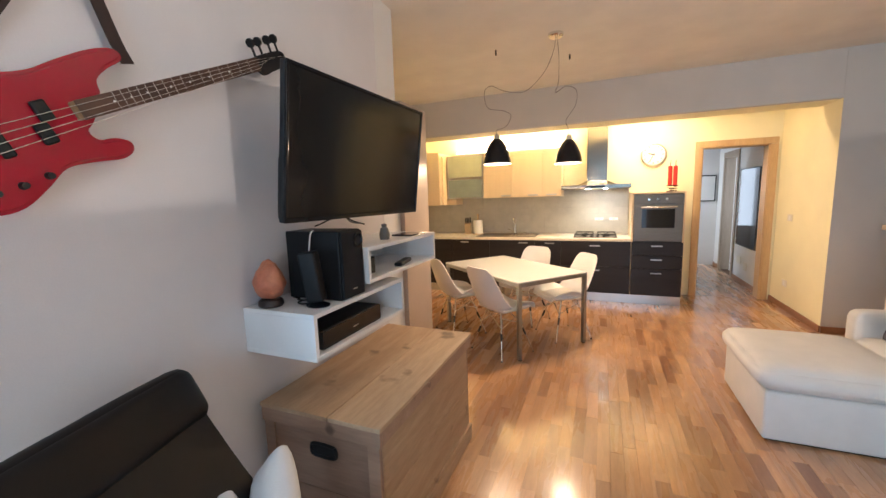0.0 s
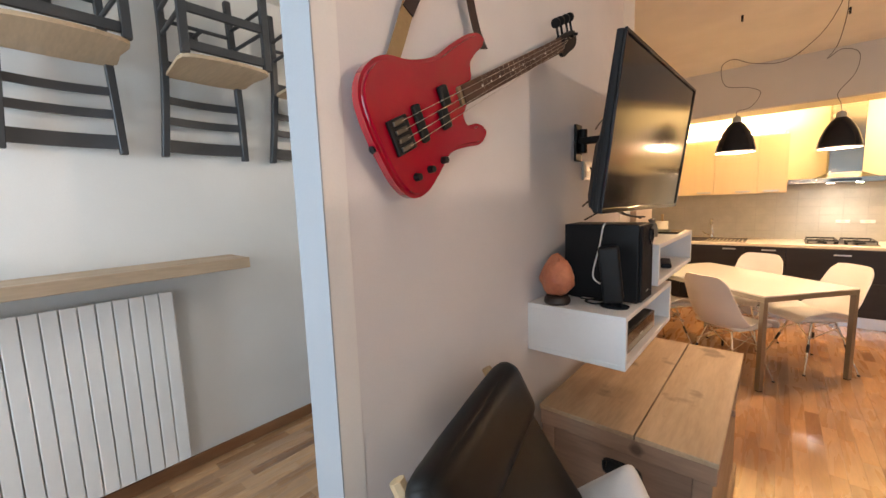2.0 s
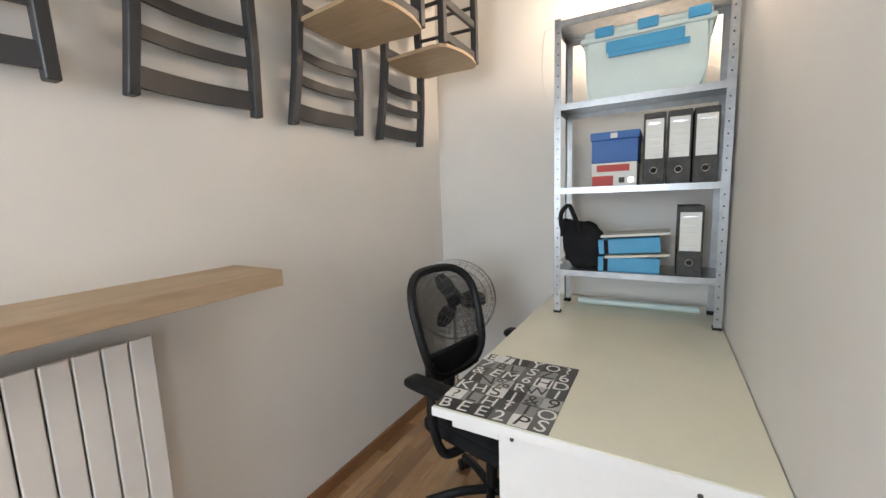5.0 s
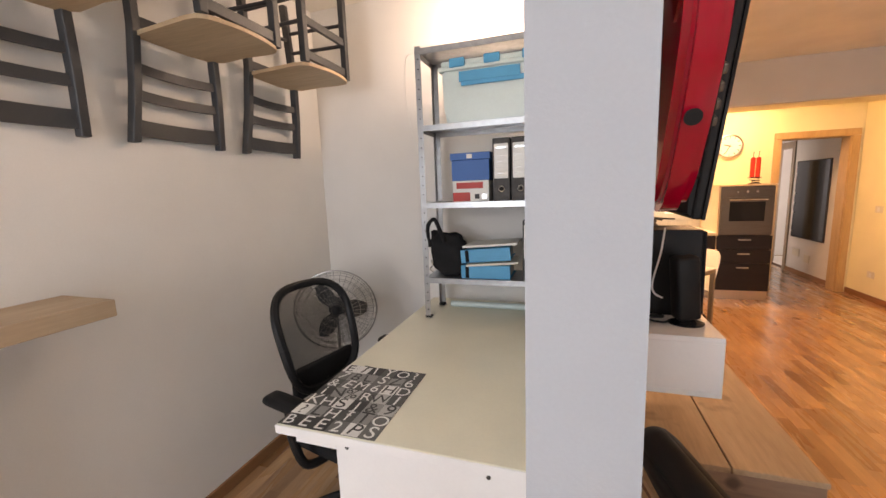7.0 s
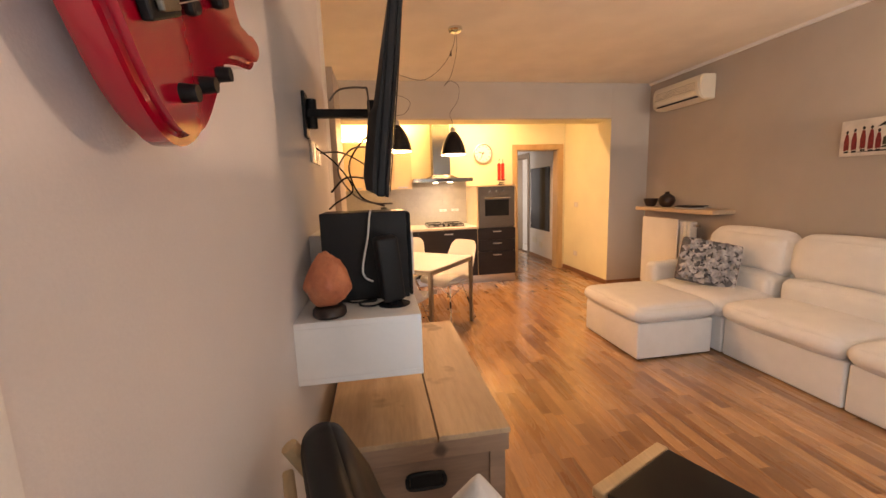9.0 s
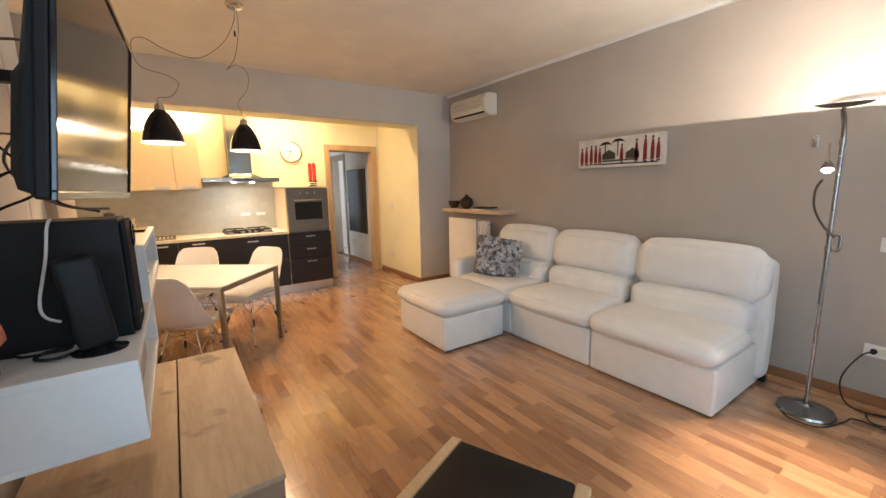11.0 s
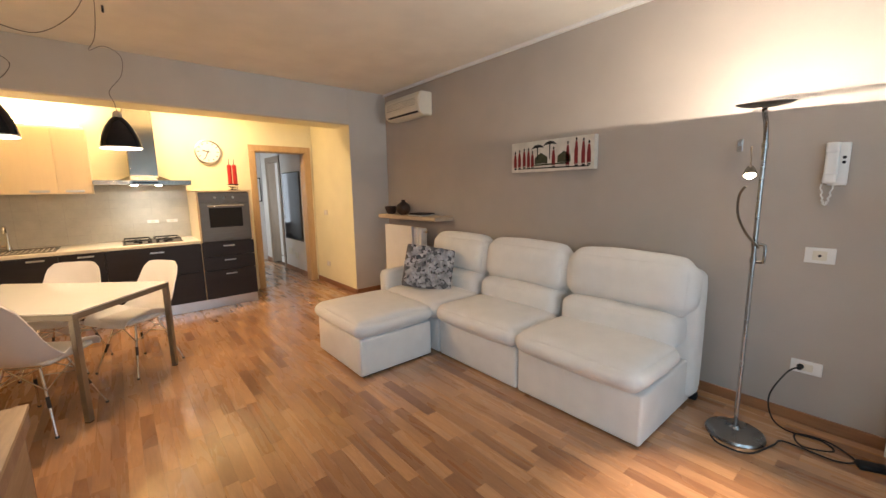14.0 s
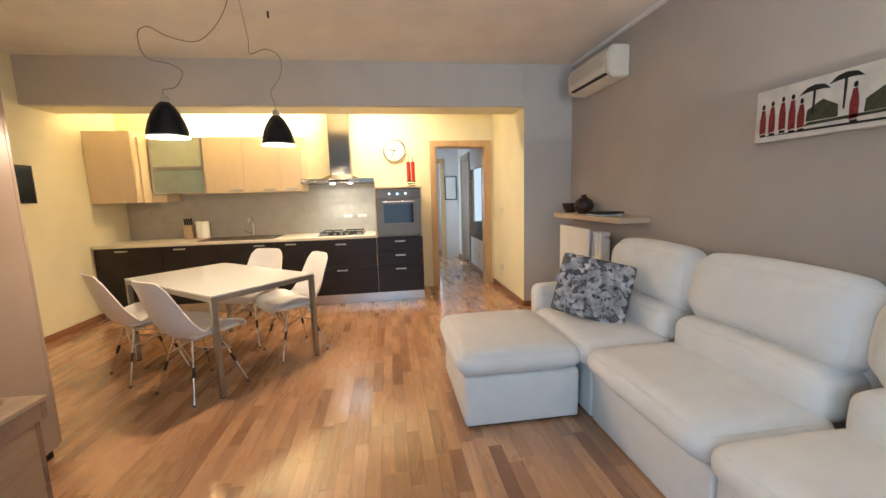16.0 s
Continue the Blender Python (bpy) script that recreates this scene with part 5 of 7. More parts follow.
part("reading_cup", bm, STEEL, arm, "small steel lamp cup", smooth=True)
bm = bmesh.new()
ball(bm, (RX, RY, 1.485), 0.021, 20)
part("reading_bulb", bm, HALO_BULB, arm, "glowing halogen bulb", smooth=True).visible_shadow = False
bm = bmesh.new()
tube(bm, [(RX, RY, 1.50), (RX - 0.01, RY, 1.56), (RX - 0.022, RY, 1.62)], 0.005, 6)
part("reading_handle", bm, CHROME, arm, smooth=True)

cable = thing("lamp_cable", "black lamp cable lying in loops with a foot dimmer", "cable", (2.3, 0.85, 0.01))
bm = bmesh.new()
tube(bm, [(WX - 0.03, 0.755, 0.355), (WX - 0.10, 0.80, 0.33), (WX - 0.15, 0.86, 0.18), (WX - 0.14, 0.84, 0.04), (WX - 0.18, 0.76, 0.008), (WX - 0.16, 0.62, 0.008), (WX - 0.26, 0.56, 0.02), (WX - 0.30, 0.68, 0.008), (WX - 0.20, 0.72, 0.016), (WX - 0.15, 0.60, 0.01), (WX - 0.25, 0.48, 0.008), (WX - 0.33, 0.55, 0.008), (WX - 0.32, 0.75, 0.008), (LX + 0.02, LY - 0.17, 0.008), (LX - 0.16, LY - 0.10, 0.008), (LX - 0.19, LY + 0.02, 0.012), (LX - 0.15, LY + 0.08, 0.02)], 0.0045, 6, 6)
part("cord", bm, RUBBER, cable, smooth=True)
part("foot_dimmer", softs((-0.03, 0.03, -0.06, 0.06, 0, 0.032), r=0.012, seg=3, m=pose(WX - 0.27, 0.42, 0.0005, 0, 0, 25)), BLACK_PLASTIC, cable, "black foot dimmer", smooth=True)
part("plug", shape(cyl, (WX - 0.012, 0.755, 0.355), (WX - 0.05, 0.755, 0.355), 0.017, 0.012), RUBBER, cable, smooth=True)


def wall_plate(name, y0, y1, z0, z1, label, button=True):
    s = thing(name, label, "wall plate", (WX, (y0 + y1) / 2, (z0 + z1) / 2))
    part("plate", softs((WX - 0.010, WX, y0, y1, z0, z1), r=0.004), WHITE_PLASTIC, s)
    yc = (y0 + y1) / 2
    part("insert", softs((WX - 0.0135, WX - 0.0105, yc - 0.03, yc + 0.03, z0 + 0.018, z1 - 0.018), r=0.002), IVORY, s)
    if button:
        part("button", shape(cyl, (WX - 0.0138, yc, (z0 + z1) / 2), (WX - 0.018, yc, (z0 + z1) / 2), 0.008), GREY_CARD, s)


wall_plate("light_switch", 0.67, 0.80, 0.985, 1.075, "white plastic wall switch plate")
wall_plate("wall_socket", 0.66, 0.80, 0.315, 0.395, "white plastic wall socket with a plug", False)
phone = thing("door_phone", "white wall-mounted door intercom with handset", "intercom", (WX, 0.74, 1.55))
part("base", softs((WX - 0.026, WX, 0.668, 0.745, 1.425, 1.655), r=0.008, seg=3), WHITE_PLASTIC, phone, smooth=True)
bm = bmesh.new()
soft_box(bm, WX - 0.052, WX - 0.0265, 0.706, 0.762, 1.44, 1.655, r=0.011, seg=3)
soft_box(bm, WX - 0.058, WX - 0.0262, 0.706, 0.764, 1.60, 1.658, r=0.012, seg=3)
soft_box(bm, WX - 0.058, WX - 0.0262, 0.706, 0.764, 1.437, 1.49, r=0.012, seg=3)
part("handset", bm, WHITE_PLASTIC, phone, smooth=True)
for k in range(2):
    part("button", shape(cyl, (WX - 0.0262, 0.688, 1.575 - 0.026 * k), (WX - 0.031, 0.688, 1.575 - 0.026 * k), 0.008), BLACK_PLASTIC, phone)
part("coil_cord", shape(tube, [(WX - 0.03 + 0.005 * math.cos(k * 1.9), 0.765 - 0.045 * k / 30 + 0.004 * math.sin(k * 1.9), 1.435 - 0.115 * math.sin(k / 30 * math.pi) ** 0.7) for k in range(31)], 0.004, 6, 3), WHITE_PLASTIC, phone, smooth=True)
hook = thing("wall_hook", "small grey metal wall hook", "hook", (WX, 1.15, 1.68))
part("plate", softs((WX - 0.008, WX, 1.145, 1.175, 1.645, 1.72), r=0.003), ALU, hook)
part("prong", shape(tube, [(WX - 0.008, 1.16, 1.70), (WX - 0.035, 1.16, 1.68), (WX - 0.045, 1.16, 1.70)], 0.006), ALU, hook, smooth=True)
vent = thing("wall_vent", "white slatted wall vent near the ceiling", "vent", (WX, 1.0, 2.6))
part("frame", softs((WX - 0.012, WX, 0.86, 0.88, 2.53, 2.68), (WX - 0.012, WX, 1.10, 1.12, 2.53, 2.68), (WX - 0.012, WX, 0.88, 1.10, 2.53, 2.55), (WX - 0.012, WX, 0.88, 1.10, 2.66, 2.68), r=0.002), WHITE_PLASTIC, vent)
for k in range(5):
    part("slat", softs((-0.011, 0.0, 0.882, 1.098, -0.009, 0.009), r=0.001, m=pose(WX - 0.003, 0, 2.563 + 0.021 * k, 0, 30, 0)), WHITE_PLASTIC, vent)
part("backing", boxes((WX - 0.0015, WX, 0.88, 1.10, 2.55, 2.66)), GREY_CARD, vent)
part("junction_cover", softs((WX - 0.006, WX, 0.74, 0.84, 2.58, 2.68), r=0.002), WHITE_PLASTIC, vent)


# ---- writing ----
def letters(text, size, m, material, parent, name="lettering", depth=0.0008, align="LEFT"):
    curve = bpy.data.curves.new(name, "FONT")
    curve.body, curve.size, curve.extrude = text, size, depth
    curve.align_x = align
    if name == "heading":
        curve.space_character, curve.offset = 1.0, 0.0013
    tmp = bpy.data.objects.new(name, curve)
    scene.collection.objects.link(tmp)
    bpy.context.view_layer.update()
    me = bpy.data.meshes.new_from_object(tmp.evaluated_get(bpy.context.evaluated_depsgraph_get()))
    bpy.data.objects.remove(tmp)
    me.transform(m)
    me.materials.clear()
    me.materials.append(material)
    ob = new(name, me)
    ob.parent = parent
    ob.matrix_parent_inverse = STANDS[parent.name].inverted()
    return ob


# printed board leaning on the wall
BM = pose(WX - 0.085, 0.385, 0.0, 0, 7, 0)
board = thing("printed_board", "white printed card board with green panels leaning on the wall", "sign board", (WX - 0.07, 0.1, 0))
part("board", softs((0, 0.012, -0.50, 0.0, 0.001, 0.66), r=0.002, m=BM), PAPER, board)
FACE = BM @ pose(-0.0006, 0, 0, 90, 0, -90)
letters("BACKLIGHT", 0.046, FACE @ pose(0.035, 0.59, 0), GREY_CARD, board, "heading")
for a, b, c, d, mt, nm in ((0.04, 0.10, 0.555, 0.560, GREY_CARD, "text_bar"), (0.04, 0.16, 0.50, 0.503, ALU, "text_bar"), (0.20, 0.30, 0.52, 0.525, ALU, "text_bar"), (0.04, 0.17, 0.49, 0.493, ALU, "text_bar"), (0.05, 0.14, 0.20, 0.225, ALU, "text_bar"), (0.05, 0.13, 0.235, 0.24, ALU, "text_bar"), (0.06, 0.08, 0.045, 0.055, GREY_CARD, "text_bar"), (0.13, 0.15, 0.045, 0.055, GREY_CARD, "text_bar"), (0.21, 0.40, 0.02, 0.24, GREEN, "green_panel"), (0.23, 0.34, 0.36, 0.385, GREEN, "green_panel"), (0.04, 0.10, 0.42, 0.424, ALU, "text_bar"), (0.04, 0.12, 0.36, 0.364, ALU, "text_bar")):
    part(nm, softs((-0.0014, -0.0003, -b, -a, c, d), r=0.0003, seg=1, m=BM), mt, board)

fr = thing("empty_picture_frame", "white moulded picture frame standing against the wall", "picture frame", (WX - 0.04, 0.0, 0.6))
FM = pose(WX - 0.045, 0.26, 0.62, 0, 5, 0)
bm = bmesh.new()
for b in ((0, 0.03, -0.40, 0.0, 0.32, 0.39), (0, 0.03, -0.07, 0.0, 0.0, 0.32), (0, 0.03, -0.40, -0.33, 0.0, 0.32), (0, 0.03, -0.33, -0.07, 0.0, 0.06)):
    soft_box(bm, *b, r=0.008, seg=2, m=FM)
part("moulding", bm, WHITE_LACQUER, fr, smooth=True)
part("backing", softs((0.018, 0.022, -0.34, -0.06, 0.05, 0.33), r=0.001, m=FM), GREY_CARD, fr, "dark backing")
dk = thing("fuse_box", "dark cover with a white top rail on the wall", "wall box", (WX - 0.02, 0.1, 1.6))
part("cover", softs((WX - 0.03, WX, 0.09, 0.265, 1.49, 1.69), r=0.003), GREY_CARD, dk)
part("top_rail", softs((WX - 0.034, WX, 0.09, 0.265, 1.692, 1.735), r=0.003), WHITE_LACQUER, dk)

# white open bookcase
SX1, SY1, SY0 = 2.484, 0.20, -0.75
bc = thing("open_bookcase", "white open bookcase crowded with papers and magazines", "bookcase", (2.3, -0.3, 0))
LEVELS = ((0.02, 1.86), (0.33, 1.93), (0.59, 1.97), (0.85, 2.01), (1.145, 2.04), (1.465, 2.07), (1.775, 2.09), (2.13, 2.10))
for z, x in LEVELS:
    if z > 0.1:
        part("shelf", softs((x, SX1, SY0, SY1, z - 0.024, z), r=0.002), WHITE_LACQUER, bc)
part("base", softs((LEVELS[0][1], SX1, SY0, SY1 - 0.005, 0.0, 0.10), r=0.003), WHITE_LACQUER, bc)
part("back_panel", softs((2.485, 2.505, SY0, SY1 - 0.08, 0.101, 2.30), r=0.002), SHELF_GREY, bc, "grey back panel")
rnd = random.Random(21)
for z, x, kinds in ((0.10, 1.88, 7), (0.33, 1.95, 6), (0.59, 1.98, 6), (0.85, 2.02, 3)):
    h = z + 0.0005
    for k in range(kinds):
        t = rnd.uniform(0.006, 0.016)
        w, d = rnd.uniform(0.20, 0.24), rnd.uniform(0.27, 0.32)
        yc = SY1 - 0.19 + rnd.uniform(-0.015, 0.012)
        solo("magazine", softs((-w / 2, w / 2, -d / 2, d / 2, 0, t), r=0.0015, seg=1, m=pose(x + 0.145, yc - 0.02, h, 0, 0, rnd.uniform(-5, 5))), rnd.choice((PAPER, IVORY, GREY_CARD, PAPER, ROSEWOOD)) if z < 0.8 else (RED_CARD, PAPER, RED_CARD)[k], "flat magazine in a stack on the white bookcase", "magazine", "stacked magazines")
        h += t + 0.0003
for k in range(5):
    solo("folded_leaflet", softs((-0.003, 0.003, -0.05, 0.05, 0, 0.14), r=0.001, seg=1, m=pose(1.90 + 0.02 * k, SY1 - 0.08 - 0.035 * k, 0.20, rnd.uniform(-10, 10), rnd.uniform(-20, 20), rnd.uniform(0, 60))), PAPER, "white folded leaflet standing on the stack", "leaflet", "leaflets")
solo("grey_folder", softs((-0.01, 0.01, -0.11, 0.11, 0, 0.22), r=0.003, m=pose(2.16, SY1 - 0.14, 1.146, 0, 14, 35)), GREY_CARD, "grey folder leaning on the bookcase", "folder")
solo("red_bowl", shape(lathe, [(0.001, 0), (0.05, 0.0), (0.085, 0.03), (0.08, 0.03), (0.045, 0.006), (0.001, 0.005)], (2.15, SY1 - 0.24, 0.90), 24), RED_CARD, "small red bowl on the bookcase", "bowl", smooth=True)
solo("red_ornament", shape(lathe, [(0.001, 0), (0.03, 0.0), (0.045, 0.03), (0.02, 0.07), (0.001, 0.075)], (2.22, SY1 - 0.2, 1.7755), 20), RED_CARD, "small red ornament on the bookcase", "ornament", smooth=True)

# ---- television wall ----
PX = -1.43
tv = thing("television", "flat black television on a swing-out wall bracket", "television", (-1.1, 1.9, 1.7))
TM = pose(-1.098, 1.905, 1.70, 0, 0, 0) @ pose(0, 0, 0, 0, 7.0, 0) @ pose(0, 0, 0, 0, 0, -2.2)
part("cabinet", softs((-0.028, -0.004, -0.497, 0.497, -0.283, 0.283), r=0.006, m=TM), BLACK_PLASTIC, tv)
bm = bmesh.new()
for b in ((-0.0038, 0.006, -0.497, 0.497, 0.270, 0.283), (-0.0038, 0.006, -0.497, 0.497, -0.283, -0.265), (-0.0038, 0.006, -0.497, -0.484, -0.265, 0.270), (-0.0038, 0.006, 0.484, 0.497, -0.265, 0.270)):
    soft_box(bm, *b, r=0.002, m=TM)
part("bezel", bm, GLOSS_BLACK, tv)
part("screen", softs((-0.0037, 0.0005, -0.4835, 0.4835, -0.2645, 0.2695), r=0.0004, seg=1, m=TM), SCREEN, tv, "dark glossy screen")
bm = bmesh.new()
rows = []
for y, k in ((-0.488, 0.3), (-0.455, 0.85), (-0.40, 1.0), (0.0, 1.0), (0.40, 1.0), (0.455, 0.85), (0.488, 0.3)):
    rows.append([bm.verts.new(TM @ Vector((-0.0275 - 0.75 * d * k, y, z))) for z, d in ((0.262, 0.002), (0.20, 0.014), (0.10, 0.026), (0.02, 0.034), (-0.04, 0.040), (-0.06, 0.056), (-0.23, 0.060), (-0.268, 0.046), (-0.278, 0.004))])
for p, q in zip(rows, rows[1:]):
    for k in range(8):
        bm.faces.new((p[k], p[k + 1], q[k + 1], q[k]))
    bm.faces.new((p[8], p[0], q[0], q[8]))
bm.faces.new(rows[0])
bm.faces.new(rows[-1][::-1])
part("rear_housing", bm, BLACK_PLASTIC, tv, "bulging black rear housing", smooth=True, angle=30)
brk = part("bracket_arm", softs((PX + 0.012, -1.175, 1.885, 1.925, 1.719, 1.748), r=0.004), BLACK_PLASTIC, tv, "black bracket arm")
part("wall_plate", softs((PX, PX + 0.0118, 1.87, 1.94, 1.645, 1.81), r=0.003), BLACK_PLASTIC, brk)
part("hinge", shape(cyl, (PX + 0.03, 1.905, 1.68), (PX + 0.03, 1.905, 1.785), 0.018), BLACK_PLASTIC, brk, smooth=True)
part("mount_head", softs((-1.195, -1.15, 1.875, 1.935, 1.68, 1.78), r=0.006), BLACK_PLASTIC, brk)
for k in range(2):
    s = thing("wall_socket", "small ivory wall socket behind the television", "socket", (PX, 2.0 + 0.1 * k, 1.60), group="sockets behind the television")
    part("plate", softs((PX, PX + 0.010, 1.97 + 0.13 * k, 2.07 + 0.13 * k, 1.56, 1.65), r=0.004), IVORY, s)
    part("insert", softs((PX + 0.0102, PX + 0.0125, 1.99 + 0.13 * k, 2.05 + 0.13 * k, 1.575, 1.635), r=0.002), WHITE_PLASTIC, s)
rnd = random.Random(8)
CABLES = [
    [(PX + 0.02, 2.02, 1.62), (PX + 0.10, 1.97, 1.55), (PX + 0.16, 1.93, 1.45), (PX + 0.10, 1.86, 1.40), (PX + 0.08, 1.80, 1.38)],
    [(-1.16, 1.85, 1.60), (-1.26, 1.87, 1.60), (-1.32, 1.90, 1.52), (-1.27, 1.92, 1.43), (-1.20, 1.88, 1.395), (-1.12, 1.85, 1.39)],
    [(-1.17, 1.95, 1.66), (-1.22, 1.95, 1.64), (-1.28, 1.93, 1.54), (-1.24, 1.90, 1.42), (-1.15, 1.92, 1.38)],
    [(PX + 0.02, 2.12, 1.61), (PX + 0.12, 2.02, 1.60), (PX + 0.22, 1.93, 1.54), (-1.16, 1.85, 1.50)],
    [(PX + 0.10, 1.86, 1.77), (PX + 0.14, 1.86, 1.81), (-1.21, 1.87, 1.82), (-1.19, 1.87, 1.80), (-1.19, 1.88, 1.64)],
    [(PX + 0.10, 1.72, 1.44), (PX + 0.15, 1.78, 1.49), (-1.20, 1.84, 1.48), (-1.16, 1.86, 1.44)],
]
for i, c in enumerate(CABLES):
    solo("tv_cable", shape(tube, c, 0.0035, 6, 6), (RUBBER, CABLE, RUBBER, CABLE, CABLE, RUBBER)[i], "thin dark cable hanging behind the television", "cable", "television cables", smooth=True)


def cube_shelf(y0, y1, z0, z1, x1, label):
    s = thing("wall_shelf", label, "shelf", (PX, y0, z0), group="white box shelves")
    t = 0.018
    part("top_board", softs((PX, x1, y0, y1, z1 - t, z1), r=0.0015), WHITE_LACQUER, s)
    part("bottom_board", softs((PX, x1, y0, y1, z0, z0 + t), r=0.0015), WHITE_LACQUER, s)
    part("end_board", softs((PX, x1, y0, y0 + t, z0 + t, z1 - t), r=0.001), WHITE_LACQUER, s)
    part("end_board", softs((PX, x1, y1 - t, y1, z0 + t, z1 - t), r=0.001), WHITE_LACQUER, s)
    part("back_board", boxes((PX, PX + 0.006, y0 + t, y1 - t, z0 + t, z1 - t)), WHITE_LACQUER, s)


cube_shelf(1.43, 2.13, 0.89, 1.077, -1.068, "white laminate box shelf fixed to the wall")
cube_shelf(1.79, 2.535, 1.118, 1.285, -1.052, "upper white laminate box shelf fixed to the wall")
sub = thing("subwoofer", "black subwoofer with a round port on the lower shelf", "loudspeaker", (-1.22, 1.7, 1.077))
part("cabinet", softs((-1.365, -1.085, 1.625, 1.784, 1.0775, 1.372), r=0.004), BLACK_PLASTIC, sub)
part("front_grille", softs((-1.0845, -1.072, 1.63, 1.78, 1.083, 1.366), r=0.005), BLACK_FABRIC, sub)
PM2 = pose(-1.0715, 1.742, 1.325, 0, 90, 0)
bm = bmesh.new()
lathe(bm, [(0.034, 0.0), (0.034, 0.004), (0.026, 0.005), (0.022, -0.003)], seg=28, m=PM2)
part("port_ring", bm, GLOSS_BLACK, sub, smooth=True)
part("badge", softs((-1.0718, -1.0708, 1.69, 1.72, 1.115, 1.12), r=0.0003, seg=1), ALU, sub)
cords = solo("white_power_cable", shape(tube, [(-1.20, 1.615, 1.378), (-1.205, 1.60, 1.36), (-1.215, 1.595, 1.29), (-1.235, 1.59, 1.20), (-1.23, 1.585, 1.165), (-1.205, 1.58, 1.15)], 0.0032, 8), WHITE_PLASTIC, "white cord hanging over the subwoofer", "cable", smooth=True)
sp = thing("satellite_speaker", "slim black desktop speaker on an oval foot", "loudspeaker", (-1.148, 1.545, 1.077))
part("body", softs((-0.035, 0.035, -0.028, 0.028, 0.02, 0.225), r=0.010, seg=3, m=pose(-1.142, 1.545, 1.077, 3, -6, 15)), BLACK_PLASTIC, sp, smooth=True)
bm = bmesh.new()
lathe(bm, [(0.001, 0.0005), (0.05, 0.0005), (0.052, 0.006), (0.03, 0.014), (0.012, 0.025), (0.001, 0.03)], (0, 0, 0), 28, m=pose(0, 0, 0) @ Matrix.Diagonal((1.0, 0.8, 1, 1)))
bmesh.ops.translate(bm, vec=(-1.142, 1.545, 1.077), verts=bm.verts)
part("foot", bm, GLOSS_BLACK, sp, smooth=True)
sc = solo("speaker_cord", shape(tube, [(-1.18, 1.56, 1.083), (-1.21, 1.53, 1.083), (-1.25, 1.55, 1.083), (-1.24, 1.59, 1.083), (-1.20, 1.60, 1.083), (-1.21, 1.57, 1.087), (-1.27, 1.57, 1.087), (-1.29, 1.60, 1.083), (-1.33, 1.61, 1.083)], 0.0035, 6), RUBBER, "thin cord curled on the white shelf", "cable", smooth=True)
salt = thing("salt_lamp", "orange-pink rock salt lamp on a dark wooden foot", "lamp", (-1.33, 1.485, 1.077))
bm = bmesh.new()
bmesh.ops.create_icosphere(bm, subdivisions=4, radius=1)
for v in bm.verts:
    d = v.co.normalized()
    n = noise.noise(d * 1.7 + Vector((3, 1, 2))) * 0.16 + noise.noise(d * 4.5) * 0.06
    r = 1 + n - 0.25 * max(0, d.z) * (abs(d.x) + abs(d.y)) * 0.5
    tp = 1 - 0.36 * max(0, d.z) ** 1.3
    v.co = Vector((d.x * 0.064 * r * tp, d.y * 0.062 * r * tp, d.z * (0.104 if d.z > 0 else 0.07) * r))
bmesh.ops.translate(bm, vec=(-1.335, 1.487, 1.176), verts=bm.verts)
part("salt_rock", bm, SALT, salt, smooth=True, angle=30)
bm = bmesh.new()
lathe(bm, [(0.001, 1.0775), (0.045, 1.0775), (0.05, 1.085), (0.048, 1.10), (0.04, 1.108), (0.001, 1.108)], (-1.335, 1.487, 0), 28)
part("foot", bm, CERAMIC, salt, "dark wooden foot", smooth=True)
rec = thing("media_player", "flat black media player in the lower box shelf", "media player", (-1.2, 1.7, 0.908))
part("case", softs((-1.38, -1.10, 1.50, 1.93, 0.9085, 0.985), r=0.004), BLACK_PLASTIC, rec)
part("front_panel", softs((-1.0995, -1.092, 1.50, 1.93, 0.910, 0.983), r=0.002), GLOSS_BLACK, rec)
part("badge", softs((-1.0918, -1.0908, 1.70, 1.74, 0.94, 0.944), r=0.0003, seg=1), ALU, rec)
bx = thing("small_black_box", "small black plastic box in the upper box shelf", "box", (-1.15, 1.9, 1.137))
part("case", softs((-1.19, -1.12, 1.83, 1.95, 1.1365, 1.215), r=0.005, m=pose(0, 0, 0)), BLACK_PLASTIC, bx)
part("lid", softs((-1.19, -1.12, 1.83, 1.95, 1.2155, 1.222), r=0.002), GLOSS_BLACK, bx)
rm = thing("remote_control", "slim black remote control in the upper box shelf", "remote control", (-1.12, 2.2, 1.137))
part("case", softs((-0.022, 0.022, -0.10, 0.10, 0, 0.02), r=0.006, m=pose(-1.11, 2.22, 1.1365, 0, 0, 12)), BLACK_PLASTIC, rm)
part("keypad", softs((-0.016, 0.016, -0.08, 0.05, 0.0202, 0.0215), r=0.0005, m=pose(-1.11, 2.22, 1.1365, 0, 0, 12)), GREY_CARD, rm)
solo("dark_tablet", softs((-1.20, -1.07, 2.26, 2.44, 1.2855, 1.294), r=0.003), GLOSS_BLACK, "dark flat device lying on the upper shelf", "device")
solo("small_glass_jar", shape(lathe, [(0.001, 0), (0.025, 0), (0.028, 0.03), (0.02, 0.06), (0.012, 0.065), (0.016, 0.08), (0.001, 0.085)], (-1.15, 2.10, 1.2855), 20), CABLE, "small grey glass figure on the upper shelf", "ornament", smooth=True)

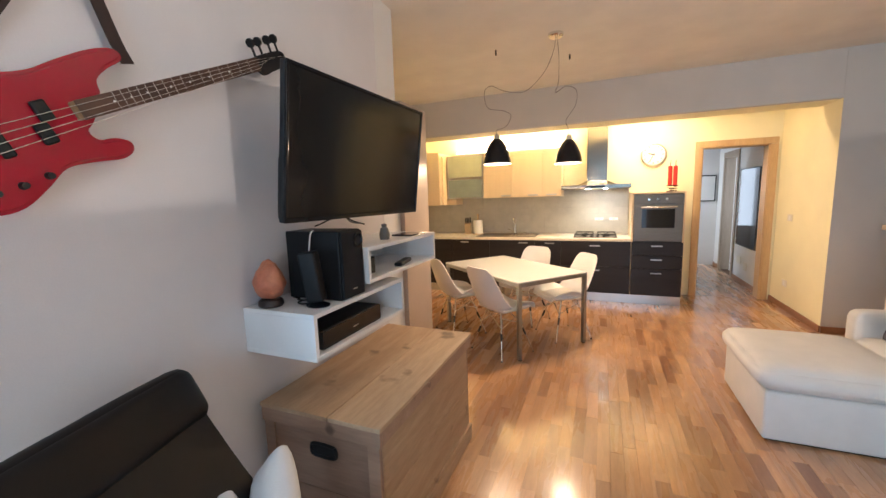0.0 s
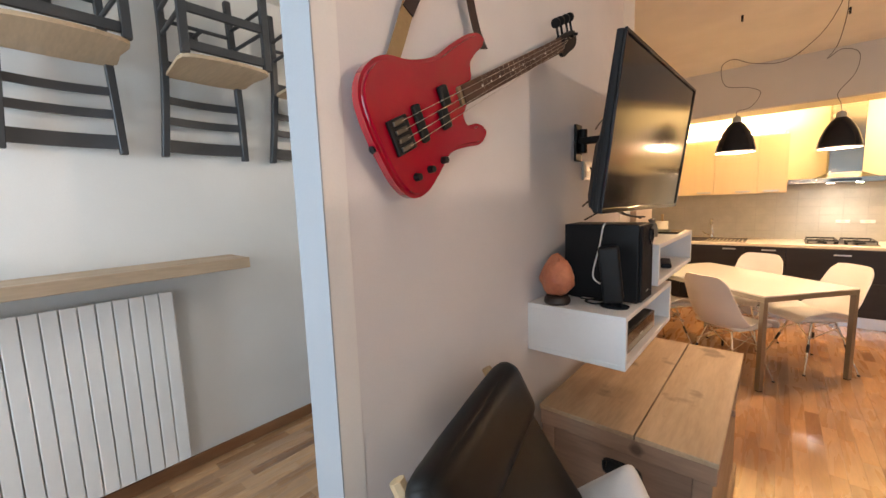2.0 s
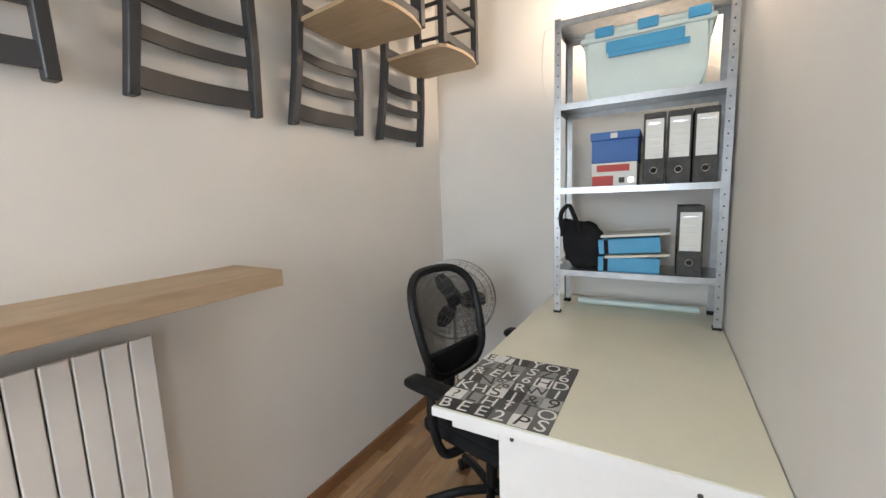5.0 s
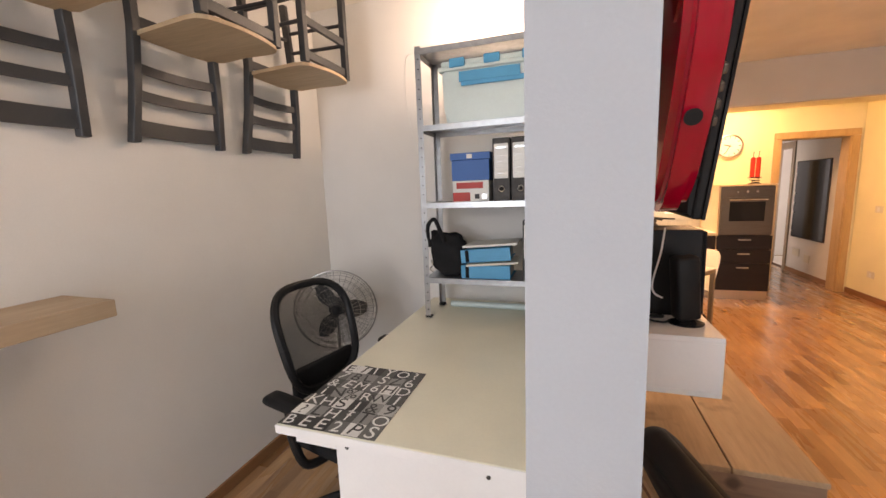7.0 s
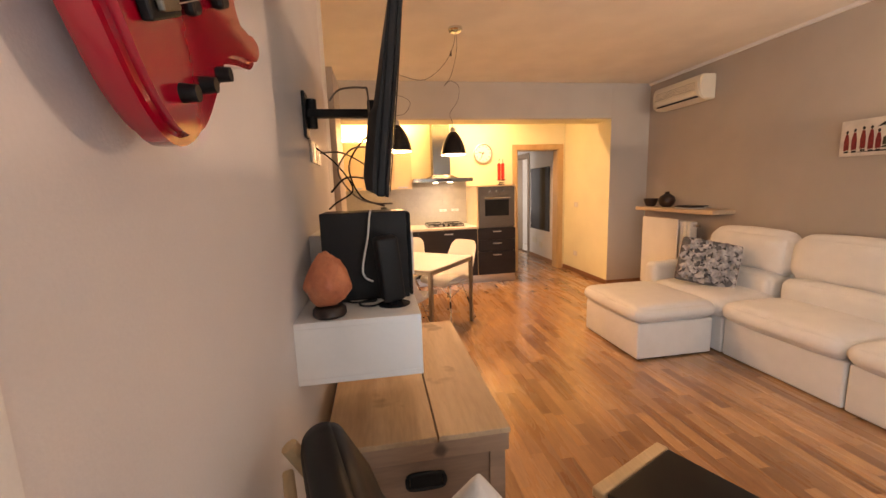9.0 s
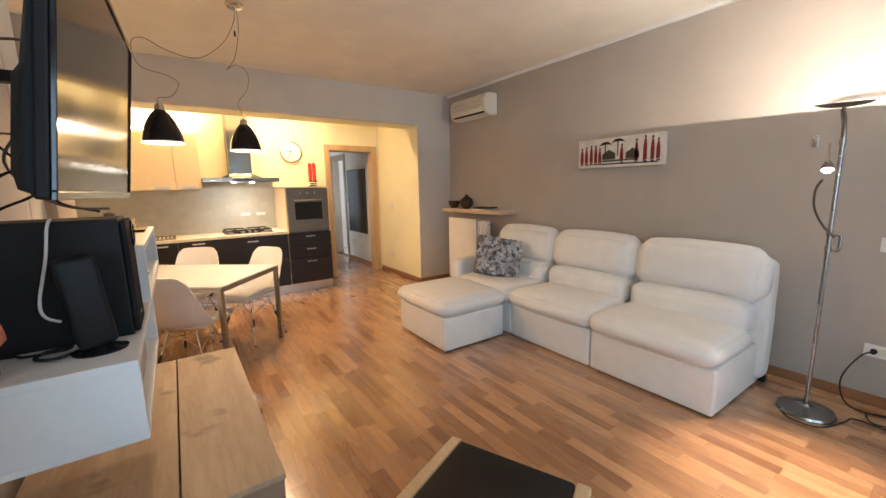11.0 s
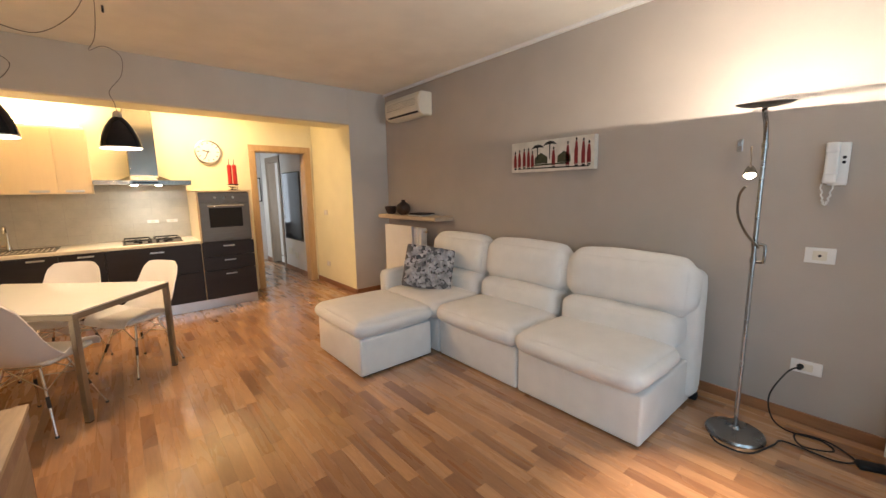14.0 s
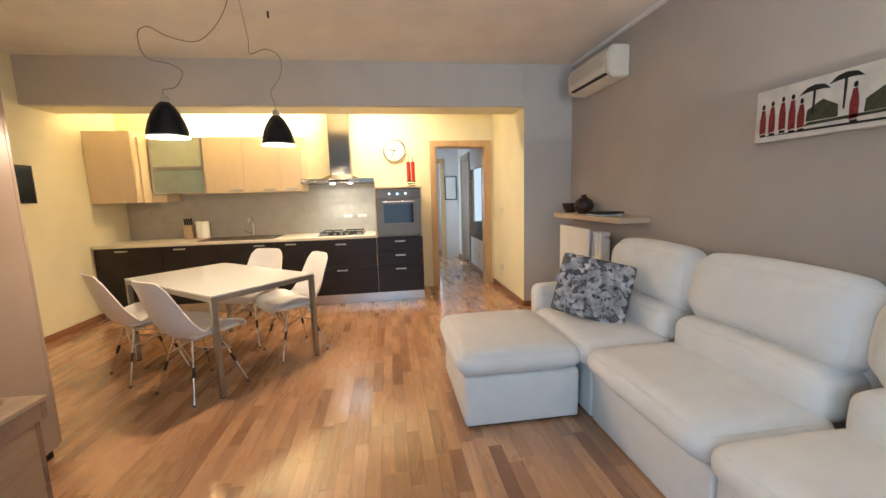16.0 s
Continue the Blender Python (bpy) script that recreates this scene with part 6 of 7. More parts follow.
# old pine chest
chest = thing("wooden_chest", "old pine blanket chest with iron end handles", "chest", (-1.1, 1.94, 0))
CX0, CX1, CY0, CY1, CZ = -1.377, -0.811, 1.43, 2.448, 0.682
part("plinth", softs((CX0 + 0.004, CX1 + 0.006, CY0 - 0.006, CY1 + 0.006, 0.0, 0.10), r=0.006), PINE, chest)
for z0, z1 in ((0.102, 0.348), (0.351, 0.598)):
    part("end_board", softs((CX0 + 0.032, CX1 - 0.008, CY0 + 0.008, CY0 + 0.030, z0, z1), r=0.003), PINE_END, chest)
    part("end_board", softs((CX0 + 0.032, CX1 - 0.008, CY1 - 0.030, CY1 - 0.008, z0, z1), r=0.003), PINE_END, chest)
    part("front_board", softs((CX1 - 0.030, CX1 - 0.006, CY0 + 0.0305, CY1 - 0.0305, z0, z1), r=0.003), PINE, chest)
part("back_board", boxes((CX0 + 0.008, CX0 + 0.030, CY0 + 0.0085, CY1 - 0.0085, 0.102, 0.598)), PINE, chest)
for cx, cy in ((CX0 + 0.005, CY0), (CX1 - 0.055, CY0)):
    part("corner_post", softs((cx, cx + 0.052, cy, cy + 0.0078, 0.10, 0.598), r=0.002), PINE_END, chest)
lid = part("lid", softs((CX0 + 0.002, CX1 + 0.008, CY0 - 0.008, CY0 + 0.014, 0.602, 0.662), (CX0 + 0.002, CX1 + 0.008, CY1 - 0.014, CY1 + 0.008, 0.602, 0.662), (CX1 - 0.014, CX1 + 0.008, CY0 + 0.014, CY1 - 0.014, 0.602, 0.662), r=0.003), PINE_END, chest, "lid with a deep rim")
for a, b in ((CX0, -1.0355), (-1.0315, CX1 + 0.012)):
    part("lid_board", softs((a, b, CY0 - 0.012, CY1 + 0.012, 0.663, CZ), r=0.003), PINE, lid)
cxm = (CX0 + CX1) / 2
bm = bmesh.new()
ring = [(0.052, 0.022), (0.060, 0.0), (0.052, -0.022), (0.0, -0.026), (-0.052, -0.022), (-0.060, 0.0), (-0.052, 0.022), (0.0, 0.026), (0.052, 0.022)]
tube(bm, [(cxm + 0.02 + p, CY0 + 0.004, 0.525 + q) for p, q in ring], 0.007, 8, 4)
part("handle_ring", bm, BLACK_PLASTIC, chest, "worn iron handle ring", smooth=True)
part("handle_recess", softs((cxm - 0.032, cxm + 0.072, CY0 + 0.002, CY0 + 0.0079, 0.505, 0.546), r=0.002), BLACK_PLASTIC, chest, "dark handle recess")
part("knob", shape(cyl, (CX1 - 0.004, 1.83, 0.655), (CX1 + 0.022, 1.83, 0.655), 0.011, 0.013), PINE_END, chest, smooth=True)

# ---- bass guitar ----
gt = thing("bass_guitar", "candy-red electric bass guitar hanging on the wall by its strap", "bass guitar", (PX + 0.03, 0.9, 1.75))
GM = Matrix(((0, 0, 1, PX + 0.033), (1, 0, 0, 0.84), (0, 1, 0, 1.705), (0, 0, 0, 1))) @ pose(0, 0, 0, 0, 0, 25.5)
outline = [(0.195, 0.030), (0.205, 0.060), (0.245, 0.080), (0.293, 0.093), (0.300, 0.113), (0.280, 0.128), (0.225, 0.132), (0.14, 0.122), (0.065, 0.110), (-0.02, 0.121), (-0.085, 0.145), (-0.136, 0.145), (-0.180, 0.124), (-0.207, 0.085), (-0.214, 0.025), (-0.209, -0.046), (-0.197, -0.113), (-0.166, -0.160), (-0.11, -0.170), (-0.04, -0.145), (0.016, -0.120), (0.08, -0.128), (0.150, -0.145), (0.188, -0.135), (0.194, -0.110), (0.162, -0.088), (0.123, -0.080), (0.112, -0.052), (0.140, -0.032)]
loop = smooth_path([(a, b, 0) for a, b in outline] + [(*outline[0], 0)], 4)[:-1]
bm = bmesh.new()
f = bm.faces.new([bm.verts.new(p) for p in loop])
bmesh.ops.recalc_face_normals(bm, faces=[f])
r = bmesh.ops.extrude_face_region(bm, geom=[f])
bmesh.ops.translate(bm, vec=(0, 0, 0.042), verts=[v for v in r["geom"] if isinstance(v, bmesh.types.BMVert)])
rim = [e for e in bm.edges if len(e.link_faces) == 2 and abs(e.calc_face_angle(0) - math.pi / 2) < 0.2]
bmesh.ops.bevel(bm, geom=rim, offset=0.011, segments=5, affect="EDGES")
bmesh.ops.transform(bm, matrix=GM, verts=bm.verts)
part("body", bm, RED, gt, "candy-red lacquered body", smooth=True, angle=35)


def on_guitar(name, b, material, label="", r=0.003, parent=None):
    return part(name, softs(b, r=r, m=GM), material, parent or gt, label)


on_guitar("neck", (0.10, 0.78, -0.024, 0.024, 0.036, 0.052), mat("maple_neck", (0.30, 0.17, 0.08), 0.4, vary=0.08), "wooden neck", 0.005)
fb = on_guitar("fingerboard", (0.11, 0.775, -0.025, 0.025, 0.0525, 0.058), ROSEWOOD, "dark rosewood fingerboard", 0.001)
for k in range(16):
    a = 0.775 - 0.66 * (1 - 2 ** (-(k + 1) / 12)) / (1 - 2 ** (-20 / 12)) * 0.98
    on_guitar("fret", (a - 0.001, a + 0.001, -0.0245, 0.0245, 0.0582, 0.0592), CHROME, "", 0.0003, fb)
for a in (0.62, 0.53, 0.45, 0.38, 0.30, 0.25, 0.20):
    bm = bmesh.new()
    cyl(bm, GM @ Vector((a, 0, 0.0581)), GM @ Vector((a, 0, 0.0588)), 0.0035, seg=10)
    part("inlay", bm, PAPER, fb)
bm = bmesh.new()
hs = smooth_path([(0.775, -0.024, 0), (0.80, -0.045, 0), (0.84, -0.040, 0), (0.90, -0.035, 0), (0.935, -0.02, 0), (0.945, 0.01, 0), (0.92, 0.028, 0), (0.85, 0.030, 0), (0.80, 0.028, 0), (0.775, 0.024, 0)], 3)
f = bm.faces.new([bm.verts.new(p) for p in hs])
r = bmesh.ops.extrude_face_region(bm, geom=[f])
bmesh.ops.translate(bm, vec=(0, 0, 0.014), verts=[v for v in r["geom"] if isinstance(v, bmesh.types.BMVert)])
bmesh.ops.translate(bm, vec=(0, 0, 0.034), verts=bm.verts)
bmesh.ops.transform(bm, matrix=GM, verts=bm.verts)
head = part("headstock", bm, BLACK_PLASTIC, gt, "dark headstock")
for k in range(4):
    a = 0.79 + 0.04 * k + (0.012 if k > 1 else 0)
    bm = bmesh.new()
    cyl(bm, GM @ Vector((a, 0.01, 0.048)), GM @ Vector((a, 0.01, 0.062)), 0.006, seg=10)
    cyl(bm, GM @ Vector((a, 0.025, 0.041)), GM @ Vector((a, 0.062, 0.041)), 0.0045, seg=8)
    cyl(bm, GM @ Vector((a - 0.005, 0.074, 0.041)), GM @ Vector((a + 0.005, 0.074, 0.041)), 0.017, seg=14)
    part("tuning_peg", bm, BLACK_PLASTIC, head, "black clover tuning peg", smooth=True)
for (b, nm) in (((-0.086, -0.060, -0.058, 0.030, 0.0425, 0.054), "pickup"), ((0.000, 0.032, -0.056, -0.006, 0.0425, 0.056), "pickup"), ((0.022, 0.054, -0.006, 0.044, 0.0425, 0.056), "pickup")):
    on_guitar(nm, b, BLACK_PLASTIC, "black pickup", 0.005)
bridge = on_guitar("bridge", (-0.174, -0.112, -0.056, 0.022, 0.0425, 0.052), BLACK_PLASTIC, "black metal bridge", 0.002)
for k in range(4):
    on_guitar("saddle", (-0.164, -0.128, -0.050 + 0.019 * k, -0.039 + 0.019 * k, 0.0522, 0.059), STEEL, "", 0.002, bridge)
    bm = bmesh.new()
    y0, y1 = -0.0445 + 0.019 * k, -0.015 + 0.010 * k
    tube(bm, [GM @ Vector((-0.14, y0, 0.061)), GM @ Vector((0.775, y1, 0.062)), GM @ Vector((0.80 + 0.04 * k, 0.006, 0.058))], 0.0009, 5, smooth=False)
    part("string", bm, CHROME, gt, "steel string")
for a, b in ((-0.141, -0.118), (-0.089, -0.121), (-0.033, -0.120)):
    bm = bmesh.new()
    cyl(bm, GM @ Vector((a, b, 0.042)), GM @ Vector((a, b, 0.057)), 0.0095, 0.008, 16)
    part("knob", bm, BLACK_PLASTIC, gt, "black control knob", smooth=True)


def strap(pts, w, material, name, label):
    bm = bmesh.new()
    rows = []
    path = smooth_path(pts, 5)
    for i, p in enumerate(path):
        d = (path[min(i + 1, len(path) - 1)] - path[max(i - 1, 0)]).normalized()
        s = d.cross(Vector((1, 0, 0))).normalized() * w / 2
        rows.append((bm.verts.new(p - s), bm.verts.new(p + s)))
    for a, b in zip(rows, rows[1:]):
        bm.faces.new((a[0], a[1], b[1], b[0]))
    bmesh.ops.recalc_face_normals(bm, faces=bm.faces[:])
    bmesh.ops.solidify(bm, geom=bm.faces[:], thickness=0.003)
    part(name, bm, material, gt, label)


strap([(PX + 0.05, 1.090, 1.915), (PX + 0.035, 1.075, 1.97), (PX + 0.03, 1.045, 2.07), (PX + 0.03, 1.005, 2.20), (PX + 0.03, 0.96, 2.40), (PX + 0.03, 0.95, 2.53)], 0.036, DARK_LEATHER, "strap", "dark leather strap")
strap([(PX + 0.02, 0.70, 1.72), (PX + 0.018, 0.755, 1.81), (PX + 0.022, 0.814, 1.95)], 0.038, TAN, "strap_end", "tan suede strap end")
strap([(PX + 0.026, 0.808, 1.935), (PX + 0.028, 0.855, 2.02), (PX + 0.03, 0.895, 2.10), (PX + 0.03, 0.925, 2.25), (PX + 0.03, 0.945, 2.45), (PX + 0.03, 0.95, 2.53)], 0.036, DARK_LEATHER, "strap", "dark leather strap")
part("strap_lock", shape(cyl, GM @ Vector((-0.207, -0.02, 0.02)), GM @ Vector((-0.217, -0.02, 0.02)), 0.006, 0.009, 16), BLACK_PLASTIC, gt, "black strap button", smooth=True)
gh = thing("wall_hook", "small metal hook holding the guitar strap", "hook", (PX, 0.95, 2.53))
part("peg", shape(cyl, (PX, 0.95, 2.50), (PX + 0.06, 0.95, 2.51), 0.006), CHROME, gh, smooth=True)
part("rose_plate", shape(cyl, (PX, 0.95, 2.50), (PX + 0.006, 0.95, 2.50), 0.018), CHROME, gh, smooth=True)

# ---- lounge chair and footstool ----
AM = pose(-1.245, 0.815, 0, 0, 0, 16)
lc = thing("lounge_chair", "bent birch lounge chair with black leather cushions", "armchair", AM)


def slung(bm, pts, w, thick, m=None, dip=0.0):
    """A padded strip along a side profile of (ahead, up) points."""
    path = smooth_path([(a, 0, b) for a, b in pts], 5)
    rows = []
    for i, p in enumerate(path):
        d = (path[min(i + 1, len(path) - 1)] - path[max(i - 1, 0)]).normalized()
        nrm = Vector((-d.z, 0, d.x))
        t = thick * (0.55 + 0.45 * math.sin(math.pi * min(1, max(0, (i + 0.5) / len(path)))) ** 0.3)
        ring = []
        for k in range(20):
            a = 2 * math.pi * k / 20
            cx, cy = math.cos(a), math.sin(a)
            u = math.copysign(abs(cx) ** 0.35, cx) * w / 2
            v = math.copysign(abs(cy) ** 0.6, cy) * t / 2
            ring.append(bm.verts.new(p + Vector((0, u, 0)) + nrm * v))
        rows.append(ring)
    for a, b in zip(rows, rows[1:]):
        for k in range(20):
            bm.faces.new((a[k], a[(k + 1) % 20], b[(k + 1) % 20], b[k]))
    bm.faces.new(rows[0][::-1])
    bm.faces.new(rows[-1])


bm = bmesh.new()
slung(bm, [(0.045, 0.88), (0.095, 0.79), (0.20, 0.62), (0.33, 0.46), (0.43, 0.385)], 0.56, 0.06)
part("back_cushion", bm, LEATHER, lc, "black leather back cushion", smooth=True, local=True)
bm = bmesh.new()
slung(bm, [(0.40, 0.37), (0.52, 0.355), (0.70, 0.385), (0.86, 0.41), (0.90, 0.385)], 0.55, 0.085)
part("seat_cushion", bm, LEATHER, lc, "black leather seat cushion", smooth=True, local=True)
bm = bmesh.new()
cushion(bm, -0.045, 0.045, -0.30, 0.30, -0.092, 0.092, r=0.044, puff=0.008, wrinkle=0.002, seed=6, m=pose(0.03, 0, 0.90, 0, -26, 0))
part("headrest", bm, LEATHER, lc, "rolled black leather headrest", smooth=True, local=True)
for s in (-1, 1):
    bm = bmesh.new()
    yy = s * 0.305
    path = smooth_path([(0.76, yy, 0.02), (0.83, yy, 0.18), (0.83, yy, 0.34), (0.74, yy, 0.43), (0.50, yy, 0.45), (0.20, yy, 0.44), (0.12, yy, 0.36), (0.16, yy, 0.15), (0.20, yy, 0.02)], 5)
    prev = None
    for i, p in enumerate(path):
        d = (path[min(i + 1, len(path) - 1)] - path[max(i - 1, 0)]).normalized()
        nrm = Vector((-d.z, 0, d.x)) * 0.012
        row = [bm.verts.new(p + o) for o in (nrm + Vector((0, 0.025, 0)), nrm - Vector((0, 0.025, 0)), -nrm - Vector((0, 0.025, 0)), -nrm + Vector((0, 0.025, 0)))]
        if prev:
            for k in range(4):
                bm.faces.new((prev[k], prev[(k + 1) % 4], row[(k + 1) % 4], row[k]))
        else:
            bm.faces.new(row)
        prev = row
    bm.faces.new(prev[::-1])
    part("side_frame", bm, BIRCH, lc, "bent birch side frame", local=True)
    bm = bmesh.new()
    tube(bm, [(-0.055, s * 0.265, 0.96), (0.03, s * 0.265, 0.80), (0.17, s * 0.265, 0.57), (0.33, s * 0.265, 0.38), (0.50, s * 0.265, 0.30), (0.84, s * 0.265, 0.35)], 0.016, 8, 5)
    part("seat_rail", bm, BIRCH, lc, local=True, smooth=True)
part("top_rail", softs((-0.072, -0.05, -0.285, 0.285, 0.84, 0.90), r=0.006), BIRCH, lc, local=True)
part("floor_rail", softs((0.19, 0.76, -0.33, -0.28, 0.0, 0.025), (0.19, 0.76, 0.28, 0.33, 0.0, 0.025), r=0.004), BIRCH, lc, local=True)
fs = thing("footstool", "birch footstool with a flat black leather pad", "footstool", pose(-1.18, 0.81, 0, 0, 0, 23.5) @ pose(1.115, 0.04, 0))
part("pad", softs((-0.20, 0.205, -0.235, 0.235, 0.335, 0.378), r=0.012, seg=3), LEATHER, fs, "flat black leather pad", local=True, smooth=True)
for s in (-1, 1):
    part("side_rail", softs((-0.21, 0.22, s * 0.2625 - 0.025, s * 0.2625 + 0.025, 0.335, 0.372), r=0.008), BIRCH, fs, local=True)
    for a in (-0.17, 0.17):
        part("leg", softs((a - 0.025, a + 0.025, s * 0.262 - 0.02, s * 0.262 + 0.02, 0.0, 0.334), r=0.004), BIRCH, fs, local=True)
for a in (-0.12, 0.12):
    part("cross_rail", softs((a - 0.02, a + 0.02, -0.238, 0.238, 0.29, 0.334), r=0.004), BIRCH, fs, local=True)
for px, py, pz, turn, tip, size in ((-0.985, 1.10, 0.565, -30, 40, 0.72), (-1.085, 0.985, 0.512, -12, 47, 0.60)):
    bm = bmesh.new()
    cushion(bm, -0.2, 0.2, -0.02, 0.02, -0.2, 0.2, r=0.02, puff=0, wrinkle=0, res=10)
    for v in bm.verts:
        v.co.y *= 1 + 3.0 * max(0, (1 - (v.co.x / 0.2) ** 2) * (1 - (v.co.z / 0.2) ** 2)) ** 0.5
    bmesh.ops.transform(bm, matrix=pose(px, py, pz, 0, 0, turn) @ pose(0, 0, 0, -14, 0, 0) @ pose(0, 0, 0, 0, tip, 0) @ Matrix.Diagonal((size, 0.8, size, 1)), verts=bm.verts)
    solo("white_pillow", bm, COTTON, "pale cotton pillow lying on the lounge chair", "pillow", "lounge chair pillows", smooth=True)

# ---- study nook ----
mant = thing("wall_shelf_board", "thick pale oak shelf board above the radiator", "shelf", (-3.1, 0.3, 1.18))
part("board", softs((-3.2, -2.93, -0.9, 1.01, 1.155, 1.212), r=0.003), MANTEL, mant)
nr = thing("radiator", "white aluminium column radiator under the shelf board", "radiator", (-3.13, 0.0, 0.6))
for k in range(19):
    y = 0.67 - 0.0615 * (k + 1)
    c = part("column", softs((-3.10, -3.088, y + 0.002, y + 0.0595, 0.13, 1.066), r=0.004), RADIATOR, nr)
    part("fin", boxes((-3.165, -3.1005, y + 0.027, y + 0.034, 0.15, 1.05)), RADIATOR, c)
part("header_pipe", softs((-3.16, -3.115, -0.48, 0.655, 1.0, 1.04), r=0.01), RADIATOR, nr)
part("bottom_pipe", softs((-3.16, -3.115, -0.48, 0.655, 0.15, 0.19), r=0.01), RADIATOR, nr)
part("wall_bracket", boxes((-3.2, -3.166, 0.1, 0.14, 0.90, 0.96), (-3.2, -3.166, -0.3, -0.26, 0.90, 0.96)), RADIATOR, nr)

desk = thing("desk", "white desk with a pale cream laminate top", "desk", (-1.95, 1.85, 0))
part("desktop", softs((-2.385, -1.542, 1.08, 2.583, 0.782, 0.810), r=0.003), CREAM_LAMINATE, desk, "pale cream laminate top")
part("edge_band", softs((-2.387, -1.543, 1.0765, 1.0795, 0.780, 0.8085), r=0.001), WHITE_LACQUER, desk)
part("end_panel", softs((-2.18, -1.545, 1.10, 1.122, 0.0, 0.7815), r=0.002), WHITE_LACQUER, desk, "white end panel")
part("end_panel", softs((-2.18, -1.545, 2.55, 2.572, 0.0, 0.7815), r=0.002), WHITE_LACQUER, desk)
part("modesty_panel", boxes((-1.60, -1.582, 1.123, 2.549, 0.35, 0.7815)), WHITE_LACQUER, desk)
part("top_rail", softs((-2.33, -2.18, 1.10, 1.125, 0.745, 0.7815), r=0.002), WHITE_LACQUER, desk)
for x, z in ((-2.14, 0.76), (-1.70, 0.755), (-2.14, 0.10)):
    part("screw_cap", shape(cyl, (x, 1.0998, z), (x, 1.0975, z), 0.006, seg=12), GREY_CARD, desk)

mt = thing("letter_mat", "black and white desk mat printed with mixed letters", "desk mat", (-2.2, 1.3, 0.81))
MX0, MX1, MY0, MY1, MZ = -2.383, -2.035, 1.085, 1.515, 0.8105
part("sheet", boxes((MX0, MX1, MY0, MY1, MZ, MZ + 0.001)), GREY_CARD, mt)
rnd = random.Random(5)
GREYS = [mat("print_grey_%d" % i, (g, g, g * 0.98), 0.5, vary=0.05, bump=0.01) for i, g in enumerate((0.04, 0.09, 0.16, 0.30, 0.50, 0.85))]
TEXT = ["ETIYO?", "7BLSZ6", "&EM6HD", "iN%RWI", "KHSJ&9", "?LHfTO", "BEE2PS"]
cw, ch = (MX1 - MX0) / 6, (MY1 - MY0) / 7
for j, row in enumerate(TEXT):
    for i, c in enumerate(row):
        dark = rnd.random() < 0.62
        a, b = MX0 + cw * i, MY1 - ch * (j + 1)
        part("letter_tile", boxes((a + 0.0005, a + cw - 0.0005, b + 0.0005, b + ch - 0.0005, MZ + 0.0012, MZ + 0.0018)), rnd.choice(GREYS[:3] if dark else GREYS[3:]), mt)
        letters(c, rnd.uniform(0.068, 0.086), pose(a + cw / 2, b + 0.006, MZ + 0.0021, 0, 0, rnd.uniform(-12, 12)), GREYS[5] if dark else GREYS[0], mt, "letter", 0.0002, "CENTER")

# steel rack on the desk
rack = thing("steel_rack", "galvanised bolt-together steel rack standing on the desk", "shelving rack", (-1.92, 2.3, 0.81))
RX0, RX1, RY0, RY1, RZ0, RZ1 = -2.285, -1.552, 2.172, 2.452, 0.8105, 2.275
for px, sx in ((RX0, 1), (RX1, -1)):
    for py, sy in ((RY0, 1), (RY1, -1)):
        bm = boxes((px, px + sx * 0.032, py, py + sy * 0.002, RZ0 + 0.012, RZ1), (px, px + sx * 0.002, py + sy * 0.002, py + sy * 0.032, RZ0 + 0.012, RZ1))
        post = part("post", bm, GALV, rack, "perforated angle post")
        part("foot_cap", softs((px - sx * 0.002, px + sx * 0.034, py - sy * 0.002, py + sy * 0.034, RZ0, RZ0 + 0.012), r=0.002) if sx * sy > 0 and sx > 0 else boxes((min(px - sx * 0.002, px + sx * 0.034), max(px - sx * 0.002, px + sx * 0.034), min(py - sy * 0.002, py + sy * 0.034), max(py - sy * 0.002, py + sy * 0.034), RZ0, RZ0 + 0.012)), RUBBER, post)
        if sy > 0:
            bm = bmesh.new()
            for k in range(28):
                z = RZ0 + 0.05 + k * 0.05
                cyl(bm, (px + sx * 0.018, py - 0.0002, z), (px + sx * 0.018, py - 0.0014, z), 0.0038, seg=8)
            tagged(part("bolt_holes", bm, RUBBER, post), kind="stuff")
for z in (1.045, 1.465, 1.875, 2.262):
    b = bmesh.new()
    box(b, RX0 + 0.0025, RX1 - 0.0025, RY0 + 0.0025, RY1 - 0.0025, z - 0.0015, z)
    for y0, y1 in ((RY0 - 0.0035, RY0 - 0.0015), (RY1 + 0.0003, RY1 + 0.0018)):
        box(b, RX0 + 0.001, RX1 - 0.001, y0, y1, z - 0.030, z)
    for x0, x1 in ((RX0 + 0.003, RX0 + 0.0045), (RX1 - 0.0045, RX1 - 0.003)):
        box(b, x0, x1, RY0 + 0.004, RY1 - 0.004, z - 0.030, z - 0.002)
    part("shelf", b, GALV, rack, "pressed steel shelf")

tub = thing("storage_box", "translucent plastic storage box with bright blue clips", "storage box", (-1.89, 2.3, 1.876))
bm = bmesh.new()
rings = []
for z, g in ((1.8765, 0.0), (1.95, 0.008), (2.135, 0.022)):
    rings.append([bm.verts.new(p) for p in ((-2.13 - g, 2.20 - g * 0.3, z), (-1.66 + g, 2.20 - g * 0.3, z), (-1.66 + g, 2.43, z), (-2.13 - g, 2.43, z))])
for a, b in zip(rings, rings[1:]):
    for k in range(4):
        bm.faces.new((a[k], a[(k + 1) % 4], b[(k + 1) % 4], b[k]))
bm.faces.new(rings[0])
bm.faces.new(rings[-1])
bmesh.ops.bevel(bm, geom=[e for e in bm.edges if abs((e.verts[0].co - e.verts[1].co).normalized().z) > 0.9], offset=0.02, segments=3, affect="EDGES")
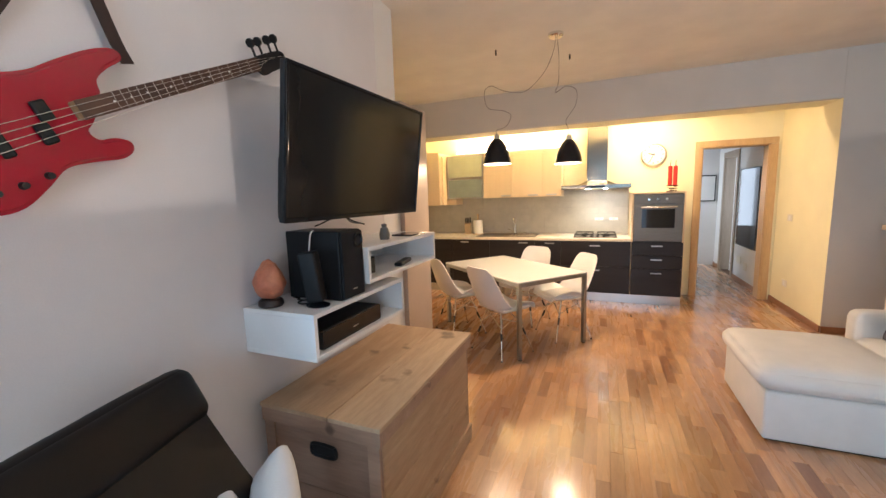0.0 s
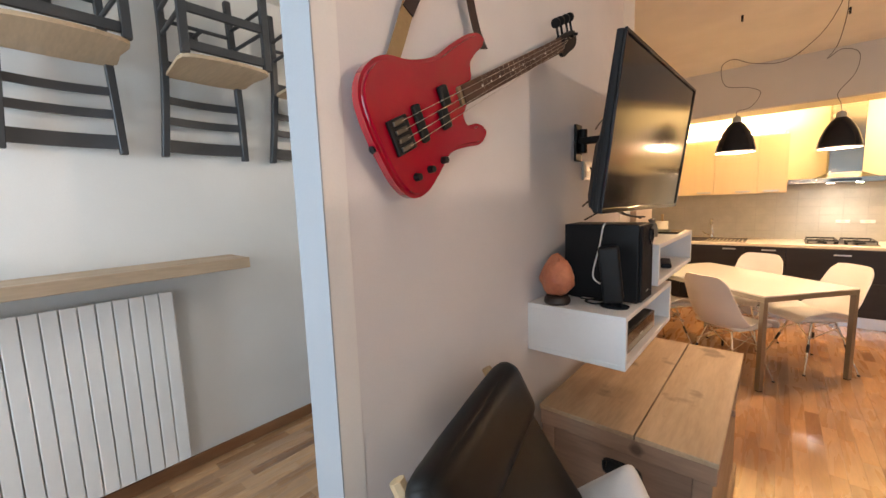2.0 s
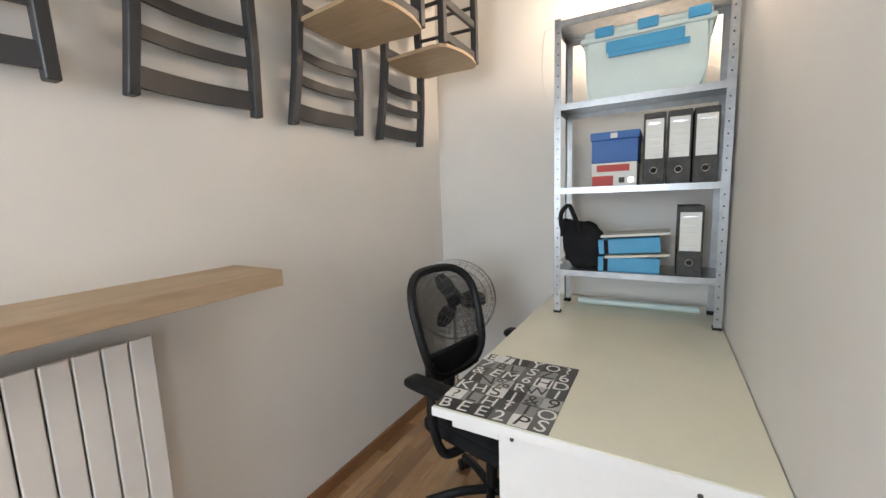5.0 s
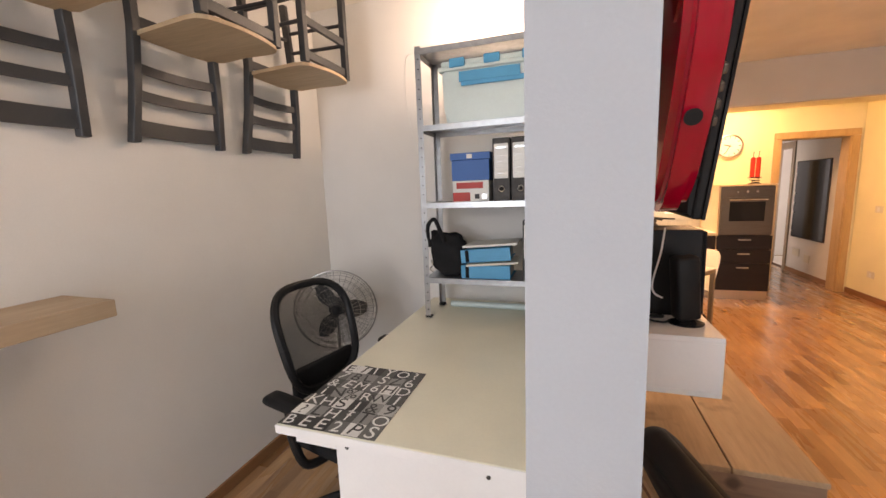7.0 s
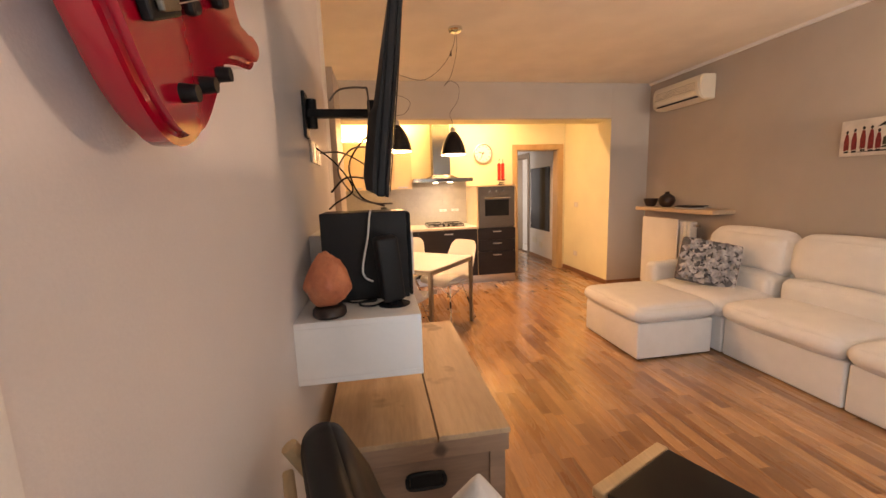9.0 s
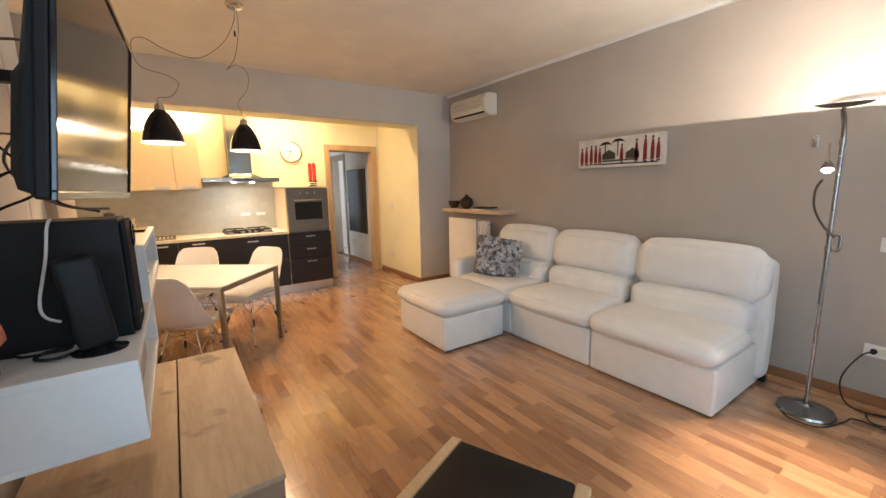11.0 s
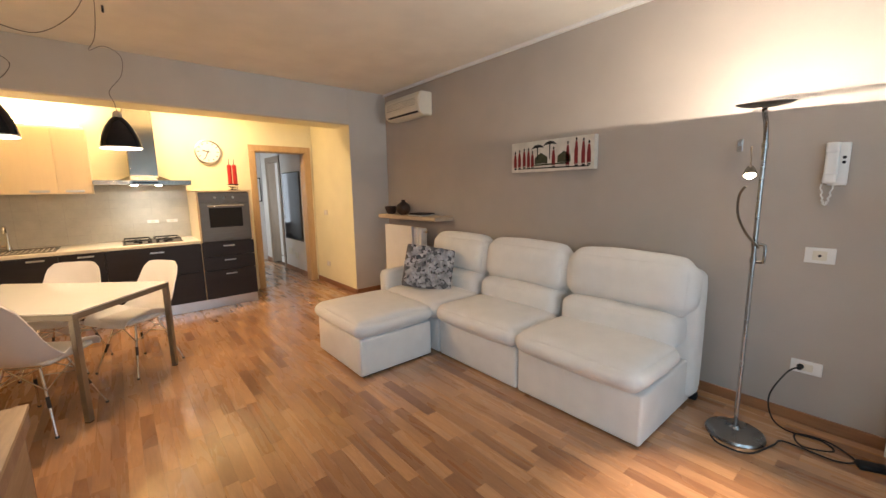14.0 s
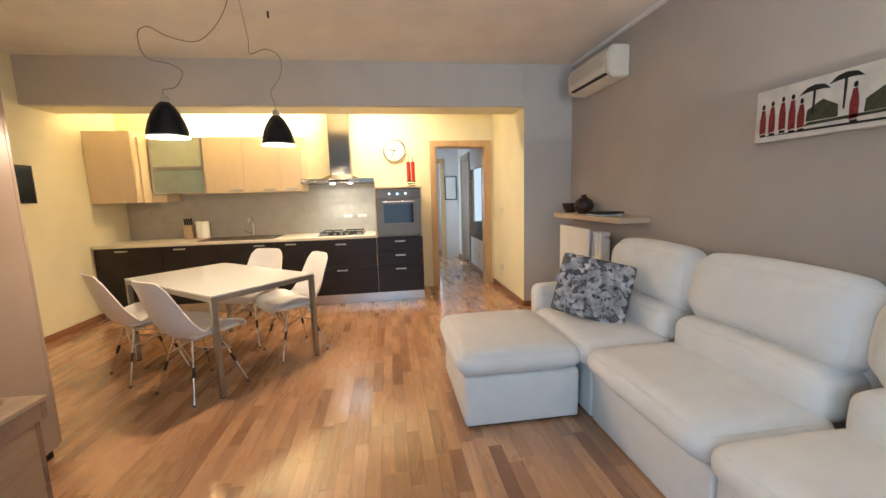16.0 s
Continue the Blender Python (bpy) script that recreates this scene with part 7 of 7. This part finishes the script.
part("tub", bm, BOX_CLEAR, tub, "milky translucent tub", smooth=True)
part("rim", softs((-2.165, -1.625, 2.185, 2.44, 2.136, 2.160), r=0.006), BOX_CLEAR, tub)
part("lid", softs((-2.15, -1.64, 2.195, 2.435, 2.1605, 2.188), r=0.008), BOX_CLEAR, tub)
for cx in (-2.06, -1.88, -1.69):
    part("clip", softs((cx - 0.04, cx + 0.04, 2.176, 2.20, 2.150, 2.193), r=0.004), CYAN, tub, "bright blue clip")
part("blue_handle", softs((-2.05, -1.74, 2.178, 2.1835, 2.075, 2.125), r=0.002), CYAN, tub, "bright blue handle")
part("blue_contents", softs((-2.04, -1.72, 2.181, 2.1865, 2.055, 2.08), r=0.002), CYAN, tub)


def lever_file(x0, x1, z0):
    fobj = thing("lever_arch_file", "dark grey marbled lever arch file with a white spine label", "binder", ((x0 + x1) / 2, 2.3, z0), group="lever arch files")
    part("case", softs((x0 + 0.001, x1 - 0.001, 2.185, 2.44, z0, z0 + 0.318), r=0.003), GREY_CARD, fobj)
    lab = part("spine_label", softs((x0 + 0.009, x1 - 0.009, 2.1832, 2.1848, z0 + 0.115, z0 + 0.29), r=0.0004, seg=1), PAPER, fobj, "white spine label")
    for k in range(4):
        part("ruled_line", boxes((x0 + 0.016, x1 - 0.016, 2.1824, 2.183, z0 + 0.14 + 0.03 * k, z0 + 0.1412 + 0.03 * k)), ALU, lab)
    part("label_heading", boxes((x0 + 0.022, x1 - 0.022, 2.1824, 2.183, z0 + 0.265, z0 + 0.275)), ALU, lab)
    bm = bmesh.new()
    xc = (x0 + x1) / 2
    lathe(bm, [(0.010, -0.001), (0.014, 0.002), (0.016, 0.001), (0.016, -0.001)], (xc, 2.1845, z0 + 0.062), 20, m=pose(0, 0, 0, 90))
    part("finger_ring", bm, CHROME, fobj, "metal finger ring", smooth=True)
    part("finger_hole", shape(cyl, (xc, 2.1846, z0 + 0.062), (xc, 2.1836, z0 + 0.062), 0.0105), RUBBER, fobj)


for x0, x1, z0 in ((-1.885, -1.795, 1.4655), (-1.790, -1.695, 1.4655), (-1.690, -1.595, 1.4655), (-1.735, -1.635, 1.0455)):
    lever_file(x0, x1, z0)
sb = thing("blue_shoe_box", "bright blue card shoe box with a lid", "shoe box", (-2.0, 2.3, 1.58))
part("box", softs((-2.110, -1.905, 2.20, 2.43, 1.578, 1.685), r=0.002), BLUE_CARD, sb)
part("lid", softs((-2.116, -1.899, 2.195, 2.435, 1.686, 1.722), r=0.002), BLUE_CARD, sb)
part("badge", softs((-2.025, -1.995, 2.1935, 2.1948, 1.692, 1.715), r=0.0005, seg=1), PAPER, sb)
rb = thing("white_shoe_box", "white and red card box under the blue box", "shoe box", (-2.0, 2.3, 1.4655))
part("box", softs((-2.108, -1.908, 2.20, 2.43, 1.4655, 1.577), r=0.002), PAPER, rb)
part("red_end", boxes((-2.106, -2.01, 2.1985, 2.1998, 1.468, 1.515)), RED_CARD, rb)
part("red_print", softs((-2.085, -1.94, 2.1982, 2.1996, 1.535, 1.567), r=0.0005, seg=1), RED_CARD, rb)
part("print_bar", boxes((-1.985, -1.96, 2.1985, 2.1998, 1.48, 1.505)), GREY_CARD, rb)
part("print_bar", boxes((-1.945, -1.92, 2.1985, 2.1998, 1.48, 1.505)), ALU, rb)
for k, (z, ry) in enumerate(((1.046, 0), (1.140, -4))):
    bb = thing("blue_binder", "bright blue ring binder lying flat on the rack", "binder", (-1.93, 2.3, z), group="blue binders")
    BMx = pose(-1.93, 2.30, z + 0.0, 0, ry, 2 * k)
    part("cover", softs((-0.14, 0.13, -0.11, 0.12, 0.0, 0.004), (-0.14, 0.13, -0.11, 0.12, 0.068, 0.072), (-0.14, 0.13, -0.112, -0.106, 0.004, 0.068), r=0.001, m=BMx), CYAN, bb, "bright blue cover")
    part("pages", softs((-0.12, 0.12, -0.104, 0.11, 0.006, 0.066), r=0.002, m=BMx), PAPER, bb, "white pages")
    part("spine_strap", softs((-0.115, -0.095, -0.1135, -0.1122, 0.002, 0.070), r=0.0004, seg=1, m=BMx), BLACK_FABRIC, bb)
solo("paper_sheaf", softs((-0.15, 0.13, -0.11, 0.10, 0.0, 0.012), r=0.002, m=pose(-1.90, 2.30, 1.121, 0, -3, 6)), IVORY, "cream paper sheaf between the blue binders", "paper")
solo("white_folder", softs((-0.14, 0.16, -0.11, 0.11, 0.0, 0.012), r=0.002, m=pose(-1.92, 2.30, 1.222, 0, -4, 0)), PAPER, "white folder on top of the binders", "folder")
bag = thing("black_bag", "slumped black fabric bag with a metal clip", "bag", (-2.17, 2.27, 1.045))
bm = bmesh.new()
bmesh.ops.create_icosphere(bm, subdivisions=4, radius=1)
for v in bm.verts:
    d = v.co.normalized()
    n = noise.noise(d * 1.6 + Vector((7, 2, 1))) * 0.20 + noise.noise(d * 5) * 0.06
    e = [math.copysign(abs(c) ** 0.7, c) for c in d]
    v.co = Vector((-2.165 + (e[0] * 0.105 + 0.03 * (0.3 - d.z)) * (1 + n), 2.27 + e[1] * 0.095 * (1 + n), max(1.0462, 1.17 + e[2] * 0.13 * (1 + n))))
part("bag_body", bm, BLACK_FABRIC, bag, smooth=True)
part("grab_handle", shape(tube, [(-2.25, 2.19, 1.22), (-2.25, 2.17, 1.33), (-2.215, 2.17, 1.375), (-2.19, 2.17, 1.34), (-2.16, 2.18, 1.25)], 0.011, 8), BLACK_FABRIC, bag, smooth=True)
part("metal_clip", shape(tube, [(-2.235, 2.165, 1.15), (-2.225, 2.155, 1.12), (-2.24, 2.155, 1.10), (-2.22, 2.155, 1.085)], 0.004, 6), CHROME, bag, "metal clip", smooth=True)
solo("cardboard_tube", shape(cyl, (-2.20, 2.40, 0.832), (-1.62, 2.41, 0.832), 0.018), BOX_CLEAR, "clear plastic tube lying on the desk", "tube", smooth=True)
solo("rack_wire", shape(tube, [(RX0 - 0.005, 2.17, 2.24), (RX0 - 0.05, 2.17, 2.22), (RX0 - 0.065, 2.18, 2.05), (RX0 - 0.05, 2.18, 1.93), (RX0 - 0.02, 2.18, 1.78), (RX0 - 0.004, 2.19, 1.76), (RX0 + 0.006, 2.2, 1.80), (RX0 + 0.03, 2.2, 1.90)], 0.002, 6), PAPER, "thin pale wire hanging off the rack", "cable", smooth=True)

rl = thing("rack_lamp", "small white lamp lying on top of the steel rack", "lamp", (-1.93, 2.36, 2.263))
part("lamp_base", softs((-2.03, -1.83, 2.31, 2.41, 2.2625, 2.295), r=0.006), WHITE_PLASTIC, rl)
part("lamp_lens", softs((-2.02, -1.84, 2.32, 2.40, 2.2952, 2.305), r=0.003), shining("lit_lamp_lens", (1.0, 0.95, 0.88), 12.0), rl, "glowing lens")

# office chair
OM = pose(-2.43, 1.63, 0, 0, 0, -103)
oc = thing("office_chair", "black mesh-back office chair on a five-star base", "office chair", OM)


def oval_loop(w, z0, z1, n=40, power=3.2):
    out = []
    for k in range(n):
        a = 2 * math.pi * k / n
        c, s = math.cos(a), math.sin(a)
        out.append((math.copysign(abs(c) ** (2 / power), c) * w, (z0 + z1) / 2 + math.copysign(abs(s) ** (2 / power), s) * (z1 - z0) / 2))
    return out


def back_y(x, z):
    return -0.20 + 0.05 * (x / 0.22) ** 2 - 0.26 * (z - 0.6)


bm = bmesh.new()
pts = [Vector((x * (0.86 + 0.14 * (z - 0.62) / 0.48), back_y(x, z), z)) for x, z in oval_loop(0.225, 0.62, 1.10)]
tube(bm, pts + [pts[0]], 0.020, 8, 1, smooth=False)
back = part("back_frame", bm, BLACK_PLASTIC, oc, "curved black plastic frame", local=True, smooth=True)
bm = bmesh.new()
nz, nx = 78, 70
lp = oval_loop(0.22, 0.63, 1.09, 1600)
for k in range(nz):
    z = 0.64 + 0.44 * k / (nz - 1)
    w = max(x for x, zz in lp if abs(zz - z) < 0.012) * (0.86 + 0.14 * (z - 0.62) / 0.48)
    tube(bm, [(-w + 2 * w * i / 8, back_y(-w + 2 * w * i / 8, z), z) for i in range(9)], 0.0011, 3, 1, smooth=False)
for i in range(nx):
    x = -0.205 + 0.41 * i / (nx - 1)
    zs = [zz for xx, zz in lp if abs(xx - x) < 0.012]
    z0, z1 = min(zs), max(zs)
    tube(bm, [(x * (0.86 + 0.14 * (z - 0.62) / 0.48), back_y(x, z), z) for z in (z0 + (z1 - z0) * q / 8 for q in range(9))], 0.0011, 3, 1, smooth=False)
tagged(part("back_mesh", bm, BLACK_FABRIC, oc, "open black mesh", local=True), kind="stuff")
bm = bmesh.new()
soft_box(bm, -0.185, 0.185, -0.225, -0.195, 0.60, 0.75, r=0.015, seg=3)
tube(bm, [(0, -0.22, 0.66), (0, -0.25, 0.52), (0, -0.18, 0.43), (0, 0, 0.41)], 0.03, 10)
part("back_support", bm, BLACK_PLASTIC, oc, local=True, smooth=True)
bm = bmesh.new()
cushion(bm, -0.24, 0.24, -0.20, 0.27, 0.43, 0.51, r=0.04, puff=0.015, wrinkle=0.003)
part("seat", bm, BLACK_FABRIC, oc, "black padded seat", local=True, smooth=True)
for s in (-1, 1):
    bm = bmesh.new()
    tube(bm, [(s * 0.22, 0.02, 0.44), (s * 0.31, 0.0, 0.46), (s * 0.345, -0.02, 0.60), (s * 0.345, -0.02, 0.71)], 0.018, 8)
    a = part("arm_post", bm, BLACK_PLASTIC, oc, local=True, smooth=True)
    bm = bmesh.new()
    cushion(bm, s * 0.345 - 0.04, s * 0.345 + 0.04, -0.14, 0.12, 0.712, 0.752, r=0.02, puff=0.004, wrinkle=0.001, res=8)
    part("arm_pad", bm, BLACK_PLASTIC, a, local=True, smooth=True)
part("gas_column", shape(cyl, (0, 0, 0.10), (0, 0, 0.42), 0.026), BLACK_PLASTIC, oc, local=True, smooth=True)
for k in range(5):
    a = radians(72 * k + 100)
    d = Vector((math.cos(a), math.sin(a), 0))
    bm = bmesh.new()
    tube(bm, [Vector((0, 0, 0.115)), d * 0.15 + Vector((0, 0, 0.11)), d * 0.30 + Vector((0, 0, 0.075))], 0.02, 8)
    leg = part("base_leg", bm, BLACK_PLASTIC, oc, local=True, smooth=True)
    bm = bmesh.new()
    side = Vector((-d.y, d.x, 0))
    for q in (-1, 1):
        cyl(bm, d * 0.31 + side * q * 0.010 + Vector((0, 0, 0.028)), d * 0.31 + side * q * 0.026 + Vector((0, 0, 0.028)), 0.028, seg=16)
    part("castor", bm, BLACK_PLASTIC, leg, local=True, smooth=True)

# pedestal fan
fan = thing("pedestal_fan", "chrome and black pedestal fan behind the office chair", "fan", pose(-2.89, 2.18, 0.0, 0, 0, 30))
bm = bmesh.new()
lathe(bm, [(0.001, 0.0), (0.16, 0.0), (0.165, 0.012), (0.10, 0.03), (0.03, 0.04), (0.02, 0.06)], (0, 0, 0), 36)
part("foot", bm, CHROME, fan, local=True, smooth=True)
part("stem", shape(cyl, (0, 0.06, 0.03), (0, 0.06, 0.76), 0.012), CHROME, fan, local=True, smooth=True)
part("motor", shape(cyl, (0, 0.03, 0.815), (0, 0.16, 0.815), 0.05, 0.04, 20), BLACK_PLASTIC, fan, local=True, smooth=True)
bm = bmesh.new()
for y, rads in ((-0.045, (0.06, 0.105, 0.15, 0.195, 0.23)), (0.03, (0.08, 0.14, 0.19, 0.23)), (-0.005, (0.25,))):
    for r in rads:
        ring = [Vector((r * math.cos(a), y, 0.815 + r * math.sin(a))) for a in (2 * math.pi * q / 36 for q in range(37))]
        tube(bm, ring, 0.0018 if r < 0.245 else 0.005, 5, 1, smooth=False)
for k in range(36):
    a = 2 * math.pi * k / 36
    c, s = math.cos(a), math.sin(a)
    tube(bm, [(0.04 * c, -0.05, 0.815 + 0.04 * s), (0.19 * c, -0.045, 0.815 + 0.19 * s), (0.248 * c, -0.005, 0.815 + 0.248 * s), (0.19 * c, 0.03, 0.815 + 0.19 * s), (0.05 * c, 0.035, 0.815 + 0.05 * s)], 0.0013, 4, 2)
part("guard", bm, TABLE_METAL, fan, "round wire guard", local=True, smooth=True)
for k in range(3):
    bm = bmesh.new()
    rows = []
    for i in range(6):
        r = 0.03 + 0.16 * i / 5
        w = 0.03 + 0.05 * math.sin(math.pi * min(1, i / 5 * 0.9 + 0.1))
        rows.append([bm.verts.new(Vector((r * math.cos(2.1 * k + j * w / (r + 0.05)), -0.005 + 0.018 * j, 0.815 + r * math.sin(2.1 * k + j * w / (r + 0.05))))) for j in (-1, -0.3, 0.4, 1)])
    for a, b in zip(rows, rows[1:]):
        for j in range(3):
            bm.faces.new((a[j], a[j + 1], b[j + 1], b[j]))
    bmesh.ops.recalc_face_normals(bm, faces=bm.faces[:])
    bmesh.ops.solidify(bm, geom=bm.faces[:], thickness=0.002)
    part("blade", bm, GREY_CARD, fan, "dark grey blade", local=True, smooth=True)
part("hub", shape(ball, (0, -0.03, 0.815), 0.03), BLACK_PLASTIC, fan, local=True, smooth=True)


# chairs hung upside down on the wall
def wooden_chair(m):
    c = thing("ladderback_chair", "charcoal ladder-back chair hung upside down on the wall", "chair", m, group="chairs hung on the wall")
    for s in (-1, 1):
        bm = bmesh.new()
        prev = None
        for z, y, w in ((0.0, -0.20, 0.165), (0.25, -0.185, 0.168), (0.44, -0.18, 0.175), (0.66, -0.195, 0.188), (0.88, -0.225, 0.202)):
            row = [bm.verts.new((s * w + a, y + b, z)) for a, b in ((-0.016, -0.02), (0.016, -0.02), (0.016, 0.02), (-0.016, 0.02))]
            if prev:
                for k in range(4):
                    bm.faces.new((prev[k], prev[(k + 1) % 4], row[(k + 1) % 4], row[k]))
            else:
                bm.faces.new(row)
            prev = row
        bm.faces.new(prev)
        bmesh.ops.bevel(bm, geom=bm.edges[:], offset=0.003, segments=1, affect="EDGES")
        part("back_post", bm, DARK_CHAIR, c, local=True)
        part("front_leg", softs((s * 0.185 - 0.017, s * 0.185 + 0.017, 0.165, 0.199, 0.0, 0.462), r=0.003), DARK_CHAIR, c, local=True)
        part("side_stretcher", shape(tube, [(s * 0.17, -0.17, 0.16), (s * 0.185, 0.165, 0.16)], 0.010, 8, smooth=False), DARK_CHAIR, c, local=True, smooth=True)
        part("side_stretcher", shape(tube, [(s * 0.17, -0.17, 0.27), (s * 0.185, 0.165, 0.27)], 0.010, 8, smooth=False), DARK_CHAIR, c, local=True, smooth=True)
    part("front_rail", softs((-0.168, 0.168, 0.172, 0.192, 0.24, 0.28), r=0.003), DARK_CHAIR, c, local=True)
    part("seat_rail", softs((-0.168, 0.168, 0.170, 0.190, 0.40, 0.442), r=0.003), DARK_CHAIR, c, local=True)
    part("seat_rail", softs((-0.16, 0.16, -0.19, -0.172, 0.40, 0.442), r=0.003), DARK_CHAIR, c, local=True)
    part("back_stretcher", shape(tube, [(-0.165, -0.19, 0.20), (0.165, -0.19, 0.20)], 0.010, 8, smooth=False), DARK_CHAIR, c, local=True, smooth=True)
    bm = bmesh.new()
    outline = smooth_path([(-0.172, -0.19, 0), (0.172, -0.19, 0), (0.19, 0.0, 0), (0.195, 0.17, 0), (0.10, 0.215, 0), (0.0, 0.225, 0), (-0.10, 0.215, 0), (-0.195, 0.17, 0), (-0.19, 0.0, 0), (-0.172, -0.19, 0)], 3)[:-1]
    f = bm.faces.new([bm.verts.new(p + Vector((0, 0, 0.4625))) for p in outline])
    r = bmesh.ops.extrude_face_region(bm, geom=[f])
    bmesh.ops.translate(bm, vec=(0, 0, 0.016), verts=[v for v in r["geom"] if isinstance(v, bmesh.types.BMVert)])
    part("seat", bm, BIRCH_SEAT, c, "pale plywood seat", local=True)
    for z0, z1 in ((0.575, 0.612), (0.675, 0.715), (0.79, 0.855)):
        bm = bmesh.new()
        rows = []
        for k in range(13):
            u = -1 + k / 6
            w = 0.182 + 0.02 * (z0 - 0.58) / 0.3
            y = -0.19 - 0.03 * (1 - u * u) - 0.13 * (z0 - 0.6)
            rows.append([bm.verts.new((u * w, y + d, z)) for d, z in ((-0.007, z0), (0.007, z0), (0.007, z1), (-0.007, z1))])
        for a, b in zip(rows, rows[1:]):
            for k in range(4):
                bm.faces.new((a[k], a[(k + 1) % 4], b[(k + 1) % 4], b[k]))
        bm.faces.new(rows[0])
        bm.faces.new(rows[-1])
        part("back_slat", bm, DARK_CHAIR, c, "curved back slat", local=True, smooth=True)
    return c


BIRCH_SEAT = wood("plywood_seat", (0.66, 0.47, 0.30), (0.54, 0.36, 0.21), 0.5, "x", 9, 0.8)
FLIP = Matrix(((0, 1, 0, 0), (1, 0, 0, 0), (0, 0, -1, 0), (0, 0, 0, 1)))
hung = wooden_chair(pose(-2.935, 0.355, 2.645) @ FLIP)
for y in (0.93, 1.505, 2.075):
    copy_thing(hung, pose(-2.935, y, 2.645) @ FLIP)
for y in (0.355, 0.93, 1.505, 2.075):
    k = thing("wall_peg", "dark peg on the wall holding a hung chair", "hook", (-3.2, y, 2.40), group="chair pegs")
    part("peg", shape(cyl, (-3.2, y, 2.425), (-3.09, y, 2.425), 0.010), DARK_CHAIR, k, smooth=True)
    part("peg_plate", softs((-3.2, -3.188, y - 0.02, y + 0.02, 2.40, 2.45), r=0.002), DARK_CHAIR, k)

# glazed tiles of the splashback
tile_mesh = finish("tile", softs((-0.0985, 0.0985, -0.003, 0.0, -0.0485, 0.0485), r=0.001, seg=1), TILE)
for i in range(16):
    for j in range(6):
        x = 0.168 - 0.2 * i
        z = 0.925 + 0.1 * j
        if x < -2.88:
            continue
        t = new("tile", tile_mesh)
        t.parent = splash
        t.matrix_basis = pose(x, 6.6164, z)


# ---- parquet ----
def strips(x0, x1, y0, y1, seed):
    """Rows of staggered strips running along y: yields (x, y, width, length)."""
    rnd = random.Random(seed)
    w = 0.071
    x = x0
    while x < x1 - 0.005:
        ww = min(w, x1 - x)
        y = y0 - rnd.uniform(0, 0.4)
        while y < y1:
            ln = rnd.choice((0.30, 0.36, 0.42, 0.48, 0.55))
            a, b = max(y, y0), min(y + ln, y1)
            if b - a > 0.01:
                yield x, a, ww, b - a
            y += ln
        x += w


def strip_mesh(w, ln):
    bm = bmesh.new()
    soft_box(bm, 0.0002, w - 0.0002, 0.0002, ln - 0.0002, -0.011, 0.0, r=0.0003, seg=1)
    return finish("parquet_strip", bm, PARQUET)


floor = bpy.data.objects["floor"]
near, rest = [], []
for s in strips(-1.43, 2.57, -2.0, 5.3, 3):
    (near if -0.3 < s[0] < 1.6 and 1.3 < s[1] < 4.2 and len(near) < 290 else rest).append(s)
for area, seed in (((-3.2, -1.43, -2.0, 0.5565), 5), ((-3.2, -1.539, 0.5565, 2.6), 6), ((-2.98, -1.43, 2.8, 6.62), 7), ((-1.43, 2.0, 5.3, 6.62), 8), ((1.02, 1.96, 6.62, 10.5), 9)):
    rest += list(strips(*area, seed))
shared = {}
for x, y, w, ln in near:
    key = (round(w, 3), round(ln, 2))
    if key not in shared:
        shared[key] = strip_mesh(w, ln)
    ob = new("parquet_strip", shared[key])
    ob.parent = floor
    ob.matrix_basis = pose(x, y, 0)
verts, faces = [], []
for x, y, w, ln in rest:
    g = 0.0002
    i = len(verts)
    verts += [(x + g, y + g, 0), (x + w - g, y + g, 0), (x + w - g, y + ln - g, 0), (x + g, y + ln - g, 0),
              (x + g, y + g, -0.011), (x + w - g, y + g, -0.011), (x + w - g, y + ln - g, -0.011), (x + g, y + ln - g, -0.011)]
    faces += [(i, i + 1, i + 2, i + 3), (i, i + 4, i + 5, i + 1), (i + 1, i + 5, i + 6, i + 2), (i + 2, i + 6, i + 7, i + 3), (i + 3, i + 7, i + 4, i)]
me = bpy.data.meshes.new("parquet_field")
me.from_pydata(verts, [], faces)
me.materials.append(PARQUET)
field = new("parquet_field", me)
field.parent = floor
tagged(field, kind="stuff")
